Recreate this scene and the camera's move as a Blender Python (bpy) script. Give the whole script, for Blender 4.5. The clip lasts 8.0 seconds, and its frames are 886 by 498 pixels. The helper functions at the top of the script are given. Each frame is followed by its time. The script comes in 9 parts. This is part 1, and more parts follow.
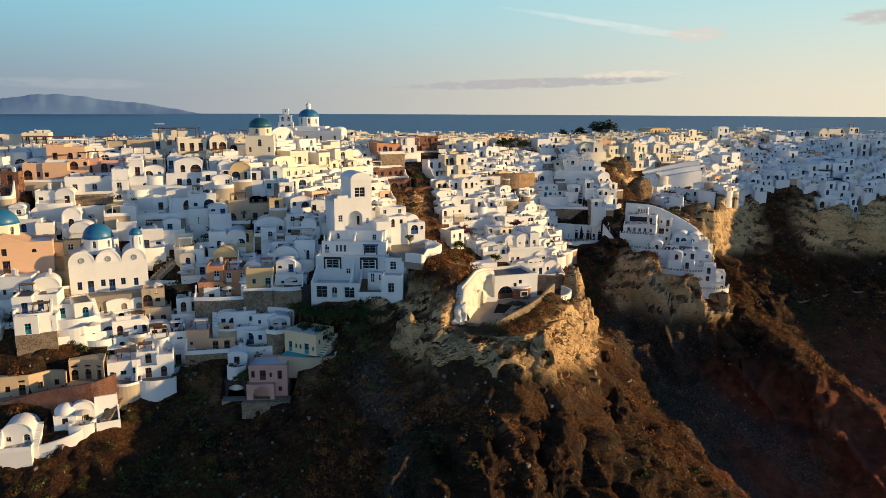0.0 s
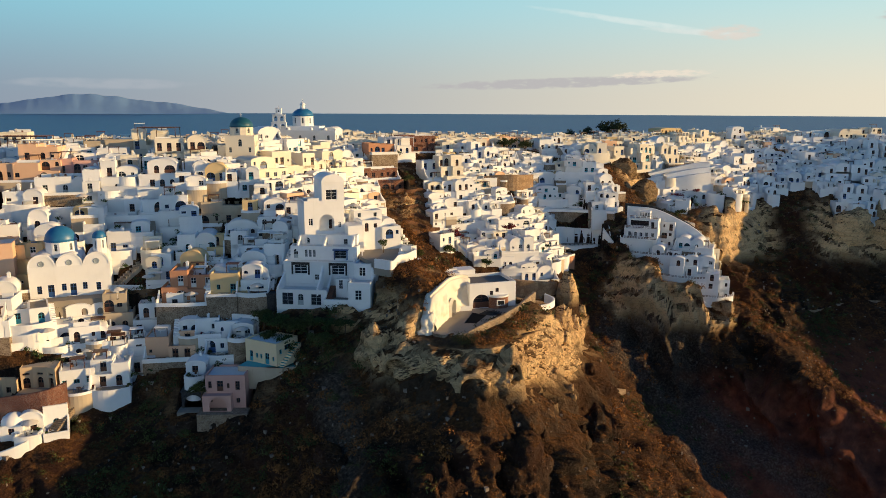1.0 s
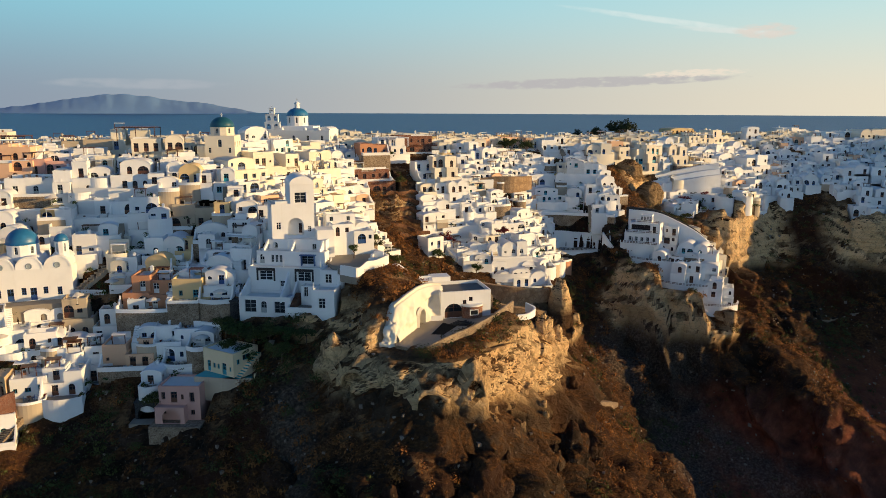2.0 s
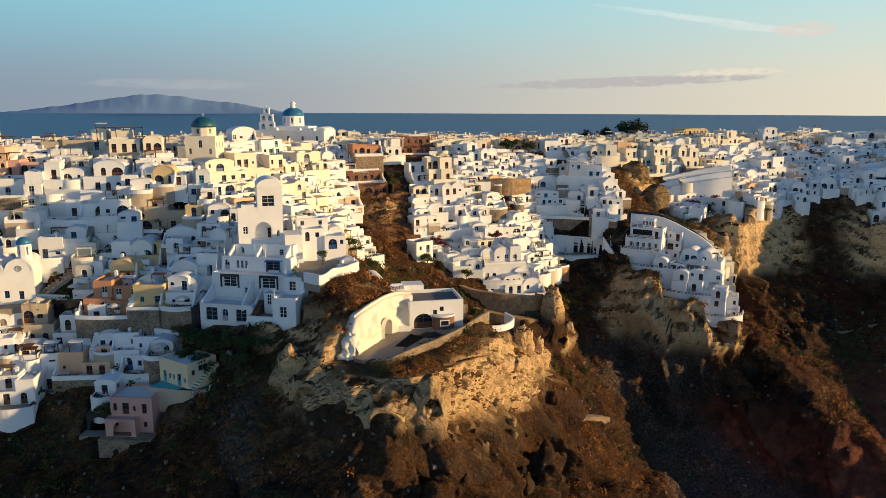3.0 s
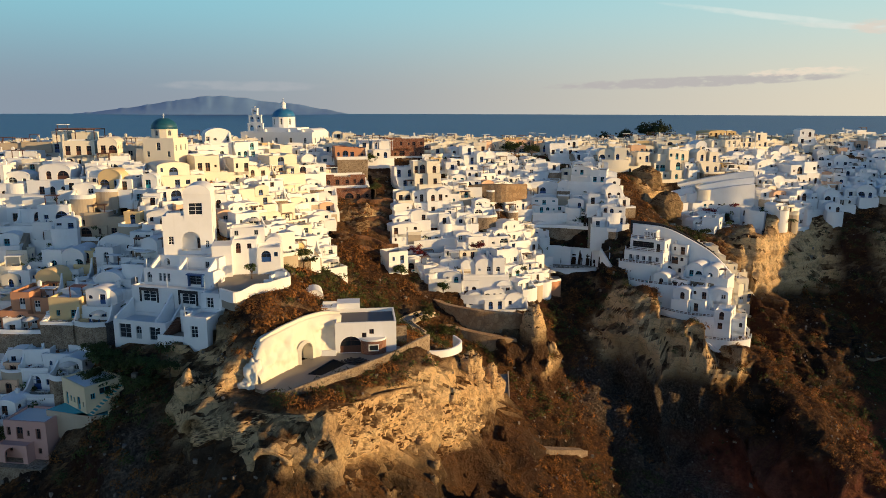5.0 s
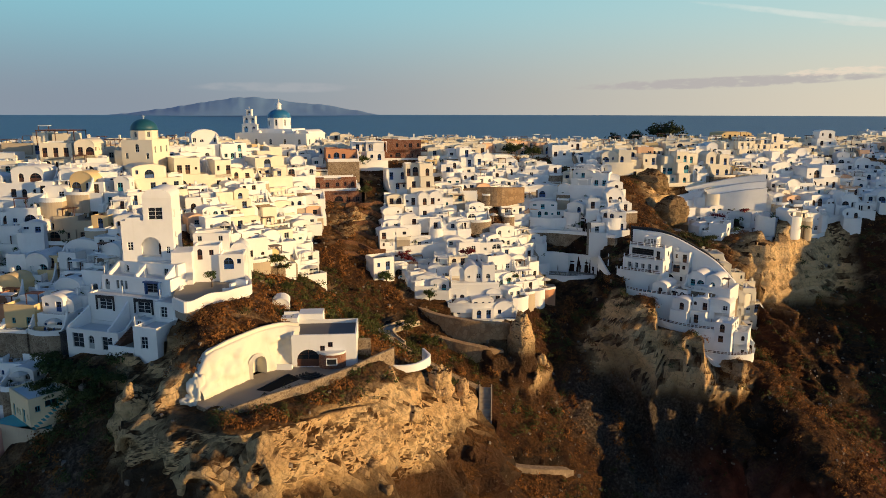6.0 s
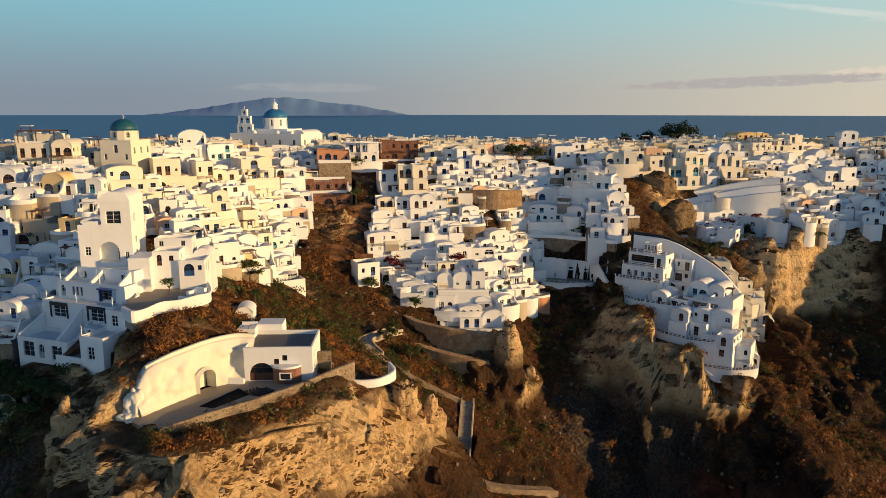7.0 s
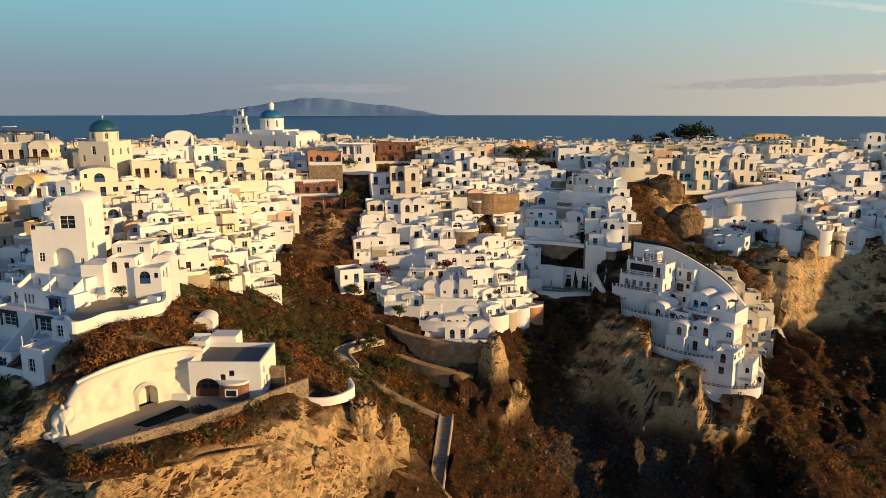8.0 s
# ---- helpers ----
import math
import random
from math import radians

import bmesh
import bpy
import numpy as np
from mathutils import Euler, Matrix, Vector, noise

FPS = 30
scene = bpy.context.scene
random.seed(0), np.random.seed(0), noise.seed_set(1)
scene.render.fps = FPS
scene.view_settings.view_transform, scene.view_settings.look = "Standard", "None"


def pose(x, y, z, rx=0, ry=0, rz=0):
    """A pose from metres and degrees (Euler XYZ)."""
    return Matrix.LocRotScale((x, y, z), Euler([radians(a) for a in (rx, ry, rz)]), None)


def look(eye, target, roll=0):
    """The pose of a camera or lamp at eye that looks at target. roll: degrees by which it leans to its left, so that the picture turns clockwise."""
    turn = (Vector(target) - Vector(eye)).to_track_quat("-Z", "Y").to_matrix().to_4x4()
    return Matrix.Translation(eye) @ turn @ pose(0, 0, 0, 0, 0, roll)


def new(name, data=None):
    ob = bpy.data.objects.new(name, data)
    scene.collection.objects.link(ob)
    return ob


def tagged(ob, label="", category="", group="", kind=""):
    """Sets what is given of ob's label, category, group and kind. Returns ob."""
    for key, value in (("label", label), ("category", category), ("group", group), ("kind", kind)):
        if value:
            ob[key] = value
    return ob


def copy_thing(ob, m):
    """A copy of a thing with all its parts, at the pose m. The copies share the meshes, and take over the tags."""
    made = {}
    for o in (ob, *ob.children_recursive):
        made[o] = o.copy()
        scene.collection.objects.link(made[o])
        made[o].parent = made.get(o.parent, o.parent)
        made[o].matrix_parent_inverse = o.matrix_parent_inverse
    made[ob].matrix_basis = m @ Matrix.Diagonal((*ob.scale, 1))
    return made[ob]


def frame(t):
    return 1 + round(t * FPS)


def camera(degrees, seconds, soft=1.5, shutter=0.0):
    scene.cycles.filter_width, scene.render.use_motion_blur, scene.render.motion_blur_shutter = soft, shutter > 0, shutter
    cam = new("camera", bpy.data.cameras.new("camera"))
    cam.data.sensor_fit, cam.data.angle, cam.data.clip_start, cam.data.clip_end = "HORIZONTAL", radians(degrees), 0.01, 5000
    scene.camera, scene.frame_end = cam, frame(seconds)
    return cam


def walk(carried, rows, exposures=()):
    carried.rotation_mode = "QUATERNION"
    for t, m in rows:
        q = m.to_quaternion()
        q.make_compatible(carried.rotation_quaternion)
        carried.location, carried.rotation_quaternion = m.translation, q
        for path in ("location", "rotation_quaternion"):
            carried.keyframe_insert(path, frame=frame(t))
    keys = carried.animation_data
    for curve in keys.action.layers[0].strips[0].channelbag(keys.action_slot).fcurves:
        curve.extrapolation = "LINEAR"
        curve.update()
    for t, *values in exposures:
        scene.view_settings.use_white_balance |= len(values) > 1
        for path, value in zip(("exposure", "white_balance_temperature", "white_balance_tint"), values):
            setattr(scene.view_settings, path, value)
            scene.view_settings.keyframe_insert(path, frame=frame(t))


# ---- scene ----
from mathutils import geometry

# ---------------------------------------------------------------- camera
cam = camera(63.8, 8.0, soft=0.65)
METRES, EYE, TILT, LEAN, TURN = 110.0, 120.0, -11.06, -0.25, 0.0
ROWS = [
    (0.0, 0.0, 0.0, 0.0, -0.0, 0.0, 0.0),
    (0.5, 0.054, 0.0353, 0.006, 1.1, -0.01, -0.22),
    (1.0, 0.1068, 0.0713, 0.0126, 2.21, -0.03, -0.44),
    (1.5, 0.1591, 0.1081, 0.0192, 3.33, -0.05, -0.65),
    (3.0, 0.3108, 0.2227, 0.0408, 6.91, -0.13, -1.31),
    (3.5, 0.3588, 0.2626, 0.0484, 8.12, -0.15, -1.53),
    (4.0, 0.4052, 0.3033, 0.056, 9.31, -0.18, -1.74),
    (4.5, 0.4502, 0.3449, 0.0637, 10.5, -0.2, -1.96),
    (6.0, 0.5779, 0.4742, 0.0878, 14.12, -0.24, -2.57),
    (6.5, 0.6167, 0.5196, 0.0967, 15.37, -0.3, -2.8),
    (7.0, 0.6548, 0.5661, 0.1046, 16.62, -0.36, -3.01),
    (7.5, 0.6926, 0.6141, 0.1141, 17.92, -0.45, -3.22),
    (8.0, 0.7297, 0.6632, 0.1235, 19.28, -0.48, -3.5),
]
walk(cam, [(t, pose(0, 0, EYE, TILT, LEAN, TURN) @ pose(METRES * x, METRES * y, METRES * z, 90 + pitch, roll, yaw)) for t, x, y, z, yaw, pitch, roll in ROWS],
     [(0.0, 0.11, 6300, 5), (4.0, 0.09, 6450, 5), (6.0, 0.00, 6600, 6), (8.0, -0.11, 6700, 7)])

# ---------------------------------------------------------------- light: low sun from the right, hazy sky
SUN_FROM = Vector((0.997, -0.06, 0.0)).normalized()
SUN_UP = 8.0

world = bpy.data.worlds.new("sky")
scene.world = world
world.use_nodes = True
wn, wl = world.node_tree.nodes, world.node_tree.links
background = wn["Background"]
sky = wn.new("ShaderNodeTexSky")
sky.sky_type = "NISHITA"
sky.sun_disc = False
sky.sun_elevation = radians(SUN_UP)
sky.sun_rotation = math.atan2(SUN_FROM.x, SUN_FROM.y)
sky.altitude = 100
sky.air_density, sky.dust_density, sky.ozone_density = 1.0, 0.15, 6.0
SKY_STRENGTH = 0.14


def sky_math(op, a, b=None, c=None):
    m = wn.new("ShaderNodeMath")
    m.operation = op
    for sock, v in zip(m.inputs, (a, b, c)):
        if v is None:
            continue
        if isinstance(v, bpy.types.NodeSocket):
            wl.new(v, sock)
        else:
            sock.default_value = v
    return m.outputs[0]


def sky_range(v, a, b, smooth=True):
    m = wn.new("ShaderNodeMapRange")
    m.interpolation_type = "SMOOTHSTEP" if smooth else "LINEAR"
    wl.new(v, m.inputs[0])
    m.inputs[1].default_value, m.inputs[2].default_value = a, b
    return m.outputs[0]


def sky_mix(fac, a, b):
    m = wn.new("ShaderNodeMix")
    m.data_type = "RGBA"
    for sock, v in ((m.inputs[0], fac), (m.inputs[6], a), (m.inputs[7], b)):
        if isinstance(v, bpy.types.NodeSocket):
            wl.new(v, sock)
        else:
            sock.default_value = v if isinstance(v, (int, float)) else (*v, 1)
    return m.outputs[2]


# sea haze lies over the low sky: mauve away from the sun, cream towards it
toward = wn.new("ShaderNodeTexCoord").outputs["Generated"]
axes = wn.new("ShaderNodeSeparateXYZ")
wl.new(toward, axes.inputs[0])
azimuth = sky_math("ARCTAN2", axes.outputs[0], axes.outputs[1])
height = sky_math("ARCSINE", axes.outputs[2])
sunward = sky_math("MULTIPLY", sky_range(azimuth, -0.75, 0.75), sky_range(azimuth, 2.7, 1.7))
# the unseen sky behind the camera is brightened to fill the shaded fronts
behind = sky_range(sky_math("ABSOLUTE", azimuth), 1.3, 2.4)
low = sky_mix(sunward, sky_mix(behind, (0.255, 0.30, 0.375), (0.84, 1.00, 1.10)), (0.84, 0.72, 0.55))
high = sky_mix(sunward, sky_mix(behind, (0.255, 0.54, 0.65), (0.60, 0.76, 0.85)), (0.52, 0.72, 0.72))
band = sky_mix(sky_range(height, 0.005, 0.165), low, high)
scaled = wn.new("ShaderNodeVectorMath")
scaled.operation = "SCALE"
wl.new(sky.outputs[0], scaled.inputs[0])
scaled.inputs["Scale"].default_value = SKY_STRENGTH
field = sky_mix(sky_range(height, 0.10, 0.55), band, scaled.outputs[0])


def cloud_bank(under, az, el, half_az, half_el, colour, scale, density, lo=0.46, hi=0.66, slope=0.0):
    """A streak of cloud at that azimuth and height (radians), broken up by noise."""
    shifted = sky_math("SUBTRACT", height, sky_math("MULTIPLY", sky_math("SUBTRACT", azimuth, az), slope))
    u = sky_math("DIVIDE", sky_math("SUBTRACT", azimuth, az), half_az)
    v = sky_math("DIVIDE", sky_math("SUBTRACT", shifted, el), half_el)
    inside = sky_range(sky_math("ADD", sky_math("MULTIPLY", u, u), sky_math("MULTIPLY", v, v)), 1.0, 0.0)
    at = wn.new("ShaderNodeCombineXYZ")
    wl.new(sky_math("MULTIPLY", azimuth, scale), at.inputs[0])
    wl.new(sky_math("MULTIPLY", shifted, scale * 3.0), at.inputs[1])
    t = wn.new("ShaderNodeTexNoise")
    t.inputs["Scale"].default_value, t.inputs["Detail"].default_value = 1.0, 7
    wl.new(at.outputs[0], t.inputs["Vector"])
    puff = sky_range(sky_math("MULTIPLY", t.outputs["Fac"], inside), lo * 0.55, hi * 0.75)
    return sky_mix(sky_math("MULTIPLY", puff, density), under, colour)


field = cloud_bank(field, 0.12, 0.036, 0.26, 0.010, (0.46, 0.42, 0.43), 62, 0.8, 0.32, 0.62, 0.03)
field = cloud_bank(field, 0.25, 0.047, 0.10, 0.008, (0.84, 0.70, 0.58), 90, 0.75, 0.45, 0.75, 0.03)
field = cloud_bank(field, 0.21, 0.113, 0.19, 0.0065, (0.80, 0.80, 0.76), 26, 0.5, 0.35, 0.8, -0.16)
field = cloud_bank(field, 0.29, 0.098, 0.10, 0.006, (0.76, 0.74, 0.70), 34, 0.6, 0.4, 0.8, -0.10)
field = cloud_bank(field, 0.33, 0.096, 0.055, 0.015, (0.72, 0.62, 0.55), 60, 0.8, 0.4, 0.72)
field = cloud_bank(field, 0.54, 0.108, 0.075, 0.014, (0.56, 0.50, 0.48), 46, 0.85, 0.38, 0.72)
field = cloud_bank(field, -0.47, 0.030, 0.16, 0.010, (0.42, 0.43, 0.47), 30, 0.6, 0.3, 0.8)
wl.new(field, background.inputs["Color"])
background.inputs["Strength"].default_value = 1.0

sun = new("sun", bpy.data.lights.new("sun", "SUN"))
sun.data.energy, sun.data.angle, sun.data.color = 6.2, radians(0.6), (1.0, 0.645, 0.29)
reach = Vector((SUN_FROM.x * math.cos(radians(SUN_UP)), SUN_FROM.y * math.cos(radians(SUN_UP)), math.sin(radians(SUN_UP))))
sun.matrix_world = look(reach * 500, (0, 0, 0))


# ---------------------------------------------------------------- materials
def nodes_of(name):
    m = bpy.data.materials.new(name)
    m.use_nodes = True
    n = m.node_tree.nodes
    return m, n, m.node_tree.links, n["Principled BSDF"]


def mixed(n, l, fac, a, b, blend="MIX"):
    """A colour mix; a and b are sockets or colours."""
    x = n.new("ShaderNodeMix")
    x.data_type, x.blend_type = "RGBA", blend
    for sock, v in ((x.inputs[0], fac), (x.inputs[6], a), (x.inputs[7], b)):
        if isinstance(v, bpy.types.NodeSocket):
            l.new(v, sock)
        else:
            sock.default_value = v if isinstance(v, (int, float)) else (*v[:3], 1)
    return x.outputs[2]


def noise_of(n, l, vector, scale, detail=4.0, rough=0.55):
    t = n.new("ShaderNodeTexNoise")
    t.inputs["Scale"].default_value, t.inputs["Detail"].default_value, t.inputs["Roughness"].default_value = scale, detail, rough
    if vector is not None:
        l.new(vector, t.inputs["Vector"])
    return t.outputs["Fac"]


def ramp_of(n, l, fac, stops):
    r = n.new("ShaderNodeValToRGB")
    l.new(fac, r.inputs[0])
    while len(r.color_ramp.elements) < len(stops):
        r.color_ramp.elements.new(0.5)
    for e, (p, c) in zip(r.color_ramp.elements, stops):
        e.position, e.color = p, (*((c,) * 3 if isinstance(c, (int, float)) else c), 1)
    return r.outputs[0]


def bump_of(n, l, bsdf, height, strength, distance):
    b = n.new("ShaderNodeBump")
    b.inputs["Strength"].default_value, b.inputs["Distance"].default_value = strength, distance
    l.new(height, b.inputs["Height"])
    l.new(b.outputs[0], bsdf.inputs["Normal"])


def place_of(n):
    return n.new("ShaderNodeNewGeometry").outputs["Position"]


def plaster(name, colour, stain=(0.45, 0.40, 0.33), amount=0.35, rough=0.85):
    """Lime-washed render: faint blotches, rain streaks, a rough skin."""
    m, n, l, p = nodes_of(name)
    at = place_of(n)
    big = noise_of(n, l, at, 0.35, 5)
    small = noise_of(n, l, at, 3.0, 6)
    mapping = n.new("ShaderNodeMapping")
    mapping.inputs["Scale"].default_value = (1.2, 1.2, 0.12)
    l.new(at, mapping.inputs[0])
    streak = noise_of(n, l, mapping.outputs[0], 1.4, 4, 0.6)
    var = n.new("ShaderNodeObjectInfo").outputs["Random"]
    base = mixed(n, l, var, [c * 0.90 for c in colour], [min(1, c * 1.06) for c in colour])
    base = mixed(n, l, ramp_of(n, l, big, [(0.45, 0), (0.75, amount)]), base, [c * 0.80 for c in colour])
    both = n.new("ShaderNodeMath")
    both.operation = "MULTIPLY"
    l.new(ramp_of(n, l, streak, [(0.58, 0), (0.82, amount * 0.6)]), both.inputs[0])
    l.new(ramp_of(n, l, small, [(0.3, 0.2), (0.7, 1)]), both.inputs[1])
    base = mixed(n, l, both.outputs[0], base, stain)
    l.new(base, p.inputs["Base Color"])
    p.inputs["Roughness"].default_value = rough
    bump_of(n, l, p, small, 0.25, 0.06)
    return m


def plain(name, colour, rough=0.6, metal=0.0, vary=0.25, scale=4.0):
    m, n, l, p = nodes_of(name)
    f = noise_of(n, l, place_of(n), scale, 4)
    l.new(mixed(n, l, f, [c * (1 - vary) for c in colour], [min(1, c * (1 + vary)) for c in colour]), p.inputs["Base Color"])
    p.inputs["Roughness"].default_value, p.inputs["Metallic"].default_value = rough, metal
    return m


def masonry(name, light, dark, joint, scale=3.0):
    """Rubble walling: rounded stones in pale joints."""
    m, n, l, p = nodes_of(name)
    at = place_of(n)
    v = n.new("ShaderNodeTexVoronoi")
    v.inputs["Scale"].default_value = scale
    l.new(at, v.inputs["Vector"])
    e = n.new("ShaderNodeTexVoronoi")
    e.feature = "DISTANCE_TO_EDGE"
    e.inputs["Scale"].default_value = scale
    l.new(at, e.inputs["Vector"])
    sep = n.new("ShaderNodeSeparateColor")
    l.new(v.outputs["Color"], sep.inputs[0])
    c = mixed(n, l, sep.outputs[0], dark, light)
    c = mixed(n, l, ramp_of(n, l, e.outputs["Distance"], [(0.02, 0), (0.1, 1)]), joint, c)
    c = mixed(n, l, noise_of(n, l, at, 0.5, 5), c, dark, "MULTIPLY")
    l.new(c, p.inputs["Base Color"])
    p.inputs["Roughness"].default_value = 0.95
    bump_of(n, l, p, e.outputs["Distance"], 0.6, 0.15)
    return m


def pane_glass():
    m, n, l, p = nodes_of("window_glass")
    p.inputs["Base Color"].default_value = (0.018, 0.022, 0.028, 1)
    p.inputs["Roughness"].default_value = 0.06
    return m


def land_material():
    """Volcanic slope: pale pumice and tan tuff on the steep faces, dark scoria and dry scrub between, red beds low on the right."""
    m, n, l, p = nodes_of("volcanic_ground")
    geo = n.new("ShaderNodeNewGeometry")
    at = geo.outputs["Position"]
    sep = n.new("ShaderNodeSeparateXYZ")
    l.new(geo.outputs["True Normal"], sep.inputs[0])
    where = n.new("ShaderNodeSeparateXYZ")
    l.new(at, where.inputs[0])
    wide = noise_of(n, l, at, 0.045, 6, 0.6)
    mid = noise_of(n, l, at, 0.22, 7, 0.62)
    fine = noise_of(n, l, at, 1.6, 8, 0.65)
    layer = n.new("ShaderNodeMapping")
    layer.inputs["Scale"].default_value = (0.05, 0.05, 0.9)
    l.new(at, layer.inputs[0])
    strata = noise_of(n, l, layer.outputs[0], 1.0, 5, 0.6)
    tuff = ramp_of(n, l, strata, [(0.25, (0.55, 0.355, 0.18)), (0.45, (0.77, 0.515, 0.265)), (0.6, (0.84, 0.605, 0.33)), (0.8, (0.63, 0.415, 0.21))])
    crack = n.new("ShaderNodeTexVoronoi")
    crack.feature = "DISTANCE_TO_EDGE"
    crack.inputs["Scale"].default_value = 0.42
    warp = n.new("ShaderNodeVectorMath")
    warp.operation = "MULTIPLY_ADD"
    wob = n.new("ShaderNodeTexNoise")
    wob.inputs["Scale"].default_value, wob.inputs["Detail"].default_value = 0.5, 5
    l.new(at, wob.inputs["Vector"])
    l.new(wob.outputs["Color"], warp.inputs[0])
    warp.inputs[1].default_value = (3.0, 3.0, 3.0)
    l.new(at, warp.inputs[2])
    l.new(warp.outputs[0], crack.inputs["Vector"])
    tuff = mixed(n, l, ramp_of(n, l, crack.outputs["Distance"], [(0.0, 0.45), (0.05, 0.0)]), tuff, (0.16, 0.105, 0.06))
    tuff = mixed(n, l, ramp_of(n, l, fine, [(0.50, 0.0), (0.72, 0.45)]), tuff, (0.36, 0.235, 0.125))
    scoria = ramp_of(n, l, mid, [(0.30, (0.006, 0.0045, 0.0035)), (0.5, (0.026, 0.017, 0.012)), (0.72, (0.080, 0.054, 0.038))])
    scoria = mixed(n, l, ramp_of(n, l, fine, [(0.60, 0.0), (0.69, 0.75)]), scoria, (0.22, 0.175, 0.135))
    scrub = ramp_of(n, l, fine, [(0.3, (0.020, 0.0115, 0.005)), (0.5, (0.080, 0.037, 0.013)), (0.75, (0.19, 0.092, 0.032))])
    soil = noise_of(n, l, at, 0.13, 6, 0.6)
    upland = n.new("ShaderNodeMapRange")
    upland.inputs[1].default_value, upland.inputs[2].default_value = 58, 72
    l.new(where.outputs[2], upland.inputs[0])
    bare = n.new("ShaderNodeMath")
    bare.operation = "MULTIPLY"
    l.new(ramp_of(n, l, soil, [(0.56, 0.0), (0.66, 0.85)]), bare.inputs[0])
    l.new(upland.outputs[0], bare.inputs[1])
    scrub = mixed(n, l, bare.outputs[0], scrub, (0.36, 0.235, 0.125))
    rust = ramp_of(n, l, wide, [(0.46, 0.0), (0.62, 0.8)])
    scoria = mixed(n, l, rust, scoria, (0.064, 0.025, 0.013))
    red = ramp_of(n, l, mid, [(0.3, (0.075, 0.025, 0.017)), (0.6, (0.26, 0.082, 0.048)), (0.8, (0.38, 0.15, 0.085))])
    # red beds: low ground on the right
    rx = n.new("ShaderNodeMapRange")
    rx.inputs[1].default_value, rx.inputs[2].default_value = 68, 88
    l.new(where.outputs[0], rx.inputs[0])
    rz = n.new("ShaderNodeMapRange")
    rz.inputs[1].default_value, rz.inputs[2].default_value = 46, 34
    l.new(where.outputs[2], rz.inputs[0])
    rr = n.new("ShaderNodeMath")
    rr.operation = "MULTIPLY"
    l.new(rx.outputs[0], rr.inputs[0])
    l.new(rz.outputs[0], rr.inputs[1])
    scoria = mixed(n, l, rr.outputs[0], scoria, red)
    # grey scree lies in the chutes
    loose = n.new("ShaderNodeAttribute")
    loose.attribute_name = "scree"
    gravel = ramp_of(n, l, fine, [(0.36, (0.030, 0.024, 0.019)), (0.5, (0.085, 0.068, 0.053)), (0.66, (0.20, 0.165, 0.13))])
    # pale tuff shows where the beds are cut by the cliffs
    bed = n.new("ShaderNodeAttribute")
    bed.attribute_name = "tuff"
    patch = n.new("ShaderNodeMath")
    patch.operation = "MULTIPLY"
    l.new(bed.outputs["Fac"], patch.inputs[0])
    l.new(ramp_of(n, l, mid, [(0.28, 0.15), (0.44, 1.0)]), patch.inputs[1])
    rock = mixed(n, l, patch.outputs[0], scoria, tuff)
    flat = ramp_of(n, l, sep.outputs[2], [(0.52, 0), (0.74, 1)])
    grown = n.new("ShaderNodeMath")
    grown.operation = "MULTIPLY"
    l.new(flat, grown.inputs[0])
    l.new(ramp_of(n, l, mid, [(0.34, 0.15), (0.55, 1.0)]), grown.inputs[1])
    over = mixed(n, l, grown.outputs[0], rock, scrub)
    part_red = n.new("ShaderNodeMath")
    part_red.operation = "MULTIPLY"
    l.new(rr.outputs[0], part_red.inputs[0])
    part_red.inputs[1].default_value = 0.8
    over = mixed(n, l, part_red.outputs[0], over, red)
    l.new(mixed(n, l, loose.outputs["Fac"], over, gravel), p.inputs["Base Color"])
    p.inputs["Roughness"].default_value = 0.95
    p.inputs["Specular IOR Level"].default_value = 0.15
    rough = n.new("ShaderNodeMath")
    rough.operation = "ADD"
    l.new(fine, rough.inputs[0])
    l.new(mid, rough.inputs[1])
    bump_of(n, l, p, rough.outputs[0], 1.0, 1.3)
    return m


def sea_material():
    m, n, l, p = nodes_of("sea_water")
    at = place_of(n)
    f = noise_of(n, l, at, 0.004, 4)
    l.new(mixed(n, l, f, (0.026, 0.088, 0.215), (0.034, 0.104, 0.245)), p.inputs["Base Color"])
    p.inputs["Roughness"].default_value = 0.4
    p.inputs["IOR"].default_value = 1.28
    bump_of(n, l, p, noise_of(n, l, at, 0.12, 6), 0.5, 1.5)
    return m


WHITE = plaster("white_limewash", (0.79, 0.79, 0.785))
# cream walls; on the spur it also holds warm sunlight on white
CREAM = plaster("cream_render", (0.75, 0.69, 0.57))
OCHRE = plaster("ochre_render", (0.70, 0.52, 0.27))
PEACH = plaster("peach_render", (0.72, 0.46, 0.30))
TERRA = plaster("terracotta_render", (0.50, 0.24, 0.13))
PINK = plaster("pink_render", (0.62, 0.36, 0.30))
RED_BRICK = masonry("red_brick", (0.34, 0.13, 0.07), (0.20, 0.07, 0.04), (0.45, 0.36, 0.28), 5.0)
RUBBLE = masonry("rubble_stone", (0.42, 0.33, 0.23), (0.22, 0.16, 0.11), (0.50, 0.42, 0.32), 2.6)
STONE = plaster("bare_stone_render", (0.46, 0.38, 0.28), (0.2, 0.16, 0.12), 0.7)
TAN_MASONRY = masonry("tan_block_masonry", (0.60, 0.44, 0.27), (0.42, 0.29, 0.17), (0.40, 0.29, 0.18), 0.9)
PATH_STONE = masonry("worn_path_stone", (0.44, 0.34, 0.24), (0.28, 0.21, 0.15), (0.34, 0.27, 0.20), 2.0)
DARK_STONE = masonry("dark_lava_stone", (0.05, 0.05, 0.055), (0.025, 0.025, 0.03), (0.09, 0.09, 0.09), 3.0)
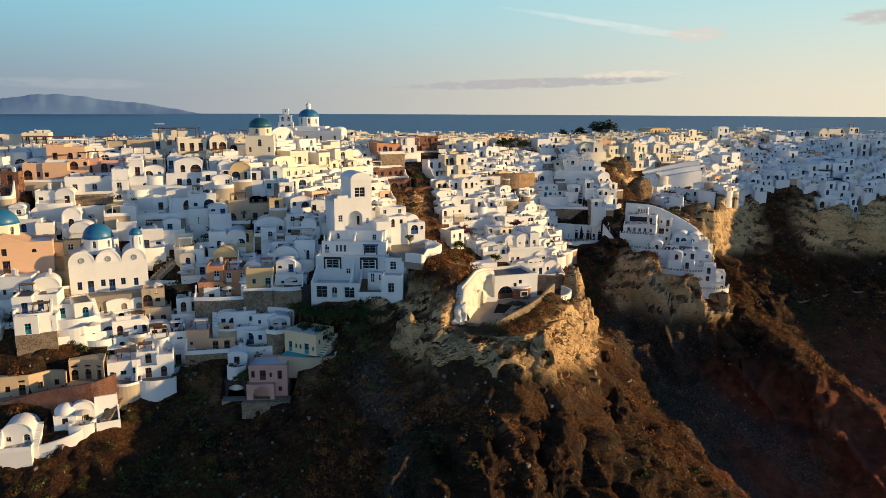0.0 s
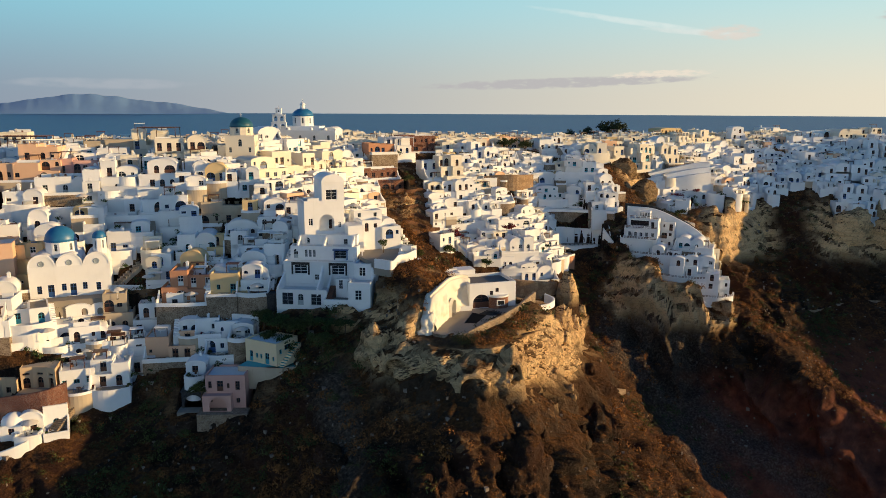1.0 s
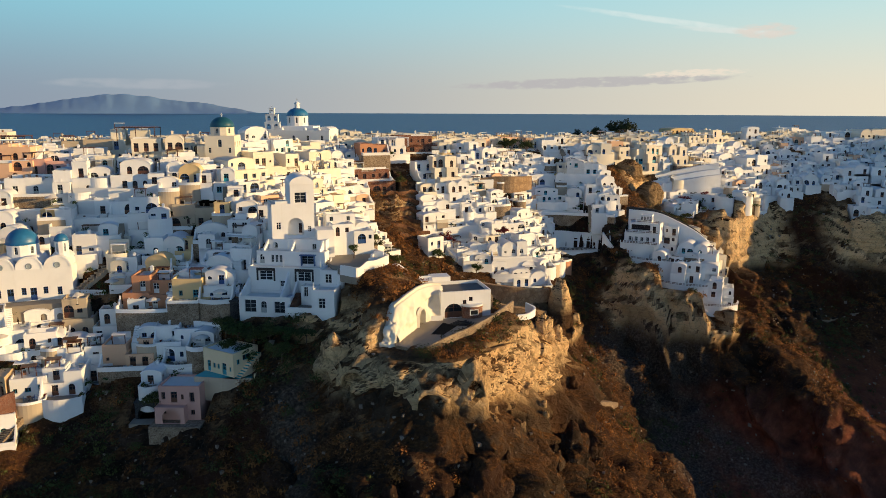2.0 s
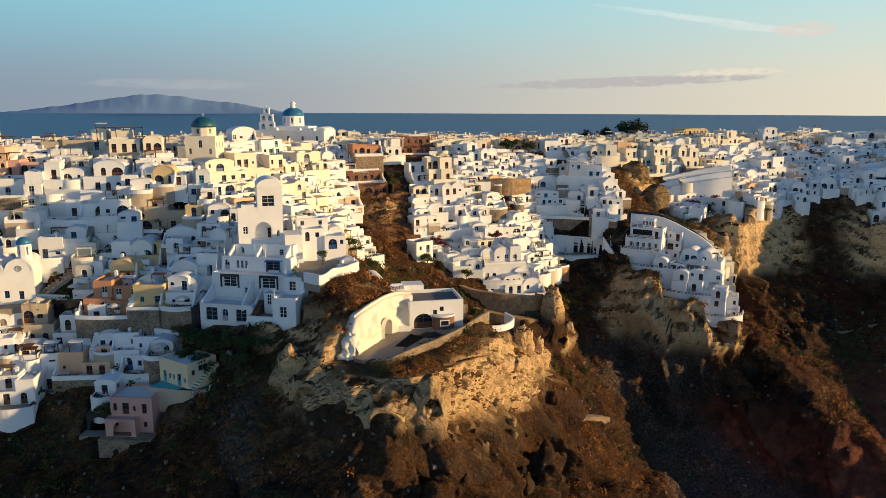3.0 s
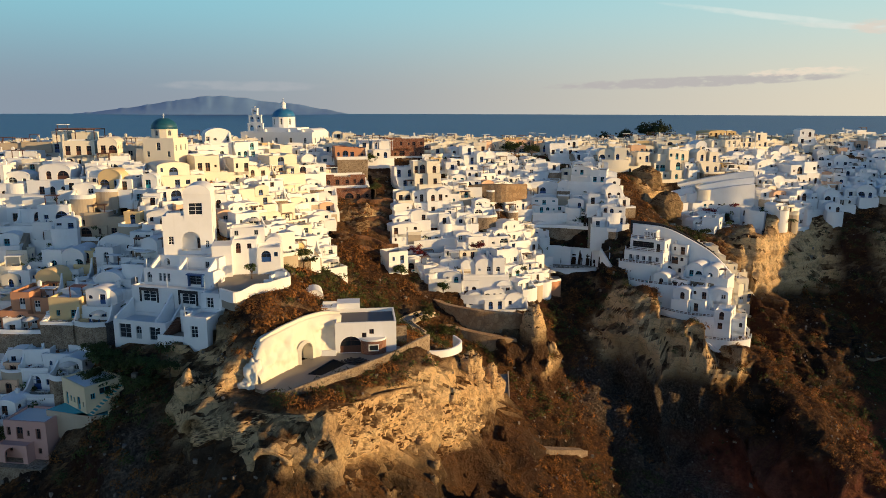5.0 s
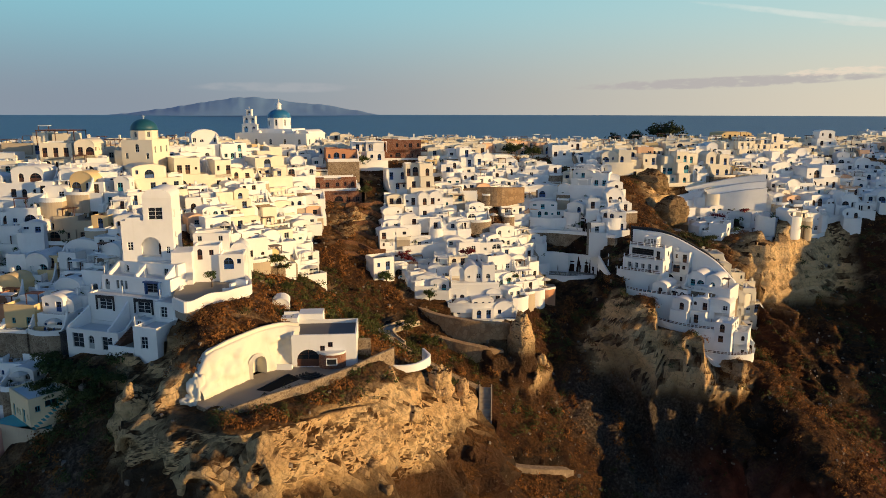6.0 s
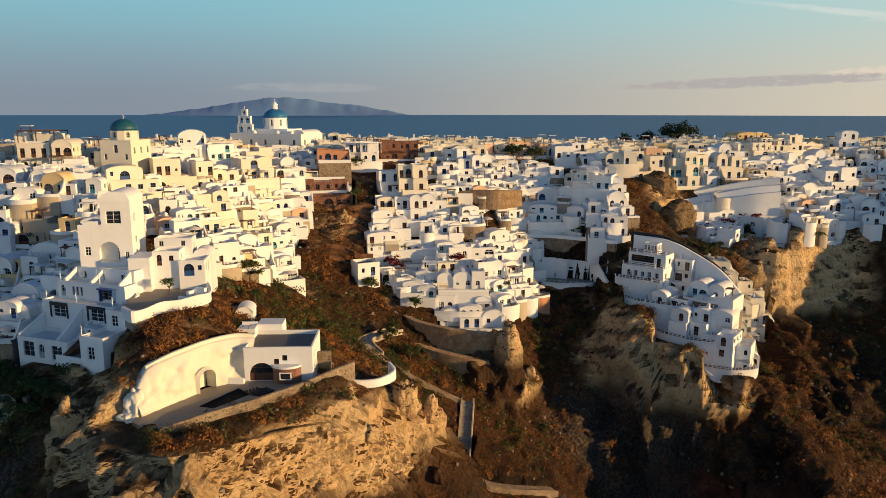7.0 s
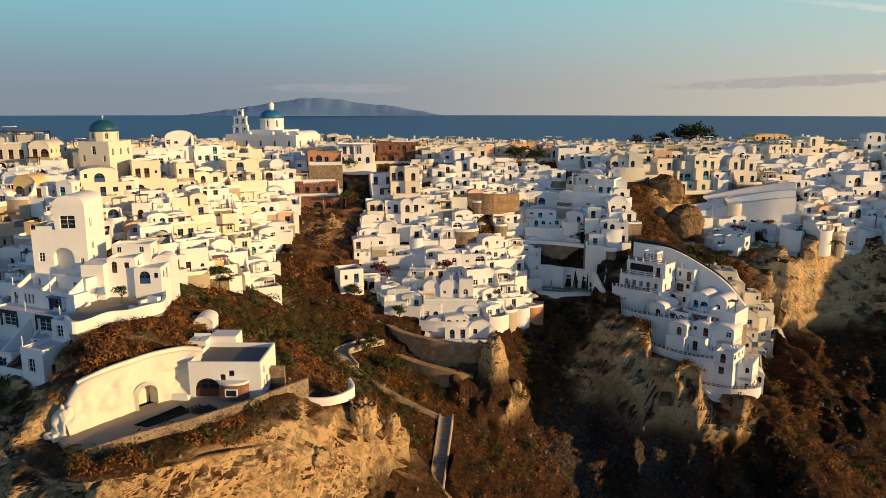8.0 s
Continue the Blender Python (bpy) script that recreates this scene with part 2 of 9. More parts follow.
ROOF = plaster("roof_screed", (0.72, 0.71, 0.69), (0.4, 0.4, 0.4), 0.5)
PAVING = plaster("grey_paving", (0.27, 0.235, 0.19), (0.16, 0.15, 0.14), 0.7)
DARK_PAVING = plaster("dark_roof_paving", (0.15, 0.14, 0.13), (0.08, 0.08, 0.08), 0.6)
DOME_BLUE = plain("blue_dome_paint", (0.022, 0.14, 0.30), 0.42, 0.0, 0.2, 1.0)
DOME_TEAL = plain("teal_dome_paint", (0.012, 0.080, 0.120), 0.45, 0.0, 0.25, 1.0)
BLUE_WOOD = plain("blue_painted_wood", (0.02, 0.07, 0.22), 0.45)
TURQ_WOOD = plain("turquoise_painted_wood", (0.03, 0.26, 0.34), 0.45)
BROWN_WOOD = plain("brown_wood", (0.09, 0.035, 0.018), 0.5)
GREY_WOOD = plain("grey_painted_wood", (0.30, 0.34, 0.36), 0.5)
WHITE_WOOD = plain("white_painted_wood", (0.75, 0.75, 0.74), 0.45, 0.0, 0.05)
DARK_METAL = plain("dark_iron", (0.04, 0.04, 0.045), 0.45, 0.7)
GLASS = pane_glass()
# near-black colour that stands for the shade inside a room
SHADOW_ROOM = plain("painted_room_shade", (0.03, 0.03, 0.032), 0.9)
LAND_MAT = land_material()
SEA_MAT = sea_material()
WALLS = {"b": WHITE, "w": WHITE, "c": CREAM, "y": OCHRE, "p": PEACH, "o": TERRA, "k": PINK, "r": RED_BRICK, "s": STONE, "g": DARK_STONE}
TONES = {"b": "white and red-brick fronted", "w": "whitewashed", "c": "cream-toned", "y": "ochre-yellow rendered", "p": "peach-coloured rendered", "o": "terracotta-orange rendered", "k": "dusty pink rendered",
         "r": "red brick", "s": "bare stone-coloured", "g": "dark lava-stone"}


# ---------------------------------------------------------------- mesh helpers
def mesh_of(name, verts, faces, mats, index=None, smooth=False):
    me = bpy.data.meshes.new(name)
    me.from_pydata([tuple(v) for v in verts], [], faces)
    for m in (mats if isinstance(mats, (list, tuple)) else [mats]):
        me.materials.append(m)
    if index is not None:
        me.polygons.foreach_set("material_index", index)
    if smooth:
        me.polygons.foreach_set("use_smooth", [True] * len(me.polygons))
    me.update()
    return me


class Spot:
    """Stands in for an object while far houses are gathered into one mesh."""

    def __init__(self, m):
        self.matrix = m


GATHER = []
gathering = False


def child(name, me, parent, m=None, label=""):
    """One mesh as a part of a thing or of a part, at the pose m within it."""
    if isinstance(parent, Spot):
        spot = Spot(parent.matrix @ m if m is not None else parent.matrix)
        GATHER.append((me, spot.matrix))
        return spot
    ob = new(name, me)
    ob.parent = parent
    if m is not None:
        ob.matrix_local = m
    return tagged(ob, label) if label else ob


def part(name, bm, material, parent, label="", m=None):
    me = bpy.data.meshes.new(name)
    bm.to_mesh(me)
    bm.free()
    for q in (material if isinstance(material, (list, tuple)) else [material]):
        me.materials.append(q)
    return child(name, me, parent, m, label)


def thing(name, x, y, z, yaw, label, category, group="", kind=""):
    if gathering:
        return Spot(pose(x, y, z, 0, 0, yaw))
    ob = new(name)
    ob.matrix_world = pose(x, y, z, 0, 0, yaw)
    ob.empty_display_size = 0.5
    return tagged(ob, label, category, group, kind)


def joined(name, pieces):
    """One mesh out of (mesh, pose) pairs, with all their materials."""
    mats, vs, loops, sizes, idx, base = [], [], [], [], [], 0
    for me, m in pieces:
        n = len(me.vertices)
        co = np.empty(n * 3, np.float32)
        me.vertices.foreach_get("co", co)
        a = np.array(m)
        vs.append(co.reshape(-1, 3) @ a[:3, :3].T + a[:3, 3])
        li = np.empty(len(me.loops), np.int32)
        me.loops.foreach_get("vertex_index", li)
        loops.append(li + base)
        ls = np.empty(len(me.polygons), np.int32)
        me.polygons.foreach_get("loop_total", ls)
        sizes.append(ls)
        mi = np.empty(len(me.polygons), np.int32)
        me.polygons.foreach_get("material_index", mi)
        local = []
        for q in me.materials:
            if q not in mats:
                mats.append(q)
            local.append(mats.index(q))
        idx.append(np.array(local, np.int32)[mi])
        base += n
    vs, loops, sizes, idx = (np.concatenate(x) for x in (vs, loops, sizes, idx))
    out = bpy.data.meshes.new(name)
    out.vertices.add(len(vs))
    out.vertices.foreach_set("co", vs.astype(np.float32).ravel())
    out.loops.add(len(loops))
    out.loops.foreach_set("vertex_index", loops)
    out.polygons.add(len(sizes))
    out.polygons.foreach_set("loop_start", np.concatenate([[0], np.cumsum(sizes)[:-1]]).astype(np.int32))
    out.polygons.foreach_set("material_index", idx)
    for q in mats:
        out.materials.append(q)
    out.update(calc_edges=True)
    return out


class Build:
    """Collects vertices and faces, with a material number for each face."""

    def __init__(self):
        self.v, self.f, self.i = [], [], []

    def face(self, pts, mat=0):
        k = len(self.v)
        self.v += [tuple(p) for p in pts]
        self.f.append(tuple(range(k, k + len(pts))))
        self.i.append(mat)

    def box(self, x0, y0, z0, x1, y1, z1, mat=0, bottom=True):
        a, b, c, d = (x0, y0), (x1, y0), (x1, y1), (x0, y1)
        for p, q in ((a, b), (b, c), (c, d), (d, a)):
            self.face([(*p, z0), (*q, z0), (*q, z1), (*p, z1)], mat)
        self.face([(*a, z1), (*b, z1), (*c, z1), (*d, z1)], mat)
        if bottom:
            self.face([(*d, z0), (*c, z0), (*b, z0), (*a, z0)], mat)

    def prism(self, outline, z0, z1, mat=0, cap=True):
        n = len(outline)
        for i in range(n):
            p, q = outline[i], outline[(i + 1) % n]
            self.face([(*p, z0), (*q, z0), (*q, z1), (*p, z1)], mat)
        if cap:
            self.face([(*p, z1) for p in outline], mat)

    def mesh(self, name, mats, smooth=False):
        return mesh_of(name, self.v, self.f, mats, self.i, smooth)


ARCH_STEPS = 8


def wall_face(b, origin, along_u, width, z0, z1, openings, deep=0.28, mat=0, reveal=0):
    """A wall plane from origin along along_u, with real openings (u0, u1, v0, v1, arched); the reveals go inwards by deep."""
    ux, uy = along_u
    nx, ny = -uy, ux

    def at(u, v, d=0.0):
        return (origin[0] + ux * u + nx * d, origin[1] + uy * u + ny * d, v)
    cuts = sorted({0.0, width, *[o[0] for o in openings], *[o[1] for o in openings]})
    for u0, u1 in zip(cuts[:-1], cuts[1:]):
        if u1 - u0 < 1e-5:
            continue
        inside = sorted([o for o in openings if o[0] < u1 - 1e-5 and o[1] > u0 + 1e-5], key=lambda o: o[2])
        v = z0
        for k, o in enumerate(inside):
            if o[2] > v + 1e-5:
                b.face([at(u0, v), at(u1, v), at(u1, o[2]), at(u0, o[2])], mat)
            top = o[3]
            if o[4]:
                r = (u1 - u0) / 2
                spring = top - min(r, (top - o[2]) * 0.6)
                rise = top - spring
                pts = [(u0 + r - r * math.cos(math.pi * s / ARCH_STEPS), spring + rise * math.sin(math.pi * s / ARCH_STEPS)) for s in range(ARCH_STEPS + 1)]
                lid = top + 0.02
                for (pu, pv), (qu, qv) in zip(pts[:-1], pts[1:]):
                    b.face([at(pu, pv), at(qu, qv), at(qu, lid), at(pu, lid)], mat)
                    b.face([at(qu, qv), at(pu, pv), at(pu, pv, deep), at(qu, qv, deep)], reveal)
                v, side = lid, spring
            else:
                b.face([at(u1, top), at(u0, top), at(u0, top, deep), at(u1, top, deep)], reveal)
                v, side = top, top
            b.face([at(u0, side), at(u0, o[2]), at(u0, o[2], deep), at(u0, side, deep)], reveal)
            b.face([at(u1, o[2]), at(u1, side), at(u1, side, deep), at(u1, o[2], deep)], reveal)
            b.face([at(u0, o[2]), at(u1, o[2]), at(u1, o[2], deep), at(u0, o[2], deep)], reveal)
        if z1 > v + 1e-5:
            b.face([at(u0, v), at(u1, v), at(u1, z1), at(u0, z1)], mat)


JOINERY = {}
whole_windows = False


def joinery(kind, w, h, arched, wood):
    """Frame mesh and pane mesh of a window or door leaf, shared between alike ones. Origin at the bottom middle, facing -y."""
    key = (kind, round(w, 2), round(h, 2), arched, wood.name)
    if key in JOINERY:
        return JOINERY[key]
    b = Build()
    t = 0.09

    def top(u):
        if not arched:
            return h
        r = w / 2
        rise = min(r, h * 0.6)
        return h - rise + rise * math.sqrt(max(0.0, 1 - (u / r) ** 2))
    n = 10 if arched else 1
    us = [-w / 2 + w * i / n for i in range(n + 1)]
    b.box(-w / 2, -0.04, 0, -w / 2 + t, 0.06, top(-w / 2 + t) if arched else h)
    b.box(w / 2 - t, -0.04, 0, w / 2, 0.06, top(w / 2 - t) if arched else h)
    for u0, u1 in zip(us[:-1], us[1:]):
        a0, a1 = top(u0), top(u1)
        b.face([(u0, -0.04, a0 - t), (u1, -0.04, a1 - t), (u1, -0.04, a1), (u0, -0.04, a0)])
        b.face([(u0, 0.06, a0 - t), (u1, 0.06, a1 - t), (u1, -0.04, a1 - t), (u0, -0.04, a0 - t)])
    if kind == "window":
        b.box(-w / 2, -0.04, 0, w / 2, 0.06, t)
        b.box(-0.035, -0.03, 0, 0.035, 0.05, top(0) - 0.02)
        for q in (() if h < 1.15 else (0.5,) if h < 1.3 else (0.36, 0.68)):
            b.box(-w / 2 + 0.02, -0.025, h * q - 0.025, w / 2 - 0.02, 0.045, h * q + 0.025)
    else:
        b.box(-w / 2 + t, -0.02, 0, w / 2 - t, 0.04, h * 0.42)
        b.box(-0.04, -0.03, 0, 0.04, 0.05, top(0) - 0.02)
        b.box(-w / 2 + 0.02, -0.025, h * 0.70, w / 2 - 0.02, 0.045, h * 0.70 + 0.06)
    frame_me = b.mesh(kind + "_frame", [wood])
    g = Build()
    for u0, u1 in zip(us[:-1], us[1:]):
        g.face([(u0, 0.03, 0), (u1, 0.03, 0), (u1, 0.03, top(u1)), (u0, 0.03, top(u0))])
    pane_me = g.mesh("pane", [GLASS])
    JOINERY[key] = (frame_me, pane_me, joined(kind, [(frame_me, Matrix()), (pane_me, Matrix())]))
    return JOINERY[key]


def fit_opening(parent, origin, along_u, o, wood, kind, deep=0.2):
    """Hangs a window or a door in an opening of wall_face."""
    w, h = o[1] - o[0], o[3] - o[2]
    frame_me, pane_me, both_me = joinery(kind, w, h, o[4], wood)
    ux, uy = along_u
    u = (o[0] + o[1]) / 2
    m = Matrix.Translation((origin[0] + ux * u - uy * deep, origin[1] + uy * u + ux * deep, o[2])) @ Matrix.Rotation(math.atan2(uy, ux), 4, "Z")
    if whole_windows:
        return child(kind, both_me, parent, m)
    ob = child(kind, frame_me, parent, m)
    child("pane", pane_me, ob)
    return ob


def vault_points(w, rise, steps=12):
    return [(-w / 2 * math.cos(math.pi * s / steps), rise * math.sin(math.pi * s / steps)) for s in range(steps + 1)]


def openings_for(rng, width, floors, storey, arched_share, doors):
    """A storey by storey set of openings in shared columns."""
    n = max(1, int(width / rng.uniform(1.75, 2.5)))
    out, pitch = [], width / n
    door_col = rng.randrange(n)
    for c in range(n):
        mid = pitch * (c + 0.5) + rng.uniform(-0.12, 0.12) * pitch
        for fl in range(floors):
            if rng.random() < 0.14:
                continue
            z = fl * storey
            if doors and (c == door_col or rng.random() < 0.30):
                w, v0, v1, kind = min(1.15, pitch * 0.55), z + 0.05, z + 2.25, "door"
            else:
                w, v0, v1, kind = min(rng.choice((0.6, 0.75, 0.9, 1.05)), pitch * 0.6), z + 1.0, z + 1.0 + rng.choice((0.7, 0.9, 1.1, 1.25)), "window"
            out.append(((mid - w / 2, mid + w / 2, v0, min(v1, z + storey - 0.35), rng.random() < arched_share), kind))
    if doors and rng.random() < 0.3 and n >= 2:
        lo, hi = pitch * door_col, pitch * (door_col + 1)
        out = [(o, k) for o, k in out if not (lo <= (o[0] + o[1]) / 2 <= hi)]
        half = min(1.3, pitch * 0.42)
        out.append((((lo + hi) / 2 - half, (lo + hi) / 2 + half, 0.05, min(2.7, storey - 0.3), True), "door"))
    cols = {}
    for o, kind in out:
        cols.setdefault(round((o[0] + o[1]) / 2, 3), []).append((o, kind))
    tidy = []
    for mid, group in cols.items():
        w = max(o[1] - o[0] for o, k in group)
        tidy += [((mid - w / 2, mid + w / 2, o[2], o[3], o[4]), k) for o, k in group]
    return tidy


FOOTPRINTS = []
TERRACES = []
HOUSE_GROUP = "houses of the cliff village"


def columns_of(rng, w, h, roof, tone):
    """How a front breaks up into bays: (x0, x1, set back, height, vaulted)."""
    if roof == "v" or w < 7.0 or tone in "rg":
        return [(-w / 2, w / 2, 0.0, h, roof == "v")]
    n = max(2, round(w / rng.uniform(4.4, 5.6)))
    cuts = [-w / 2 + w * (k + (rng.uniform(-0.16, 0.16) if 0 < k < n else 0)) / n for k in range(n + 1)]
    tall = rng.randrange(n)
    out = []
    for k in range(n):
        high = h if k == tall else h * rng.uniform(0.80, 0.98)
        out.append((cuts[k], cuts[k + 1], rng.choice((0.0, 0.0, 0.5, 1.0, 1.5)) if k != tall else 0.0, high, rng.random() < 0.36 and h < 5.5 and tone in "wc"))
    return out


ROOFS = []


def house(x, y, z, w, h, yaw, style="fw", d=None, seed=0, terrace=True, drop=None):
    """One village house: front along its local x at y = 0, depth towards +y, floor at z. style: f flat, v vaulted; then a colour.
    Wide fronts break up into bays, and upper storeys stand back behind roof terraces."""
    global whole_windows
    whole_windows = y > 186 or x < -78
    rng = random.Random(seed * 7919 + int(x * 13) + int(y * 31))
    roof, tone = style[0], style[1]
    d = d or min(9.0, max(4.5, w * rng.uniform(0.75, 1.05)))
    turn = radians(yaw)
    out = rng.uniform(1.8, 3.2) if terrace else 0.0
    FOOTPRINTS.append((x, y, turn, -w / 2 - 0.8, w / 2 + 0.8, -out - 1.2, d - 0.3, z - 0.5))
    probe = [(u, v) for u in (-w / 2, 0, w / 2) for v in (-out, 0, d)]
    low = min(float(g) for g in land(np.array([x + math.cos(turn) * u - math.sin(turn) * v for u, v in probe]), np.array([y + math.sin(turn) * u + math.cos(turn) * v for u, v in probe])))
    down = min(-0.6, low - z - 1.2) if drop is None else -drop
    wall_mat = WALLS[tone]
    wood = rng.choice((BLUE_WOOD, BLUE_WOOD, BROWN_WOOD, BROWN_WOOD, BROWN_WOOD, BROWN_WOOD, GREY_WOOD, TURQ_WOOD, WHITE_WOOD))
    label = f"{TONES[tone]} {'vaulted' if roof == 'v' else 'flat-roofed'} cliffside house with {'wooden doors and small windows' if tone in 'wc' else 'small recessed windows'}"
    home = thing("house", x, y, z, yaw, label, "house", HOUSE_GROUP)
    sheets, fittings = Build(), []
    walls_of = [wall_mat] + ([RED_BRICK] if tone == "b" else [])
    front_mat = 1 if tone == "b" else 0
    top = h
    for bay, (x0, x1, y0, high, arched) in enumerate(columns_of(rng, w, h, roof, tone)):
        floors = max(1, round(high / 3.2))
        z0 = 0.0
        for fl in range(floors):
            last = fl == floors - 1
            z1 = high * (fl + 1) / floors
            wide = x1 - x0
            over = last and (arched or (floors > 1 and wide < 6.5 and tone in "wc" and rng.random() < 0.3))
            rise = min(wide * 0.42, (z1 - z0) * 0.42) if over else 0.0
            if over and z1 - rise - z0 < 2.3:
                rise = max(0.7, z1 - z0 - 2.3)
            eave = z1 - rise
            front = [((o[0], o[1], o[2] + z0, min(o[3] + z0, eave - 0.25), o[4]), k) for o, k in openings_for(rng, wide, 1, eave - z0, 0.35, True)]
            right = [((o[0], o[1], o[2] + z0, min(o[3] + z0, eave - 0.25), o[4]), k) for o, k in openings_for(rng, d - y0, 1, eave - z0, 0.2, False)] if rng.random() < 0.65 else []
            foot = -0.6 if fl == 0 else z0 - 0.8
            walls, vaults, rims = Build(), Build(), Build()
            wall_face(walls, (x0, y0), (1, 0), wide, foot, eave, [o for o, k in front], deep=0.34, mat=front_mat, reveal=front_mat)
            wall_face(walls, (x1, y0), (0, 1), d - y0, foot, eave, [o for o, k in right], deep=0.34)
            wall_face(walls, (x1, d), (-1, 0), wide, foot, eave, [])
            wall_face(walls, (x0, d), (0, -1), d - y0, foot, eave, [])
            fittings += [((x0, y0), (1, 0), o, k) for o, k in front] + [((x1, y0), (0, 1), o, k) for o, k in right]
            if over:
                mid = (x0 + x1) / 2
                pts = vault_points(wide, rise)
                for yy, flip in ((y0, False), (d, True)):
                    ring = [(mid + px, yy, eave + pz) for px, pz in pts]
                    walls.face(ring[::-1] if not flip else ring)
                pts = vault_points(wide + 0.16, rise + 0.08)
                inner = vault_points(wide - 0.2, rise - 0.1)
                for (px, pz), (qx, qz), (ix, iz), (jx, jz) in zip(pts[:-1], pts[1:], inner[:-1], inner[1:]):
                    vaults.face([(mid + px, y0 - 0.10, eave + pz), (mid + px, d + 0.1, eave + pz), (mid + qx, d + 0.1, eave + qz), (mid + qx, y0 - 0.10, eave + qz)])
                    vaults.face([(mid + px, y0 - 0.10, eave + pz), (mid + qx, y0 - 0.10, eave + qz), (mid + jx, y0 - 0.10, eave + jz), (mid + ix, y0 - 0.10, eave + iz)])
            else:
                k, t = 0.24, rng.choice((0.35, 0.5, 0.7))
                sheet = eave - t
                sheets.face([(x0 + k, y0 + k, sheet), (x1 - k, y0 + k, sheet), (x1 - k, d - k, sheet), (x0 + k, d - k, sheet)])
                o4 = [(x0 - 0.02, y0 - 0.02), (x1 + 0.02, y0 - 0.02), (x1 + 0.02, d + 0.02), (x0 - 0.02, d + 0.02)]
                i4 = [(x0 + k, y0 + k), (x1 - k, y0 + k), (x1 - k, d - k), (x0 + k, d - k)]
                for s in range(4):
                    e = (s + 1) % 4
                    rims.face([(*o4[s], eave), (*o4[e], eave), (*i4[e], eave + 0.03), (*i4[s], eave + 0.03)])
                    rims.face([(*i4[s], eave + 0.03), (*i4[e], eave + 0.03), (*i4[e], sheet), (*i4[s], sheet)])
                child("parapet", rims.mesh("parapet", [wall_mat]), home)
                if last:
                    ROOFS.append((x, y, z + sheet, turn, x0 + k, x1 - k, y0 + k, d - k, tone))
            child("wall", walls.mesh("wall", walls_of), home)
            if vaults.f:
                child("vault", vaults.mesh("vault", [wall_mat if tone != "r" else WHITE], True), home)
            if not last:
                y0 += rng.choice((0.0, 1.0, 1.5, 2.0)) if d - y0 > 3.6 else 0.0
                if x1 - x0 > 4.4 and rng.random() < 0.45:
                    cut = (x1 - x0) * rng.uniform(0.15, 0.35)
                    x0, x1 = (x0 + cut, x1) if rng.random() < 0.5 else (x0, x1 - cut)
            z0 = z1
    foot = Build()
    foot.box(-w / 2 - 0.03, -0.03, down, w / 2 + 0.03, d, -0.01, 0, False)
    child("plinth", foot.mesh("plinth", [wall_mat if rng.random() < 0.72 else rng.choice((RUBBLE, STONE))]), home)
    for origin, au, o, kind in fittings:
        fit_opening(home, origin, au, o, wood, kind, 0.24)
    if sheets.f:
        child("roof", sheets.mesh("roof", [rng.choice((ROOF, wall_mat, wall_mat, PAVING)) if tone in "wcb" else ROOF]), home)
    if rng.random() < 0.4:
        c = Build()
        px, py = rng.uniform(-w * 0.3, w * 0.3), rng.uniform(d * 0.55, d * 0.85)
        zt = top + rng.uniform(0.4, 0.9)
        c.box(px - 0.28, py - 0.28, top * 0.7, px + 0.28, py + 0.28, zt)
        c.box(px - 0.36, py - 0.36, zt, px + 0.36, py + 0.36, zt + 0.14)
        c.box(px - 0.18, py - 0.18, zt + 0.14, px + 0.18, py + 0.18, zt + 0.34)
        child("chimney", c.mesh("chimney", [wall_mat if tone in "wc" else WHITE]), home)
    if terrace:
        tt = Build()
        x0, x1 = -w / 2 - rng.uniform(-0.6, 0.8), w / 2 + rng.uniform(-0.6, 0.8)
        bow = rng.choice((0.0, 0.0, 0.6, 1.1)) if not gathering else rng.choice((0.0, 0.7))
        TERRACES.append((x, y, z, yaw, x0, x1, out, gathering))
        n = 8 if bow else 1
        rim = [(x0 + (x1 - x0) * k / n, -out - bow * math.sin(math.pi * k / n)) for k in range(n + 1)]
        tt.prism(rim + [(x1, 0), (x0, 0)], down - 0.5, 0.0)
        child("terrace", tt.mesh("terrace", [wall_mat if tone in "wc" and rng.random() < 0.8 else rng.choice((RUBBLE, STONE))]), home)
        pv = Build()
        pv.face([(min(max(u, x0 + 0.2), x1 - 0.2), v + 0.22, 0.02) for u, v in rim] + [(x1 - 0.22, -0.04, 0.02), (x0 + 0.22, -0.04, 0.02)])
        child("paving", pv.mesh("paving", [PAVING if rng.random() < 0.7 else ROOF]), home)
        pw, ph = Build(), rng.uniform(0.5, 0.95)
        for (ua, va), (ub, vb) in zip(rim[:-1], rim[1:]):
            pw.face([(ua, va, 0), (ub, vb, 0), (ub, vb, ph), (ua, va, ph)])
            pw.face([(ub, vb + 0.22, 0), (ua, va + 0.22, 0), (ua, va + 0.22, ph), (ub, vb + 0.22, ph)])
            pw.face([(ua, va, ph), (ub, vb, ph), (ub, vb + 0.22, ph), (ua, va + 0.22, ph)])
        pw.box(x0, -out + 0.22, 0.0, x0 + 0.22, 0, ph * rng.choice((1, 1, 1.8)))
        pw.box(x1 - 0.22, -out + 0.22, 0.0, x1, 0, ph)
        child("terrace_wall", pw.mesh("terrace_wall", [WHITE if tone not in "c" else CREAM]), home)
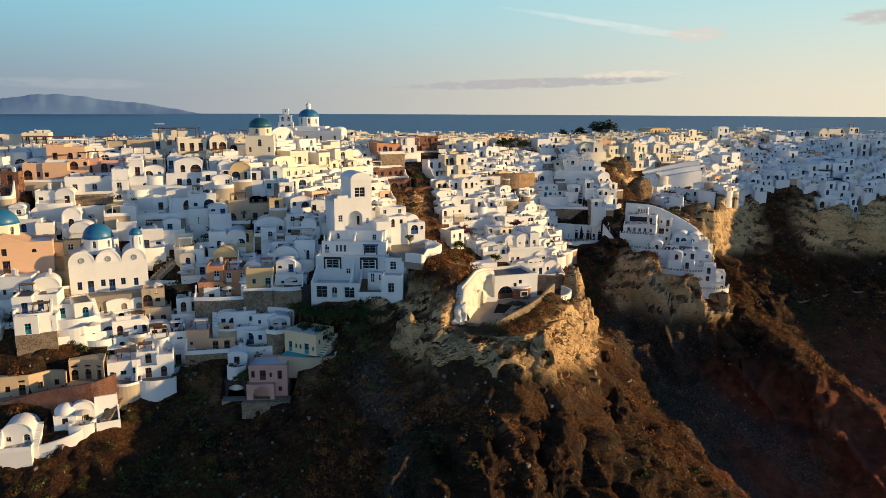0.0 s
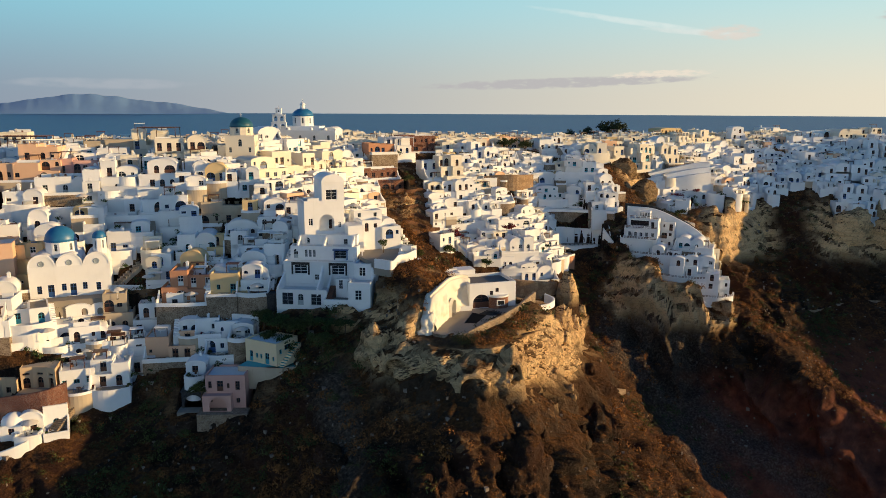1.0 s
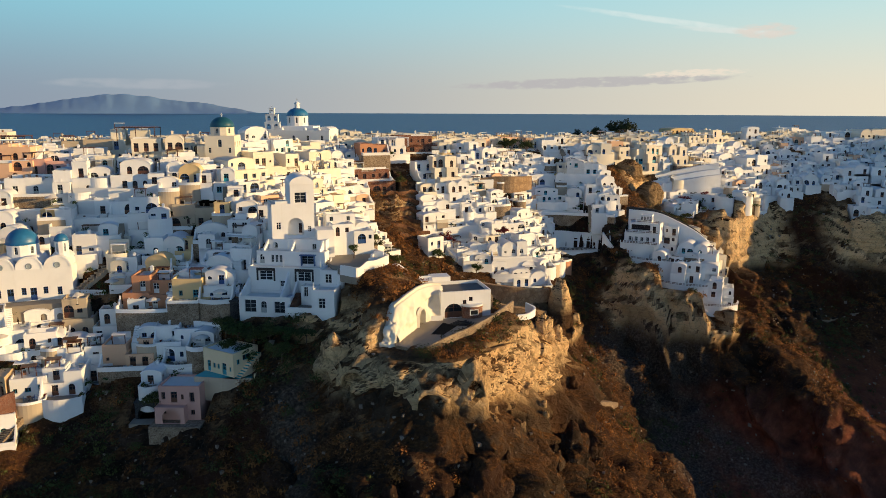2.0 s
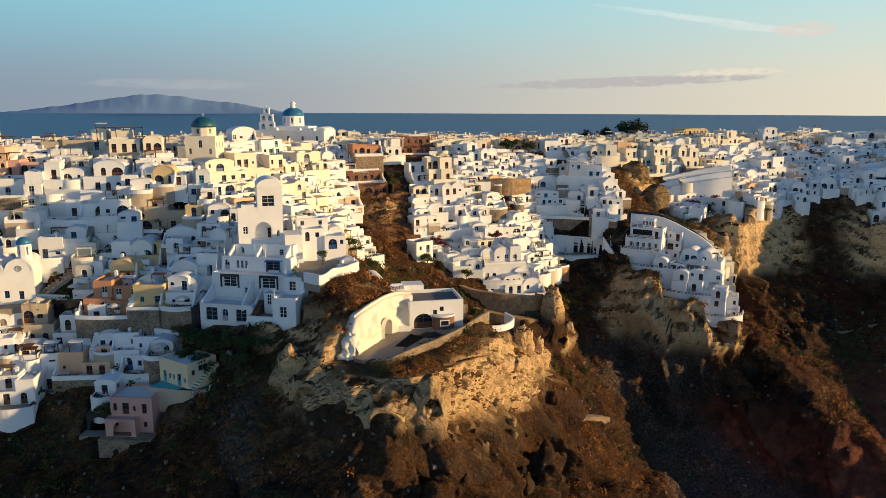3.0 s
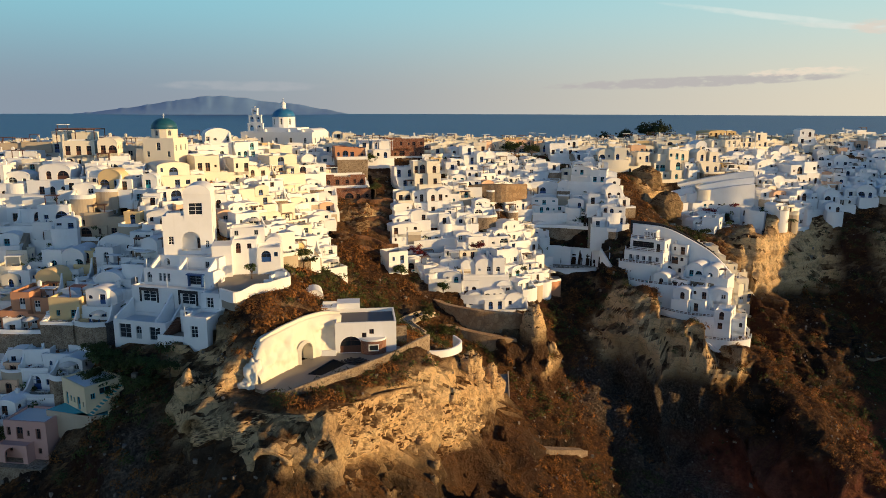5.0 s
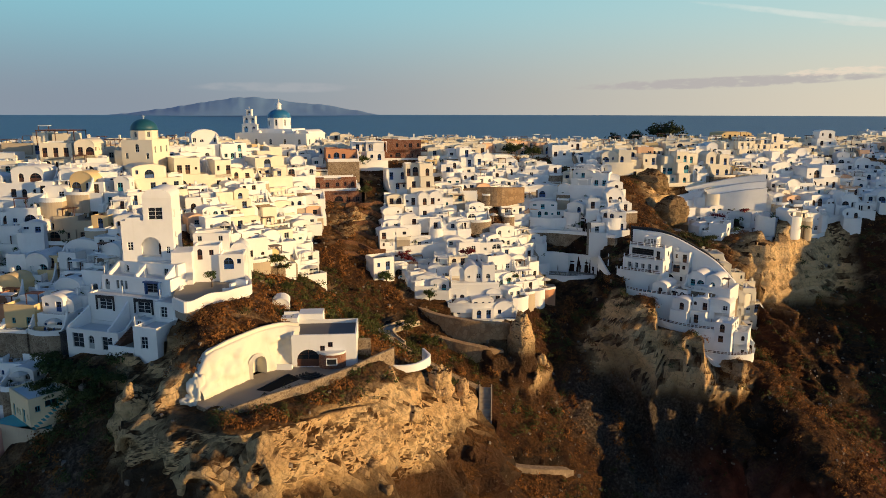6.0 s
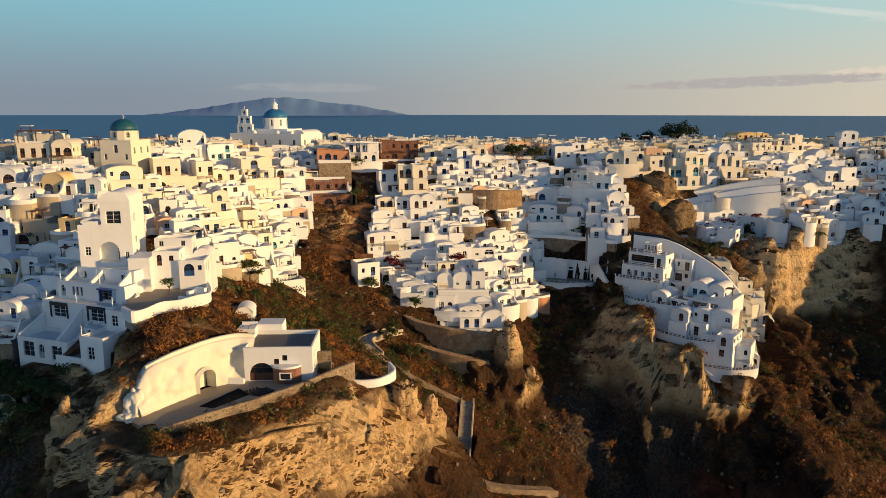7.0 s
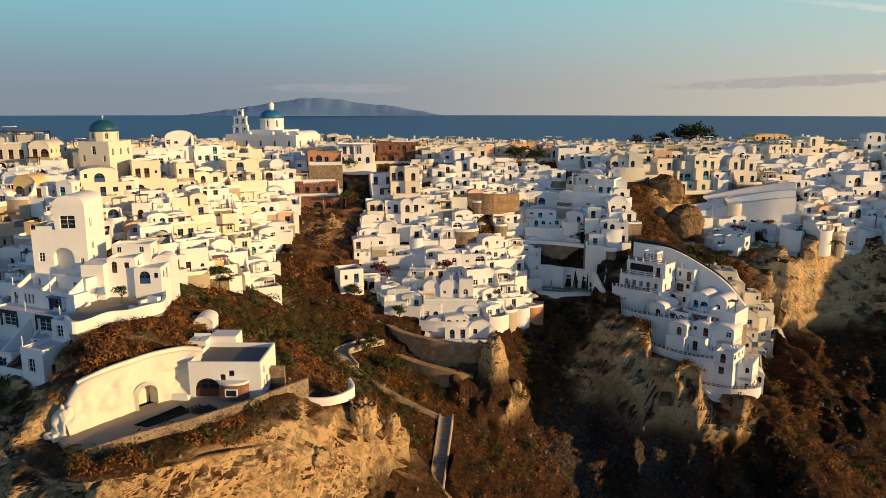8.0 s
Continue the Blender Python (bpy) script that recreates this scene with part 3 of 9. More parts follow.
        if rng.random() < 0.6:
            # a fin wall that sweeps down from the roof corner to the terrace edge
            u = rng.choice((x0, x1 - 0.3))
            fin, ht = Build(), min(top, 4.4) * rng.uniform(0.6, 0.95)
            curve = [(-out * k / 6, ph + (ht - ph) * (1 - k / 6) ** 1.8) for k in range(7)]
            for (ya, za), (yb, zb) in zip(curve[:-1], curve[1:]):
                fin.face([(u, ya, za), (u + 0.3, ya, za), (u + 0.3, yb, zb), (u, yb, zb)])
                for q in (u, u + 0.3):
                    fin.face([(q, ya, 0), (q, yb, 0), (q, yb, zb), (q, ya, za)])
            child("fin_wall", fin.mesh("fin_wall", [WHITE if tone != "c" else CREAM]), home)
        if rng.random() < 0.2:
            # a flat porch roof on thin posts over part of the terrace
            pr = Build()
            u0 = rng.uniform(x0 + 0.3, max(x0 + 0.31, x1 - 3.2))
            u1 = min(x1 - 0.3, u0 + rng.uniform(2.4, 4.0))
            pr.box(u0, -out + 0.3, 2.3, u1, -0.36, 2.45)
            for q in (u0 + 0.1, u1 - 0.2):
                pr.box(q, -out + 0.4, 0.0, q + 0.12, -out + 0.52, 2.3)
            child("porch_roof", pr.mesh("porch_roof", [rng.choice((WHITE_WOOD, WHITE_WOOD, BROWN_WOOD))]), home)
        if rng.random() < 0.4:
            # an outside stair along the side of the house
            side, st, n = rng.choice((-1, 1)), Build(), 12
            u0, u1 = (w / 2, w / 2 + 1.1) if side > 0 else (-w / 2 - 1.1, -w / 2)
            climb = min(top, 3.4) - 0.5
            for k in range(n):
                st.box(u0, -1.2 + d * k / n, down, u1, -1.2 + d * (k + 1) / n, 0.1 + climb * (k + 1) / n, 0, False)
            child("outside_stair", st.mesh("outside_stair", [WHITE if rng.random() < 0.7 else PAVING]), home)
    whole_windows = False
    return home


# ---------------------------------------------------------------- the lie of the land
# Crest, rim, shelf and gully lines (x, y, z); the ground is drawn taut between them.
RIM = [(-250, 190, 104), (-170, 180, 104), (-130, 184, 105), (-95, 190, 105.5), (-65, 204, 106), (-54, 222, 106.5), (-48, 262, 106), (-20, 266, 103.5),
       (5, 276, 103), (32, 294, 103), (70, 308, 103), (95, 322, 104), (130, 348, 104.5), (170, 350, 105), (215, 345, 106), (300, 340, 108)]
BACK = [(-250, 300, 103), (-60, 320, 104), (40, 350, 103), (120, 400, 103), (300, 420, 104)]
BACK_LEFT = [(-250, 225, 104.5), (-130, 222, 105.5), (-85, 230, 106), (-62, 250, 106.5)]
FAR_SLOPE = [(-250, 480, 60), (0, 500, 60), (300, 560, 62)]
UPPER_LEFT = [(-250, 165, 98), (-130, 166, 98), (-95, 168, 97), (-75, 172, 96), (-60, 174, 95.5), (-50, 180, 98), (-41, 187, 100.5), (-36, 197, 97)]
MID_LEFT = [(-250, 150, 88), (-130, 152, 88), (-92, 159, 88), (-64, 164, 86), (-54, 166, 86.5), (-42, 166, 86)]
LOW_LEFT = [(-250, 138, 78), (-130, 140, 78), (-84, 145, 80), (-70, 152, 80), (-61, 151, 77), (-50, 154, 78), (-40, 155, 79)]
SHELF_LEFT = [(-130, 130, 74), (-80, 136, 75.5), (-66, 142, 72), (-54, 147, 72.5), (-40, 147, 72), (-28, 142, 69)]
FOOT_LEFT = [(-250, 120, 62), (-130, 120, 63), (-73, 130, 66.5), (-60, 134, 65), (-48, 140, 68), (-35, 132.5, 62), (-24, 135, 67), (-20, 133, 65)]
SCREE_LEFT = [(-130, 106, 52), (-66, 121, 59), (-50, 129, 57.5), (-35, 125, 53), (-24, 128, 59), (-8, 118, 60.5)]
SHORE = [(-250, 50, -4), (-90, 62, -4), (0, 62, -4), (60, 84, -4), (95, 120, -4), (140, 150, -4), (220, 160, -4), (420, 170, -4)]
BELOW_LEFT = [(-130, 86, 30), (-60, 98, 34), (-20, 100, 38), (5, 104, 48)]
# the spur that carries the tower house and the terrace villa
SPUR = [(-38, 232, 102), (-31, 210, 97.5), (-25, 192, 94), (-20, 174, 91.5), (-10, 166, 87), (-2, 165, 86.5), (5, 158, 86), (2.6, 150, 86.2), (1.2, 145, 85.2), (0.8, 141.4, 82.4)]
KNOLL = [(-7, 152.2, 86.4), (-2, 156, 87.6), (1.5, 161, 87.2)]
SPUR_EAST = [(-20, 224, 87.5), (-17, 208, 87), (-11, 198, 85), (-9, 187, 85.5), (0, 178, 83), (12, 172, 78.5)]
TOWER_FOOT = [(-30, 153, 78.5), (-20, 149, 79.2), (-12, 147, 79.6), (-5, 145, 79.5)]
TERRACE = [(8, 139, 78), (13, 146, 78), (20, 152, 78), (27, 160, 78), (17, 158, 78.2)]
TERRACE_RIM = [(0, 136.4, 77), (6, 134.5, 77.2), (14, 139, 77), (21, 145.5, 77), (27, 154, 76.5), (29, 162, 75)]
CLIFF_LIP = [(-4, 136.6, 75.6), (5, 132.4, 76.6), (13, 130.6, 77), (19, 133.4, 77.2), (23, 141, 76), (27, 149, 75), (31, 157, 73), (32, 162, 72)]
CLIFF_FOOT = [(-7, 134, 70.5), (4, 129, 71), (13, 127.5, 72.3), (21, 129.6, 71.5), (26.6, 140, 68), (32, 150, 65), (35.5, 162, 61.5)]
LOWER_SPUR = [(-1, 119, 63), (7, 119.5, 64), (16, 121, 62.5), (26, 129, 61), (35, 147, 55.5), (38, 158, 53)]
SPUR_TAIL = [(17, 112, 55), (30, 124, 51), (45, 145, 45), (52, 160, 40.5)]
# brown slope and gully east of it
TERRACED_SLOPE = [(-12, 248, 97), (-7, 240, 91), (-11, 233, 87), (-10, 224, 86), (-3, 220, 81)]
GULLY_STAIR = [(-2, 212, 77), (9, 206, 69.5), (16, 192, 70.5), (28, 198, 62), (36, 200, 57), (40, 188, 48), (48, 205, 49), (56, 182, 38), (70, 168, 26)]
PILLARS = [(24, 168, 76), (32, 171, 73), (36, 168, 70)]
PILLARS_FOOT = [(30, 182, 66), (38, 178, 58), (44, 168, 51)]
# the middle spur
MID_SPUR = [(2, 264, 98.5), (6, 247, 90), (5, 236, 83), (10, 229, 77), (20, 226, 73), (28, 222, 71), (36, 221, 69), (42, 218.5, 66)]
MID_FOOT = [(20, 211, 65), (28, 213, 61), (37, 211, 57), (45, 213, 54), (50, 222, 52)]
MID_BACK = [(22, 266, 95), (22, 253, 88), (28, 241, 80), (36, 248, 77.5), (42, 238, 71)]
GULLY_MID = [(40, 280, 94), (42, 267, 83), (47, 256, 75.5), (51, 246, 68.5), (55, 236, 62), (58, 219, 50), (66, 214, 41), (75, 211, 34.5), (75, 188, 24.5), (88, 165, 12)]
# the spur of the stepped hotel
HOTEL_BACK = [(50, 284, 97), (54, 270, 93), (58, 262, 86.5), (62, 256, 83), (70, 268, 88), (80, 270, 84), (90, 262, 78.5)]
HOTEL_CREST = [(71, 250, 77), (78, 243, 70.5), (86, 240, 65.5), (93, 238, 60), (98, 237, 56.5)]
HOTEL_EAST = [(95, 256, 71), (98, 248, 61.5), (102, 244, 57)]
HOTEL_RIM = [(59, 245, 71.5), (62.5, 236, 70), (67, 231.8, 69.4), (73, 230.4, 68), (79, 228.2, 64), (86, 226.8, 61), (92, 227.5, 59.6), (98, 231.5, 58.2)]
HOTEL_BLUFF = [(58.5, 234, 60), (61, 230.6, 58.6), (65.5, 227.6, 57.4), (72, 225.8, 56.2), (80, 224, 55), (90, 223.6, 53.6)]
HOTEL_FOOT = [(62, 225, 48), (72, 220.5, 46), (81, 219.5, 46), (91, 218.5, 49)]
RED_RIDGE = [(99, 232, 56), (103, 221, 52.5), (101, 211, 49), (107, 206, 44.5), (116, 196, 41), (124, 184, 34)]
RED_CLIFF = [(97, 218, 44.5), (95, 210, 37.5), (101, 202, 33), (110, 191, 29)]
RED_FOOT = [(80, 204, 33), (92, 195, 27), (104, 186, 22), (121, 178, 20)]
GULLY_RIGHT = [(134, 299, 87), (128, 286, 72), (121, 266, 62.5), (119, 253, 53), (110, 240, 46), (134, 262, 50.5), (130, 215, 34), (140, 190, 20)]
TOWN_RIGHT = [(66, 284, 97), (72, 295, 101), (82, 306, 102), (94, 297, 92.5), (92, 289, 84.5), (85, 280, 83), (106, 293, 87.5), (113, 312, 97), (122, 302, 88), (131, 326, 95.5), (144, 318, 94.5), (142, 306, 90.5), (148, 338, 101)]
CLIFF_RIGHT = [(98, 270, 81), (103, 270, 81.5), (110, 274, 82), (117.5, 281.5, 82.5), (123.5, 290, 84), (127, 298, 86)]
CLIFF_RIGHT_FOOT = [(103.5, 264.5, 66), (111, 269, 65), (119, 276.5, 65.5), (126.5, 285.5, 70)]
# the last three points are out of view, set high to shade the right cliff
HEADLAND = [(158, 320, 96), (175, 318, 95), (168, 298, 90), (165, 285, 84), (152, 287, 80), (180, 282, 84), (205, 273, 88), (230, 267, 93), (320, 258, 97)]
HEADLAND_FOOT = [(150, 279, 70), (165, 274, 64), (182, 270, 62), (240, 242, 64), (320, 230, 62)]
# the last four points are an unseen rise, added to shade the valley
LOW_RIGHT = [(150, 255, 48), (200, 235, 45), (300, 215, 42), (170, 215, 30), (225, 196, 45), (245, 190, 51), (300, 192, 57), (380, 200, 62)]
LINES = [RIM, BACK, BACK_LEFT, FAR_SLOPE, UPPER_LEFT, MID_LEFT, LOW_LEFT, SHELF_LEFT, FOOT_LEFT, SCREE_LEFT, SHORE, BELOW_LEFT, SPUR, SPUR_EAST, TOWER_FOOT, TERRACE,
         TERRACE_RIM, KNOLL, CLIFF_LIP, CLIFF_FOOT, LOWER_SPUR, SPUR_TAIL, TERRACED_SLOPE, GULLY_STAIR, PILLARS, PILLARS_FOOT, MID_SPUR, MID_FOOT, MID_BACK, GULLY_MID,
         HOTEL_BACK, HOTEL_CREST, HOTEL_EAST, HOTEL_RIM, HOTEL_BLUFF, HOTEL_FOOT, RED_RIDGE, RED_CLIFF, RED_FOOT, GULLY_RIGHT, TOWN_RIGHT, CLIFF_RIGHT, CLIFF_RIGHT_FOOT, HEADLAND, HEADLAND_FOOT, LOW_RIGHT]


def along(line, step=5.0):
    pts = []
    for a, b in zip(line[:-1], line[1:]):
        a, b = np.array(a, float), np.array(b, float)
        gap = np.hypot(*(b - a)[:2])
        n = max(1, int(gap / (step if gap < 45 else gap / 4)))
        pts += [a + (b - a) * i / n for i in range(n)]
    return pts + [np.array(line[-1], float)]


SITES = np.array([p for line in LINES for p in (along(line) if line not in (GULLY_RIGHT, TOWN_RIGHT, HEADLAND, LOW_RIGHT, MID_BACK, HOTEL_BACK, TERRACE) else [np.array(q, float) for q in line])])
MID = np.array([20.0, 220.0])
SOFT = 2.0


def kernel(p, q):
    return np.sqrt(((p[:, None, :] - q[None, :, :]) ** 2).sum(2) + SOFT ** 2)


def solve_land():
    n = len(SITES)
    p = SITES[:, :2] - MID
    k = kernel(p, p) - 0.6 * np.eye(n)
    a = np.zeros((n + 3, n + 3))
    a[:n, :n] = k
    a[:n, n], a[:n, n + 1:] = 1, p
    a[n, :n], a[n + 1:, :n] = 1, p.T
    return np.linalg.solve(a, np.concatenate([SITES[:, 2], np.zeros(3)]))


LAND = solve_land()


def land(x, y):
    """Height of the smooth ground at arrays x, y."""
    q = np.stack([np.ravel(x), np.ravel(y)], 1).astype(float) - MID
    out = np.empty(len(q))
    p = SITES[:, :2] - MID
    for i in range(0, len(q), 20000):
        c = q[i:i + 20000]
        out[i:i + 20000] = kernel(c, p) @ LAND[:-3] + LAND[-3] + c @ LAND[-2:]
    return out.reshape(np.shape(x))


def ground(x, y):
    return float(land(np.array([x]), np.array([y]))[0])


def hash3(i, j, k, seed):
    h = (i * 374761393 + j * 668265263 + k * 2147483647 + seed * 974711) & 0xFFFFFFFF
    h = ((h ^ (h >> 13)) * 1274126177) & 0xFFFFFFFF
    return ((h ^ (h >> 16)) & 0xFFFF) / 65535.0


def value_noise(x, y, z, seed=0):
    xi, yi, zi = (np.floor(v).astype(np.int64) for v in (x, y, z))
    fx, fy, fz = x - xi, y - yi, z - zi
    fx, fy, fz = (f * f * (3 - 2 * f) for f in (fx, fy, fz))
    out = 0
    for a in (0, 1):
        for b in (0, 1):
            for c in (0, 1):
                w = (fx if a else 1 - fx) * (fy if b else 1 - fy) * (fz if c else 1 - fz)
                out = out + w * hash3(xi + a, yi + b, zi + c, seed)
    return out


def fbm(x, y, z, octaves=4, seed=0):
    total, amp, norm = 0, 1.0, 0
    for o in range(octaves):
        total = total + amp * value_noise(x, y, z, seed + o)
        norm += amp
        x, y, z, amp = x * 2.03, y * 2.03, z * 2.03, amp * 0.5
    return total / norm


def build_sea():
    """One sheet of water to the horizon; the rim lifts to stand where the far horizon shows."""
    rings = [30, 150, 400, 800, 1400, 2200, 3200, 4200, 4700]
    n, v, f = 96, [], []
    for r in rings:
        lift = (r / 4700.0) ** 1.6
        for s in range(n):
            a = 2 * math.pi * s / n
            v.append((40 + r * math.cos(a), 40 + r * math.sin(a), -2 + lift * (EYE - 29.0 + 2)))
    for k in range(len(rings) - 1):
        for s in range(n):
            e = (s + 1) % n
            f.append((k * n + s, k * n + e, (k + 1) * n + e, (k + 1) * n + s))
    f.append(tuple(range(n))[::-1])
    return tagged(new("water", mesh_of("water", v, f, SEA_MAT, smooth=True)), "calm dark blue open sea", "sea", kind="structure")


build_sea()


# ---------------------------------------------------------------- makers of the things that stand out
def lathe(profile, steps=32):
    """A turned shape from (radius, height) pairs: vertices and faces."""
    v, f = [], []
    for r, z in profile:
        for s in range(steps):
            a = 2 * math.pi * s / steps
            v.append((r * math.cos(a), r * math.sin(a), z))
    for k in range(len(profile) - 1):
        for s in range(steps):
            e = (s + 1) % steps
            f.append((k * steps + s, k * steps + e, (k + 1) * steps + e, (k + 1) * steps + s))
    f.append(tuple(range((len(profile) - 1) * steps, len(profile) * steps)))
    return v, f


def dome_mesh(name, r, rise, mat):
    prof = [(r * 1.05, -0.18), (r * 1.05, 0.0)] + [(r * math.cos(math.pi / 2 * k / 12), rise * math.sin(math.pi / 2 * k / 12)) for k in range(12)] + [(0.02, rise)]
    v, f = lathe(prof, 40)
    return mesh_of(name, v, f, mat, smooth=True)


def drum(parent, x, y, z, r, tall, windows, wall_mat, dome_mat, rise, lantern=True):
    """A round drum with arched windows under a dome, with a small lantern or cross."""
    b = Build()
    n = windows * 2
    for s in range(n):
        a0, a1 = 2 * math.pi * s / n, 2 * math.pi * (s + 1) / n
        p, q = (x + r * math.cos(a0), y + r * math.sin(a0)), (x + r * math.cos(a1), y + r * math.sin(a1))
        width = math.hypot(q[0] - p[0], q[1] - p[1])
        au = ((q[0] - p[0]) / width, (q[1] - p[1]) / width)
        o = (width * 0.28, width * 0.72, z + tall * 0.3, z + tall * 0.82, True)
        wall_face(b, p, au, width, z - 0.5, z + tall, [o] if s % 2 == 0 else [], 0.25)
        if s % 2 == 0:
            fit_opening(parent, p, au, o, GREY_WOOD, "window", 0.2)
    child("drum", b.mesh("drum", [wall_mat]), parent)
    child("dome", dome_mesh("dome", r, rise, dome_mat), parent, Matrix.Translation((x, y, z + tall)))
    if lantern:
        v, f = lathe([(r * 0.24, -0.3), (r * 0.22, r * 0.32), (r * 0.27, r * 0.33), (r * 0.27, r * 0.38), (r * 0.16, r * 0.5), (0.03, r * 0.62)], 16)
        child("lantern", mesh_of("lantern", v, f, wall_mat), parent, Matrix.Translation((x, y, z + tall + rise)))
    c = Build()
    t = z + tall + rise + (r * 0.6 if lantern else 0.0)
    c.box(x - 0.06, y - 0.06, t - 0.1, x + 0.06, y + 0.06, t + 1.0)
    c.box(x - 0.32, y - 0.06, t + 0.55, x + 0.32, y + 0.06, t + 0.67)
    child("cross", c.mesh("cross", [WHITE_WOOD]), parent)


def belfry(parent, x, y, z, tiers, thick, mat):
    """A flat bell gable; tiers of (width, height, number of arches)."""
    for w, h, n in tiers:
        ops = [(w * (k + 0.5) / n - w / n * 0.3, w * (k + 0.5) / n + w / n * 0.3, z + h * 0.18, z + h * 0.85, True) for k in range(n)]
        b = Build()
        wall_face(b, (x - w / 2, y), (1, 0), w, z, z + h, ops, thick)
        wall_face(b, (x + w / 2, y + thick), (-1, 0), w, z, z + h, ops, 0.0)
        b.face([(x - w / 2, y, z), (x - w / 2, y + thick, z), (x - w / 2, y + thick, z + h), (x - w / 2, y, z + h)])
        b.face([(x + w / 2, y, z), (x + w / 2, y + thick, z), (x + w / 2, y + thick, z + h), (x + w / 2, y, z + h)])
        b.box(x - w / 2 - 0.12, y - 0.08, z + h, x + w / 2 + 0.12, y + thick + 0.08, z + h + 0.18)
        tier = child("bell_tier", b.mesh("bell_tier", [mat]), parent)
        for o in ops:
            v, f = lathe([(0.34, 0), (0.26, 0.12), (0.2, 0.4), (0.08, 0.52)], 14)
            child("bell", mesh_of("bell", v, f, DARK_METAL), tier, Matrix.Translation((x - w / 2 + (o[0] + o[1]) / 2, y + thick / 2, o[3] - 0.75)))
        z += h + 0.18
    c = Build()
    c.box(x - 0.06, y + thick / 2 - 0.06, z, x + 0.06, y + thick / 2 + 0.06, z + 0.9)
    c.box(x - 0.3, y + thick / 2 - 0.06, z + 0.5, x + 0.3, y + thick / 2 + 0.06, z + 0.62)
    child("cross", c.mesh("cross", [WHITE_WOOD]), parent)


def shell(parent, x0, y0, x1, y1, z0, z1, ops, mat, roof=True, wood=None, parapet=0.5, part_name="wall", sides=None):
    """A rectangular storey in the thing's own axes, with front openings ((o), kind) in absolute u from x0, and openings on the right side."""
    b = Build()
    wood = wood or GREY_WOOD
    w, d = x1 - x0, y1 - y0
    sides = sides or []
    wall_face(b, (x0, y0), (1, 0), w, z0, z1, [o for o, k in ops])
    wall_face(b, (x1, y0), (0, 1), d, z0, z1, [o for o, k in sides])
    wall_face(b, (x1, y1), (-1, 0), w, z0, z1, [])
    wall_face(b, (x0, y1), (0, -1), d, z0, z1, [])
    child(part_name, b.mesh(part_name, [mat]), parent)
    for o, k in ops:
        fit_opening(parent, (x0, y0), (1, 0), o, wood, k)
    for o, k in sides:
        fit_opening(parent, (x1, y0), (0, 1), o, wood, k)
    if roof:
        k, t = 0.25, z1 - parapet
        r = Build()
        r.face([(x0 + k, y0 + k, t), (x1 - k, y0 + k, t), (x1 - k, y1 - k, t), (x0 + k, y1 - k, t)])
        child("roof", r.mesh("roof", [ROOF]), parent)
        q = Build()
        o4 = [(x0 - 0.02, y0 - 0.02), (x1 + 0.02, y0 - 0.02), (x1 + 0.02, y1 + 0.02), (x0 - 0.02, y1 + 0.02)]
        i4 = [(x0 + k, y0 + k), (x1 - k, y0 + k), (x1 - k, y1 - k), (x0 + k, y1 - k)]
        for s in range(4):
            e = (s + 1) % 4
            q.face([(*o4[s], z1), (*o4[e], z1), (*i4[e], z1 + 0.03), (*i4[s], z1 + 0.03)])
            q.face([(*i4[s], z1 + 0.03), (*i4[e], z1 + 0.03), (*i4[e], t), (*i4[s], t)])
        child("parapet", q.mesh("parapet", [mat]), parent)


def barrel(parent, x0, y0, x1, y1, z, rise, mat, name="vault"):
    """A half-round roof over a rectangle, its ends closed."""
    pts = [((x0 + x1) / 2 + px, pz) for px, pz in vault_points(x1 - x0, rise, 14)]
    b = Build()
    for (px, pz), (qx, qz) in zip(pts[:-1], pts[1:]):
        b.face([(px, y0, z + pz), (px, y1, z + pz), (qx, y1, z + qz), (qx, y0, z + qz)])
    b.face([(px, y0, z + pz) for px, pz in pts][::-1])
    b.face([(px, y1, z + pz) for px, pz in pts])
    child(name, b.mesh(name, [mat]), parent)


def row_of(n, width, z, w, h, kind, arched=False, start=0.0):
    """n alike openings spread over a wall of that width."""
    return [((start + width * (k + 0.5) / n - w / 2, start + width * (k + 0.5) / n + w / 2, z, z + h, arched), kind) for k in range(n)]


def wall_run(name, pts, thick, mat, label, category="wall", kind="structure"):
    """A free-standing wall along pts of (x, y, bottom, top), with a rounded cap."""
    v, f = [], []
    n = len(pts)
    for i, (x, y, zb, zt) in enumerate(pts):
        a, c = pts[max(0, i - 1)], pts[min(n - 1, i + 1)]
        dx, dy = c[0] - a[0], c[1] - a[1]
        s = math.hypot(dx, dy) or 1
        nx, ny = -dy / s * thick / 2, dx / s * thick / 2
        v += [(x - nx, y - ny, zb), (x - nx, y - ny, zt - 0.06), (x - nx * 0.6, y - ny * 0.6, zt), (x + nx * 0.6, y + ny * 0.6, zt), (x + nx, y + ny, zt - 0.06), (x + nx, y + ny, zb)]
    for i in range(n - 1):
        for k in range(5):
            f.append((i * 6 + k, (i + 1) * 6 + k, (i + 1) * 6 + k + 1, i * 6 + k + 1))
    f += [tuple(range(6))[::-1], tuple(range((n - 1) * 6, n * 6))]
    return tagged(new(name, mesh_of(name, v, f, mat)), label, category, kind=kind)


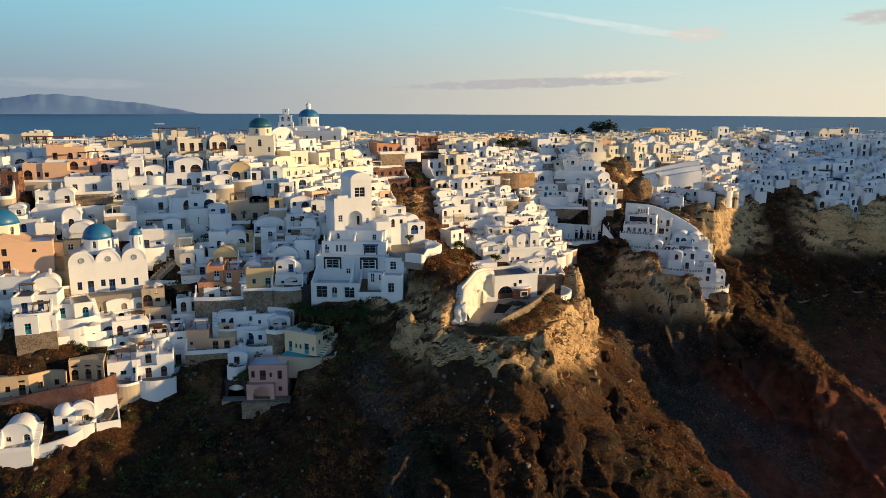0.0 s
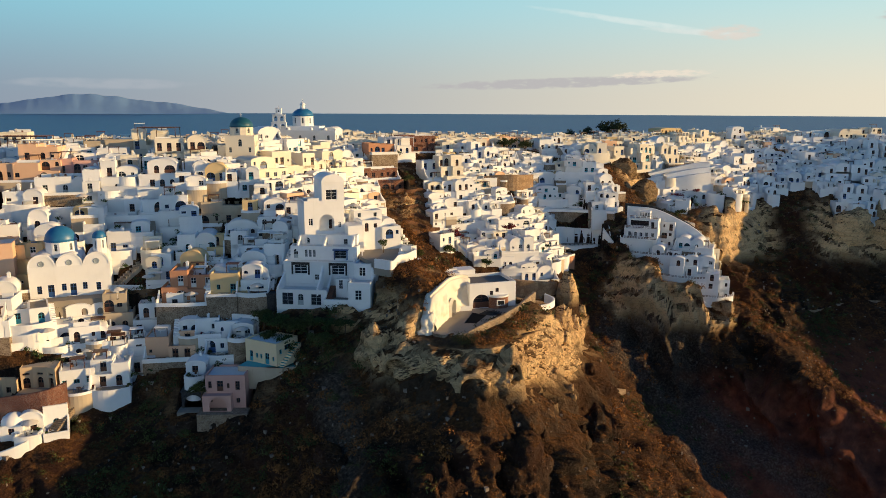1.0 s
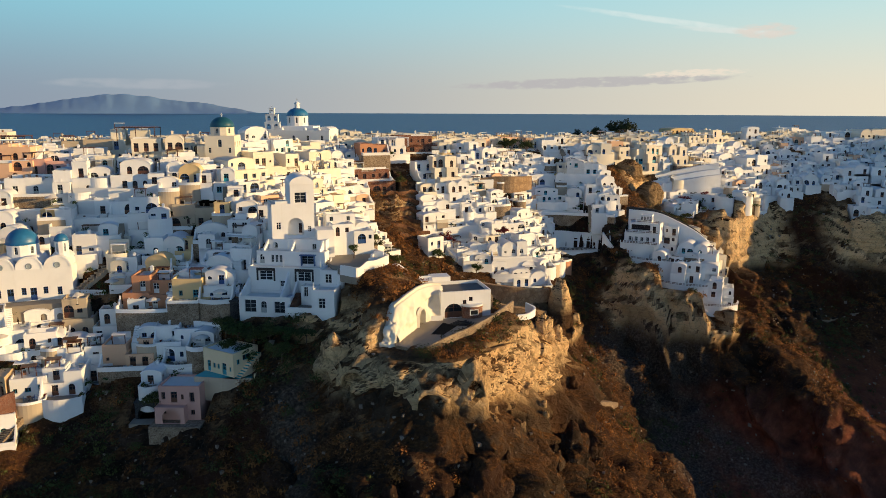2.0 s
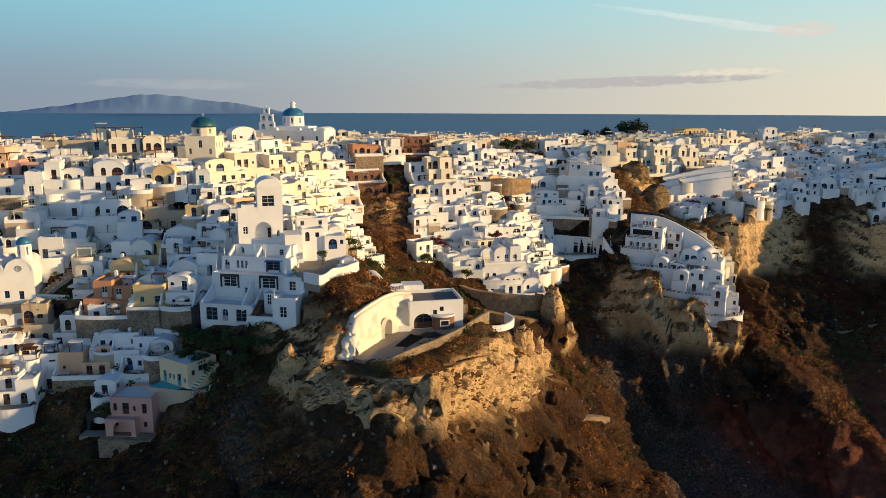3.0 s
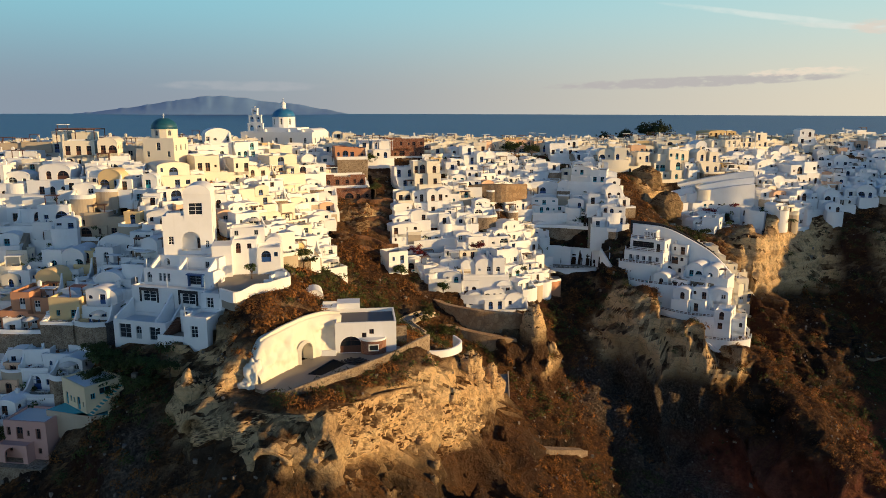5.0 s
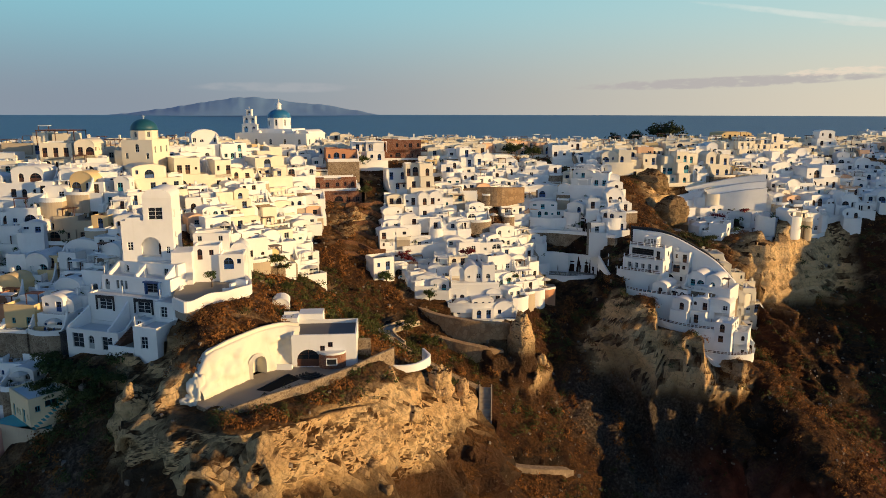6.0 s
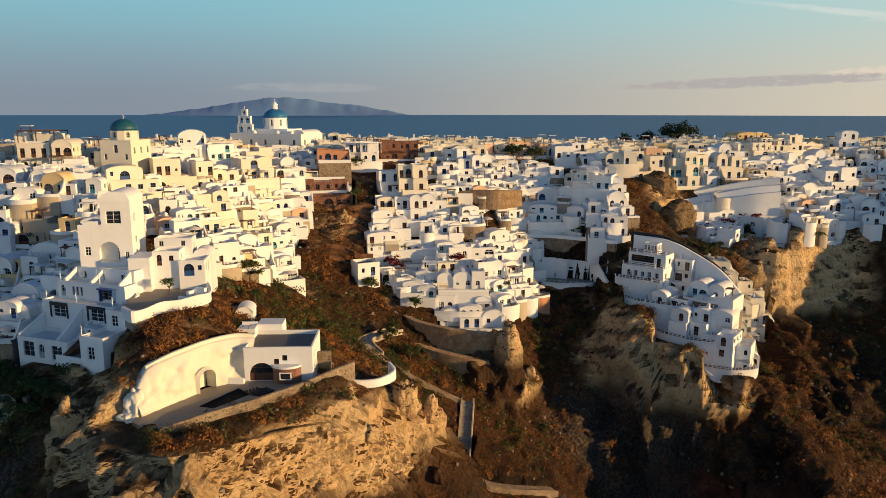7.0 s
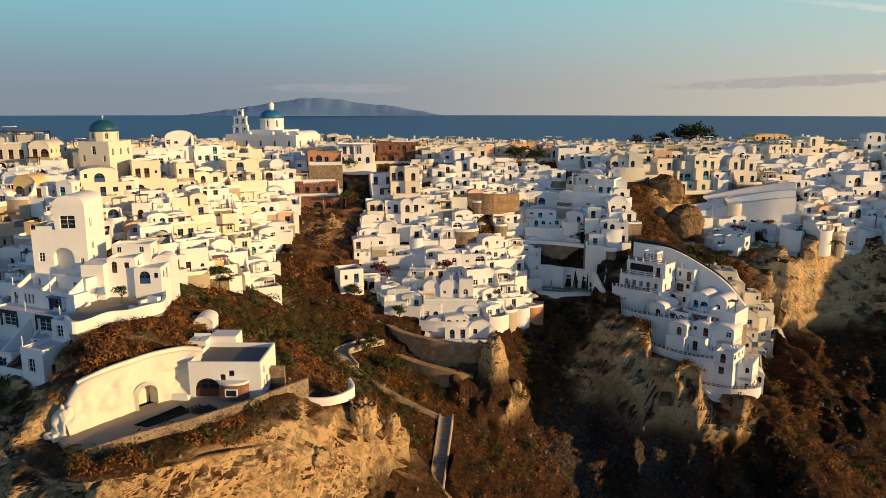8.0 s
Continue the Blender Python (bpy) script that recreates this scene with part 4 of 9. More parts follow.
def smooth_line(pts, steps=6):
    """Catmull-Rom points through a polyline."""
    p = [np.array(q, float) for q in pts]
    p = [2 * p[0] - p[1]] + p + [2 * p[-1] - p[-2]]
    out = []
    for a, b, c, d in zip(p[:-3], p[1:-2], p[2:-1], p[3:]):
        for s in range(steps):
            t = s / steps
            out.append(0.5 * ((2 * b) + (c - a) * t + (2 * a - 5 * b + 4 * c - d) * t * t + (3 * b - a - 3 * c + d) * t ** 3))
    return [tuple(q) for q in out] + [tuple(p[-2])]


def stairway(a, b, width, mat, label, walls=True, wall_mat=None):
    """A flight from a (low) to b (high): one step part each, on a sloping body between two low side walls."""
    a, b = Vector(a), Vector(b)
    run, rise = (b - a).xy.length, b.z - a.z
    n = max(3, min(60, round(rise / 0.2)))
    yaw = math.degrees(math.atan2(b.y - a.y, b.x - a.x)) - 90
    st = thing("stairway", a.x, a.y, a.z, yaw, label, "stairs", kind="structure")
    tread = Build()
    tread.box(-width / 2, 0, -0.9, width / 2, run / n * 1.05, rise / n)
    me = tread.mesh("step", [mat])
    for k in range(n):
        child("step", me, st, Matrix.Translation((0, run * k / n, rise * k / n)))
    if walls:
        for s in (-1, 1):
            w = Build()
            u0, u1 = (s * (width / 2), s * (width / 2 + 0.25))
            lo, hi = min(u0, u1), max(u0, u1)
            for u in (lo, hi):
                w.face([(u, 0, -1.5), (u, run, rise - 1.5), (u, run, rise + 0.7), (u, 0, 0.7)])
            w.face([(lo, 0, 0.7), (hi, 0, 0.7), (hi, run, rise + 0.7), (lo, run, rise + 0.7)])
            w.face([(lo, 0, -1.5), (hi, 0, -1.5), (hi, 0, 0.7), (lo, 0, 0.7)])
            w.face([(lo, run, rise - 1.5), (hi, run, rise - 1.5), (hi, run, rise + 0.7), (lo, run, rise + 0.7)])
            child("side_wall", w.mesh("side_wall", [wall_mat or mat]), st)
    return st


def pergola(x, y, z, w, d, h, yaw, mat, slats=9, label="open timber pergola with slatted roof over a terrace"):
    p = thing("pergola", x, y, z, yaw, label, "pergola")
    for u in (-w / 2, 0, w / 2):
        for v in (0, d):
            b = Build()
            b.box(u - 0.08, v - 0.08, -0.6, u + 0.08, v + 0.08, h)
            child("post", b.mesh("post", [mat]), p)
    for v in (0, d):
        b = Build()
        b.box(-w / 2 - 0.2, v - 0.07, h, w / 2 + 0.2, v + 0.07, h + 0.18)
        child("beam", b.mesh("beam", [mat]), p)
    s = Build()
    s.box(-0.06, -0.3, h + 0.18, 0.06, d + 0.3, h + 0.3)
    me = s.mesh("slat", [mat])
    for k in range(slats):
        child("slat", me, p, Matrix.Translation((-w / 2 + w * k / (slats - 1), 0, 0)))
    return p


def pad(x, y, yaw, u0, u1, v0, v1, floor):
    """Levels the ground down to floor inside a turned rectangle."""
    FOOTPRINTS.append((x, y, radians(yaw), u0, u1, v0, v1, floor))


# ---------------------------------------------------------------- churches
def main_church():
    c = thing("church", -52.0, 270.0, 106.0, 0, "large whitewashed church with blue dome and tiered bell gable", "church")
    pad(-52, 270, 0, -15, 15, -2, 17, 104)
    ops = row_of(5, 26, 2.6, 0.9, 1.8, "window", True)
    shell(c, -12, 0, 14, 15, -4.5, 6.2, ops, WHITE, sides=row_of(3, 15, 2.6, 0.9, 1.8, "window", True))
    b = Build()
    b.box(-7, 3, 5.6, 7.5, 13, 7.6)
    child("base_block", b.mesh("base_block", [WHITE]), c)
    drum(c, 0.4, 8, 7.4, 3.9, 4.0, 8, WHITE, DOME_BLUE, 2.7)
    belfry(c, -7.0, 1.0, 6.0, [(5.6, 2.9, 2), (4.6, 2.6, 2), (2.0, 2.0, 1)], 0.9, WHITE)
    for x in (-3.5, 5.0, 10.0):
        v, f = lathe([(0.7, 0), (0.7, 0.5), (0.5, 0.9), (0.05, 1.25)], 14)
        child("roof_knob", mesh_of("roof_knob", v, f, WHITE, smooth=True), c, Matrix.Translation((x, 1.2, 6.1)))
    barrel(c, 9.0, 2, 14, 14, 6.0, 1.4, WHITE, "side_vault")


def ridge_church():
    c = thing("church", -52.0, 204.0, 107.0, 10, "small cream church with a dark teal dome among houses", "church")
    pad(-52, 204, 10, -7, 7, -2, 9, 106)
    shell(c, -3.9, 0, 3.9, 9, -5, 5.6, [((3.4, 4.4, 2.6, 4.6, True), "window"), ((0.9, 1.6, 1.0, 2.4, False), "window"), ((6.1, 6.8, 1.0, 2.4, False), "window")], CREAM, sides=row_of(3, 9, 2.4, 0.8, 1.6, "window", True))
    drum(c, 0, 4.3, 5.4, 3.2, 2.6, 6, CREAM, DOME_TEAL, 2.6, False)
    b = Build()
    b.box(-6.2, 0.8, -5, -3.9, 5, 3.0)
    child("side_block", b.mesh("side_block", [CREAM]), c)


def shore_church():
    c = thing("church", -72.7, 151.5, 80.6, 24, "whitewashed church with three rounded gables, blue doors and blue domes", "church")
    pad(-72.7, 151.5, 24, -9, 9, -4, 10, 80)
    ops = [((1.4, 2.3, 0.9, 2.6, False), "window"), ((3.4, 4.6, 0.1, 2.7, False), "door"), ((6.0, 6.9, 1.3, 2.8, False), "window"), ((7.6, 8.8, 0.1, 2.7, False), "door"),
           ((10.0, 10.9, 1.3, 2.8, False), "window"), ((12.6, 13.5, 0.9, 2.6, False), "window")]
    shell(c, -7.8, 0, 7.8, 9, -5, 6.6, ops, WHITE, wood=BLUE_WOOD)
    for k in range(3):
        x0 = -7.8 + 5.2 * k
        barrel(c, x0 + 0.1, -0.04, x0 + 5.1, 9, 6.6, 2.5, WHITE, "gable_vault")
        g = Build()
        pts = vault_points(5.2, 2.7, 14)
        inner = vault_points(4.6, 2.35, 14)
        for (a, az), (q, qz), (i, iz), (j, jz) in zip(pts[:-1], pts[1:], inner[:-1], inner[1:]):
            g.face([(x0 + 2.6 + a, -0.14, 6.6 + az), (x0 + 2.6 + q, -0.14, 6.6 + qz), (x0 + 2.6 + j, -0.14, 6.6 + jz), (x0 + 2.6 + i, -0.14, 6.6 + iz)])
            g.face([(x0 + 2.6 + a, -0.14, 6.6 + az), (x0 + 2.6 + a, 0.2, 6.6 + az), (x0 + 2.6 + q, 0.2, 6.6 + qz), (x0 + 2.6 + q, -0.14, 6.6 + qz)])
        child("gable_rim", g.mesh("gable_rim", [WHITE]), c)
        v, f = lathe([(0.62, 0), (0.62, 0.08), (0.5, 0.14), (0.4, 0.02)], 20)
        child("round_window", mesh_of("round_window", v, f, GREY_WOOD), c, Matrix.Translation((x0 + 2.6, -0.05, 7.3)) @ Matrix.Rotation(radians(90), 4, "X"))
    drum(c, -1.8, 5.6, 8.4, 3.1, 3.0, 6, WHITE, DOME_BLUE, 3.0, False)
    drum(c, 5.9, 3.0, 8.6, 1.35, 3.4, 5, WHITE, DOME_BLUE, 1.3, False)
    t = Build()
    t.box(-8.6, -3.6, -6, 9.2, 0, -0.02)
    child("forecourt", t.mesh("forecourt", [PAVING]), c)


def peach_church():
    c = thing("church", -90.0, 147.5, 85.5, 24, "peach-coloured gabled church with a blue dome behind", "church")
    pad(-90, 147.5, 24, -8, 8, -2, 10, 85)
    shell(c, -6.8, 0, 6.8, 9, -6, 6.6, [((4.0, 5.0, 3.9, 5.4, False), "window"), ((9.6, 10.5, 4.3, 5.1, True), "window"), ((4.0, 5.4, 0.1, 2.8, False), "door")], PEACH, wood=BROWN_WOOD)
    g = Build()
    g.face([(-7.0, -0.05, 6.6), (2.4, -0.05, 6.6), (-2.3, -0.05, 8.4)])
    g.face([(-7.0, -0.05, 6.6), (-2.3, -0.05, 8.4), (-2.3, 8.5, 8.4), (-7.0, 8.5, 6.6)])
    g.face([(2.4, -0.05, 6.6), (2.4, 8.5, 6.6), (-2.3, 8.5, 8.4), (-2.3, -0.05, 8.4)])
    child("gable", g.mesh("gable", [PEACH]), c)
    drum(c, -3.2, 6.0, 6.8, 3.5, 3.4, 6, CREAM, DOME_BLUE, 3.0, False)


main_church()
ridge_church()
shore_church()
peach_church()


# ---------------------------------------------------------------- the tower house
def tower_house():
    t = thing("tower_house", -21.9, 148.6, 76.5, -3, "tall whitewashed stepped house with terraces and dark stone window panels", "house")
    pad(-21.9, 148.6, -3, -8, 14, 0.2, 26, 78.6)
    shell(t, -4.6, 13.6, 8.0, 18.5, 8.0, 16.0, [((0.8, 2.0, 13.4, 15.4, True), "door"), ((5.2, 6.0, 13.8, 15.0, False), "window"), ((9.6, 10.5, 13.6, 15.2, False), "window")], WHITE, part_name="upper_tier")
    shell(t, -6.2, 10.6, 8.6, 13.6, 6.0, 14.0, [((0.7, 1.7, 11.3, 13.3, True), "door"), ((3.2, 3.8, 11.6, 13.2, False), "window"), ((4.1, 4.7, 11.6, 13.2, False), "window"), ((5.0, 5.6, 11.6, 13.2, False), "window"),
                                                ((9.6, 12.4, 11.4, 13.2, False), "window")], WHITE, part_name="middle_tier", wood=GREY_WOOD, parapet=0.25)
    shell(t, -7.0, 7.8, 9.0, 10.6, 0.0, 11.2, [((2.4, 5.2, 8.4, 10.4, False), "window"), ((10.6, 13.4, 8.4, 10.4, False), "window"), ((6.8, 7.8, 6.3, 8.4, False), "door")], WHITE, part_name="window_tier", wood=WHITE_WOOD, parapet=0.25)
    shell(t, 9.0, 5.8, 12.6, 11.0, 0.0, 11.4, [((1.0, 2.4, 8.7, 10.6, False), "window")], WHITE, part_name="side_tier", wood=WHITE_WOOD)
    shell(t, -7.0, 2.4, 3.8, 7.8, -6.0, 6.3, [((1.2, 3.6, 3.0, 5.6, False), "window"), ((4.6, 5.8, 3.0, 5.4, True), "door"), ((7.4, 9.6, 3.0, 5.4, False), "window")], WHITE, part_name="lower_tier", wood=GREY_WOOD, parapet=0.6)
    shell(t, 5.2, 4.8, 9.0, 7.8, -4.0, 8.2, [((0.6, 1.5, 6.0, 8.0, False), "window"), ((2.4, 3.3, 5.6, 7.8, False), "door")], WHITE, part_name="recess_tier", wood=WHITE_WOOD, parapet=0.3)
    shell(t, 8.8, 0.4, 13.4, 5.8, -6.0, 8.6, [((1.4, 2.8, 4.9, 7.0, False), "window")], WHITE, part_name="corner_tier", wood=WHITE_WOOD, parapet=0.6)
    g = Build()
    g.box(3.8, 0.6, -6.0, 8.8, 4.8, 4.2)
    child("low_terrace", g.mesh("low_terrace", [PAVING]), t)
    w = Build()
    w.box(3.6, 0.3, -6.0, 8.8, 0.6, 4.9)
    child("terrace_wall", w.mesh("terrace_wall", [WHITE]), t)
    for x0, x1 in ((-5.2, -1.2), (3.0, 7.0)):
        b = Build()
        b.box(x0, 7.66, 8.3, x0 + 0.36, 7.76, 11.0)
        b.box(x1 - 0.36, 7.66, 8.3, x1, 7.76, 11.0)
        b.box(x0 + 0.36, 7.66, 10.42, x1 - 0.36, 7.76, 11.0)
        child("stone_panel", b.mesh("stone_panel", [DARK_STONE]), t, None, "black lava-stone window surround")
    # slanting fin walls between the terraces
    for x, y0, y1, z0, z1 in ((-4.9, 10.7, 13.5, 14.0, 16.0), (1.0, 10.7, 13.5, 14.0, 15.9), (7.2, 10.7, 13.5, 14.0, 16.1), (1.6, 2.5, 7.7, 6.3, 10.4), (3.4, 0.4, 7.7, 3.6, 8.6), (-6.9, 2.5, 7.7, 6.3, 9.0)):
        b = Build()
        n = 6
        curve = [(y0 + (y1 - y0) * k / n, z0 + 0.4 + (z1 - z0 - 0.4) * (k / n) ** 1.2) for k in range(n + 1)]
        for (ya, za), (yb, zb) in zip(curve[:-1], curve[1:]):
            for xx in (x, x + 0.35):
                b.face([(xx, ya, z0 - 1.2), (xx, yb, z0 - 1.2), (xx, yb, zb), (xx, ya, za)])
            b.face([(x, ya, za), (x + 0.35, ya, za), (x + 0.35, yb, zb), (x, yb, zb)])
        b.face([(x, y0, z0 - 1.2), (x + 0.35, y0, z0 - 1.2), (x + 0.35, y0, z0 + 0.4), (x, y0, z0 + 0.4)])
        child("fin_wall", b.mesh("fin_wall", [WHITE]), t)
    st = Build()
    for k in range(14):
        st.box(3.8, 0.8 + 0.36 * k, 3.0, 4.9, 1.16 + 0.36 * k, 4.3 + 0.17 * k, 0, False)
    child("outside_stair", st.mesh("outside_stair", [BROWN_WOOD]), t, None, "brown timber stair")
    b = Build()
    b.box(3.6, 9.9, 11.2, 3.8, 10.5, 13.3)
    b.box(6.4, 9.9, 11.2, 6.6, 10.5, 13.3)
    b.box(3.4, 9.7, 13.3, 6.8, 10.56, 13.55)
    child("blue_porch", b.mesh("blue_porch", [BLUE_WOOD]), t, None, "blue painted timber porch")
    m = Build()
    m.box(-0.06, -0.06, -0.3, 0.06, 0.06, 1.7)
    post = m.mesh("lamp_post", [WHITE_WOOD])
    for x, y, z in ((-6.0, 7.95, 11.2), (0.6, 7.95, 11.2), (8.4, 7.95, 11.2), (-5.6, 10.75, 14.0), (3.2, 10.75, 14.0), (9.2, 0.55, 8.6)):
        child("lamp_post", post, t, Matrix.Translation((x, y, z)))
    v, f = lathe([(1.5, -6.0), (1.45, 4.6), (1.6, 4.7), (1.6, 5.1), (0.2, 5.1)], 18)
    child("dark_drum", mesh_of("dark_drum", v, f, DARK_STONE), t, Matrix.Translation((-8.6, 4.4, 0)), "round black lava-stone wall")
    # bulging buttress at the edge of the rock
    v, f = [], []
    rows, cols = 9, 12
    for r in range(rows):
        for k in range(cols):
            a = math.pi * k / (cols - 1)
            s = r / (rows - 1)
            rad = (2.2 - 0.9 * s) * (1 + 0.10 * math.sin(3 * a + 5 * s))
            v.append((13.2 - rad * math.cos(a) * 0.8, 7.0 - rad * math.sin(a), 0.0 + 10.6 * s))
    for r in range(rows - 1):
        for k in range(cols - 1):
            f.append((r * cols + k, r * cols + k + 1, (r + 1) * cols + k + 1, (r + 1) * cols + k))
    f.append(tuple((rows - 1) * cols + k for k in range(cols)))
    child("buttress", mesh_of("buttress", v, f, WHITE, smooth=True), t)


tower_house()


def tower_block():
    """The tower that rises behind the stepped house, with its arched loggia and vaulted upper room."""
    t = thing("house_tower", -24.9, 162.4, 92.4, 24, "whitewashed tower with deep arched loggia and vaulted upper room", "tower")
    b = Build()
    loggia = (3.3, 6.7, 0.7, 4.4, True)
    front = [((0.9, 1.9, 2.0, 3.6, False), "window"), ((7.6, 8.3, 1.2, 2.6, True), "window")]
    wall_face(b, (0, 0), (1, 0), 9.0, -6.0, 7.4, [o for o, k in front] + [loggia])
    side = [((2.0, 2.9, 1.4, 2.6, False), "window"), ((2.0, 2.9, 3.8, 5.0, False), "window"), ((1.8, 2.8, 7.7, 9.2, False), "window")]
    wall_face(b, (9.0, 0), (0, 1), 8.0, -6.0, 11.6, [o for o, k in side])
    wall_face(b, (9.0, 8.0), (-1, 0), 9.0, -6.0, 7.4, [])
    wall_face(b, (0, 8.0), (0, -1), 8.0, -6.0, 7.4, [])
    child("wall", b.mesh("wall", [WHITE]), t)
    for o, k in front:
        fit_opening(t, (0, 0), (1, 0), o, WHITE_WOOD, k)
    for o, k in side:
        fit_opening(t, (9.0, 0), (0, 1), o, WHITE_WOOD, k)
    g = Build()
    g.box(3.0, 0.28, 0.66, 7.0, 2.2, 0.70)
    wall_face(g, (3.0, 1.9), (1, 0), 4.0, 0.7, 4.6, [(2.9, 3.6, 0.8, 2.9, False)])
    for x in (3.0, 7.0):
        g.face([(x, 0.28, 0.7), (x, 1.9, 0.7), (x, 1.9, 4.6), (x, 0.28, 4.6)])
    g.face([(3.0, 0.28, 4.6), (7.0, 0.28, 4.6), (7.0, 1.9, 4.6), (3.0, 1.9, 4.6)])
    child("loggia", g.mesh("loggia", [WHITE]), t, None, "deep white loggia")
    fit_opening(t, (3.0, 1.9), (1, 0), (2.9, 3.6, 0.8, 2.9, False), BROWN_WOOD, "door")
    r = Build()
    r.face([(0.25, 0.25, 6.7), (4.0, 0.25, 6.7), (4.0, 7.75, 6.7), (0.25, 7.75, 6.7)])
    child("roof", r.mesh("roof", [ROOF]), t)
    q = Build()
    q.box(0, 0, 7.4, 4.2, 0.25, 7.5)
    q.box(0, 0.25, 6.7, 0.25, 8.0, 7.5)
    q.box(0.8, 0.1, 7.5, 3.4, 0.24, 8.1)
    child("parapet", q.mesh("parapet", [WHITE]), t)
    u = Build()
    room = [((0.9, 3.4, 7.6, 9.9, False), "window"), ((1.2, 2.0, 10.6, 11.9, False), "window")]
    wall_face(u, (4.0, -0.05), (1, 0), 5.05, 7.0, 11.6, [o for o, k in room if o[3] < 11.6])
    wall_face(u, (4.0, 8.05), (0, -1), 8.1, 6.6, 11.6, [])
    wall_face(u, (9.05, 8.05), (-1, 0), 5.05, 6.6, 11.6, [])
    child("upper_room", u.mesh("upper_room", [WHITE]), t)
    fit_opening(t, (4.0, -0.05), (1, 0), room[0][0], WHITE_WOOD, "window")
    barrel(t, 3.95, -0.15, 9.1, 8.15, 11.6, 1.7, WHITE)
    # lower shoulders on the sunny side
    s = Build()
    s.box(3.0, -1.6, -7.0, 9.4, 0.0, 0.0)
    s.box(9.0, -3.4, -9.0, 12.6, 2.6, 2.0)
    child("shoulder", s.mesh("shoulder", [WHITE]), t)
    shell(t, 12.6, -1.6, 17.2, 2.6, -9.0, 2.8, [((0.7, 1.6, 0.2, 2.2, True), "door"), ((2.8, 3.6, 1.0, 2.0, False), "window")], WHITE, part_name="flank_room", wood=BROWN_WOOD, sides=[((1.4, 2.2, 1.0, 2.0, False), "window")])
    shell(t, 17.2, -2.4, 21.6, 2.6, -9.0, 1.2, [((0.8, 2.6, -1.6, 0.6, True), "door"), ((3.2, 3.9, -0.6, 0.3, False), "window")], WHITE, part_name="low_room", wood=BLUE_WOOD, sides=[((1.2, 2.0, -0.8, 0.4, False), "window"), ((3.0, 3.8, -1.4, 0.6, False), "door")])
    shell(t, 12.0, 2.6, 18.6, 6.2, -4.0, 4.4, [((0.8, 1.6, 2.9, 3.9, False), "window"), ((4.6, 5.4, 2.9, 3.9, False), "window")], WHITE, part_name="back_room", wood=GREY_WOOD, sides=[((1.2, 2.0, 1.6, 3.4, False), "door")])
    barrel(t, 18.6, 2.6, 22.0, 6.4, 1.0, 1.4, WHITE, "side_vault")
    w = Build()
    w.box(18.6, 2.6, -9.0, 22.0, 6.4, 1.0)
    child("flank_wall", w.mesh("flank_wall", [WHITE]), t)


tower_block()
stairway((-12.0, 155.4, 85.6), (-12.8, 161.0, 88.4), 1.4, BROWN_WOOD, "brown stairway between the tower house and the patio", True, WHITE)


def patio():
    """The rounded terrace beside the tower house."""
    p = thing("patio", -6.0, 160.0, 88.4, 0, "rounded grey terrace with a thick white parapet above the slope", "terrace", kind="structure")
    pad(-6.0, 160.0, 40, -9, 8, -5, 6, 87.4)
    rim = smooth_line([(-8.0, 152.9), (-4.6, 151.0), (-3.9, 153.8), (-3.4, 156.9), (-2.0, 159.4), (-0.7, 162.0), (-1.1, 165.2), (-5.8, 170.7), (-10.0, 173.1), (-9.5, 168.5), (-13.0, 165.5), (-14.0, 162.5), (-11.0, 157.0)], 5)
    ring = [(q[0] + 6.0, q[1] - 160.0) for q in rim]
    b = Build()
    b.prism(ring, -2.6, 0.0)
    child("paving", b.mesh("paving", [PAVING]), p)
    w = Build()
    n = len(ring)
    for k in range(n - 1):
        if 5 * 9 <= k < 5 * 12:
            continue
        a, c = ring[k], ring[k + 1]
        o = [(q[0] * 1.07, q[1] * 1.07) for q in (a, c)]
        top = 0.85 + 0.12 * math.sin(k * 0.6)
        w.face([(*o[0], -1.0), (*o[1], -1.0), (*o[1], top), (*o[0], top)])
        w.face([(*c, 0), (*a, 0), (*a, top), (*c, top)])
        w.face([(*o[0], top), (*o[1], top), (*c, top), (*a, top)])
    child("parapet", w.mesh("parapet", [WHITE]), p)
    s = Build()
    s.box(2.0, 1.0, 0.0, 5.2, 1.5, 0.6)
    s.box(2.0, 3.2, 0.0, 2.5, 5.6, 0.9)
    s.box(2.5, 4.6, 0.0, 4.6, 5.4, 1.3)
    child("bench", s.mesh("bench", [WHITE]), p)


patio()


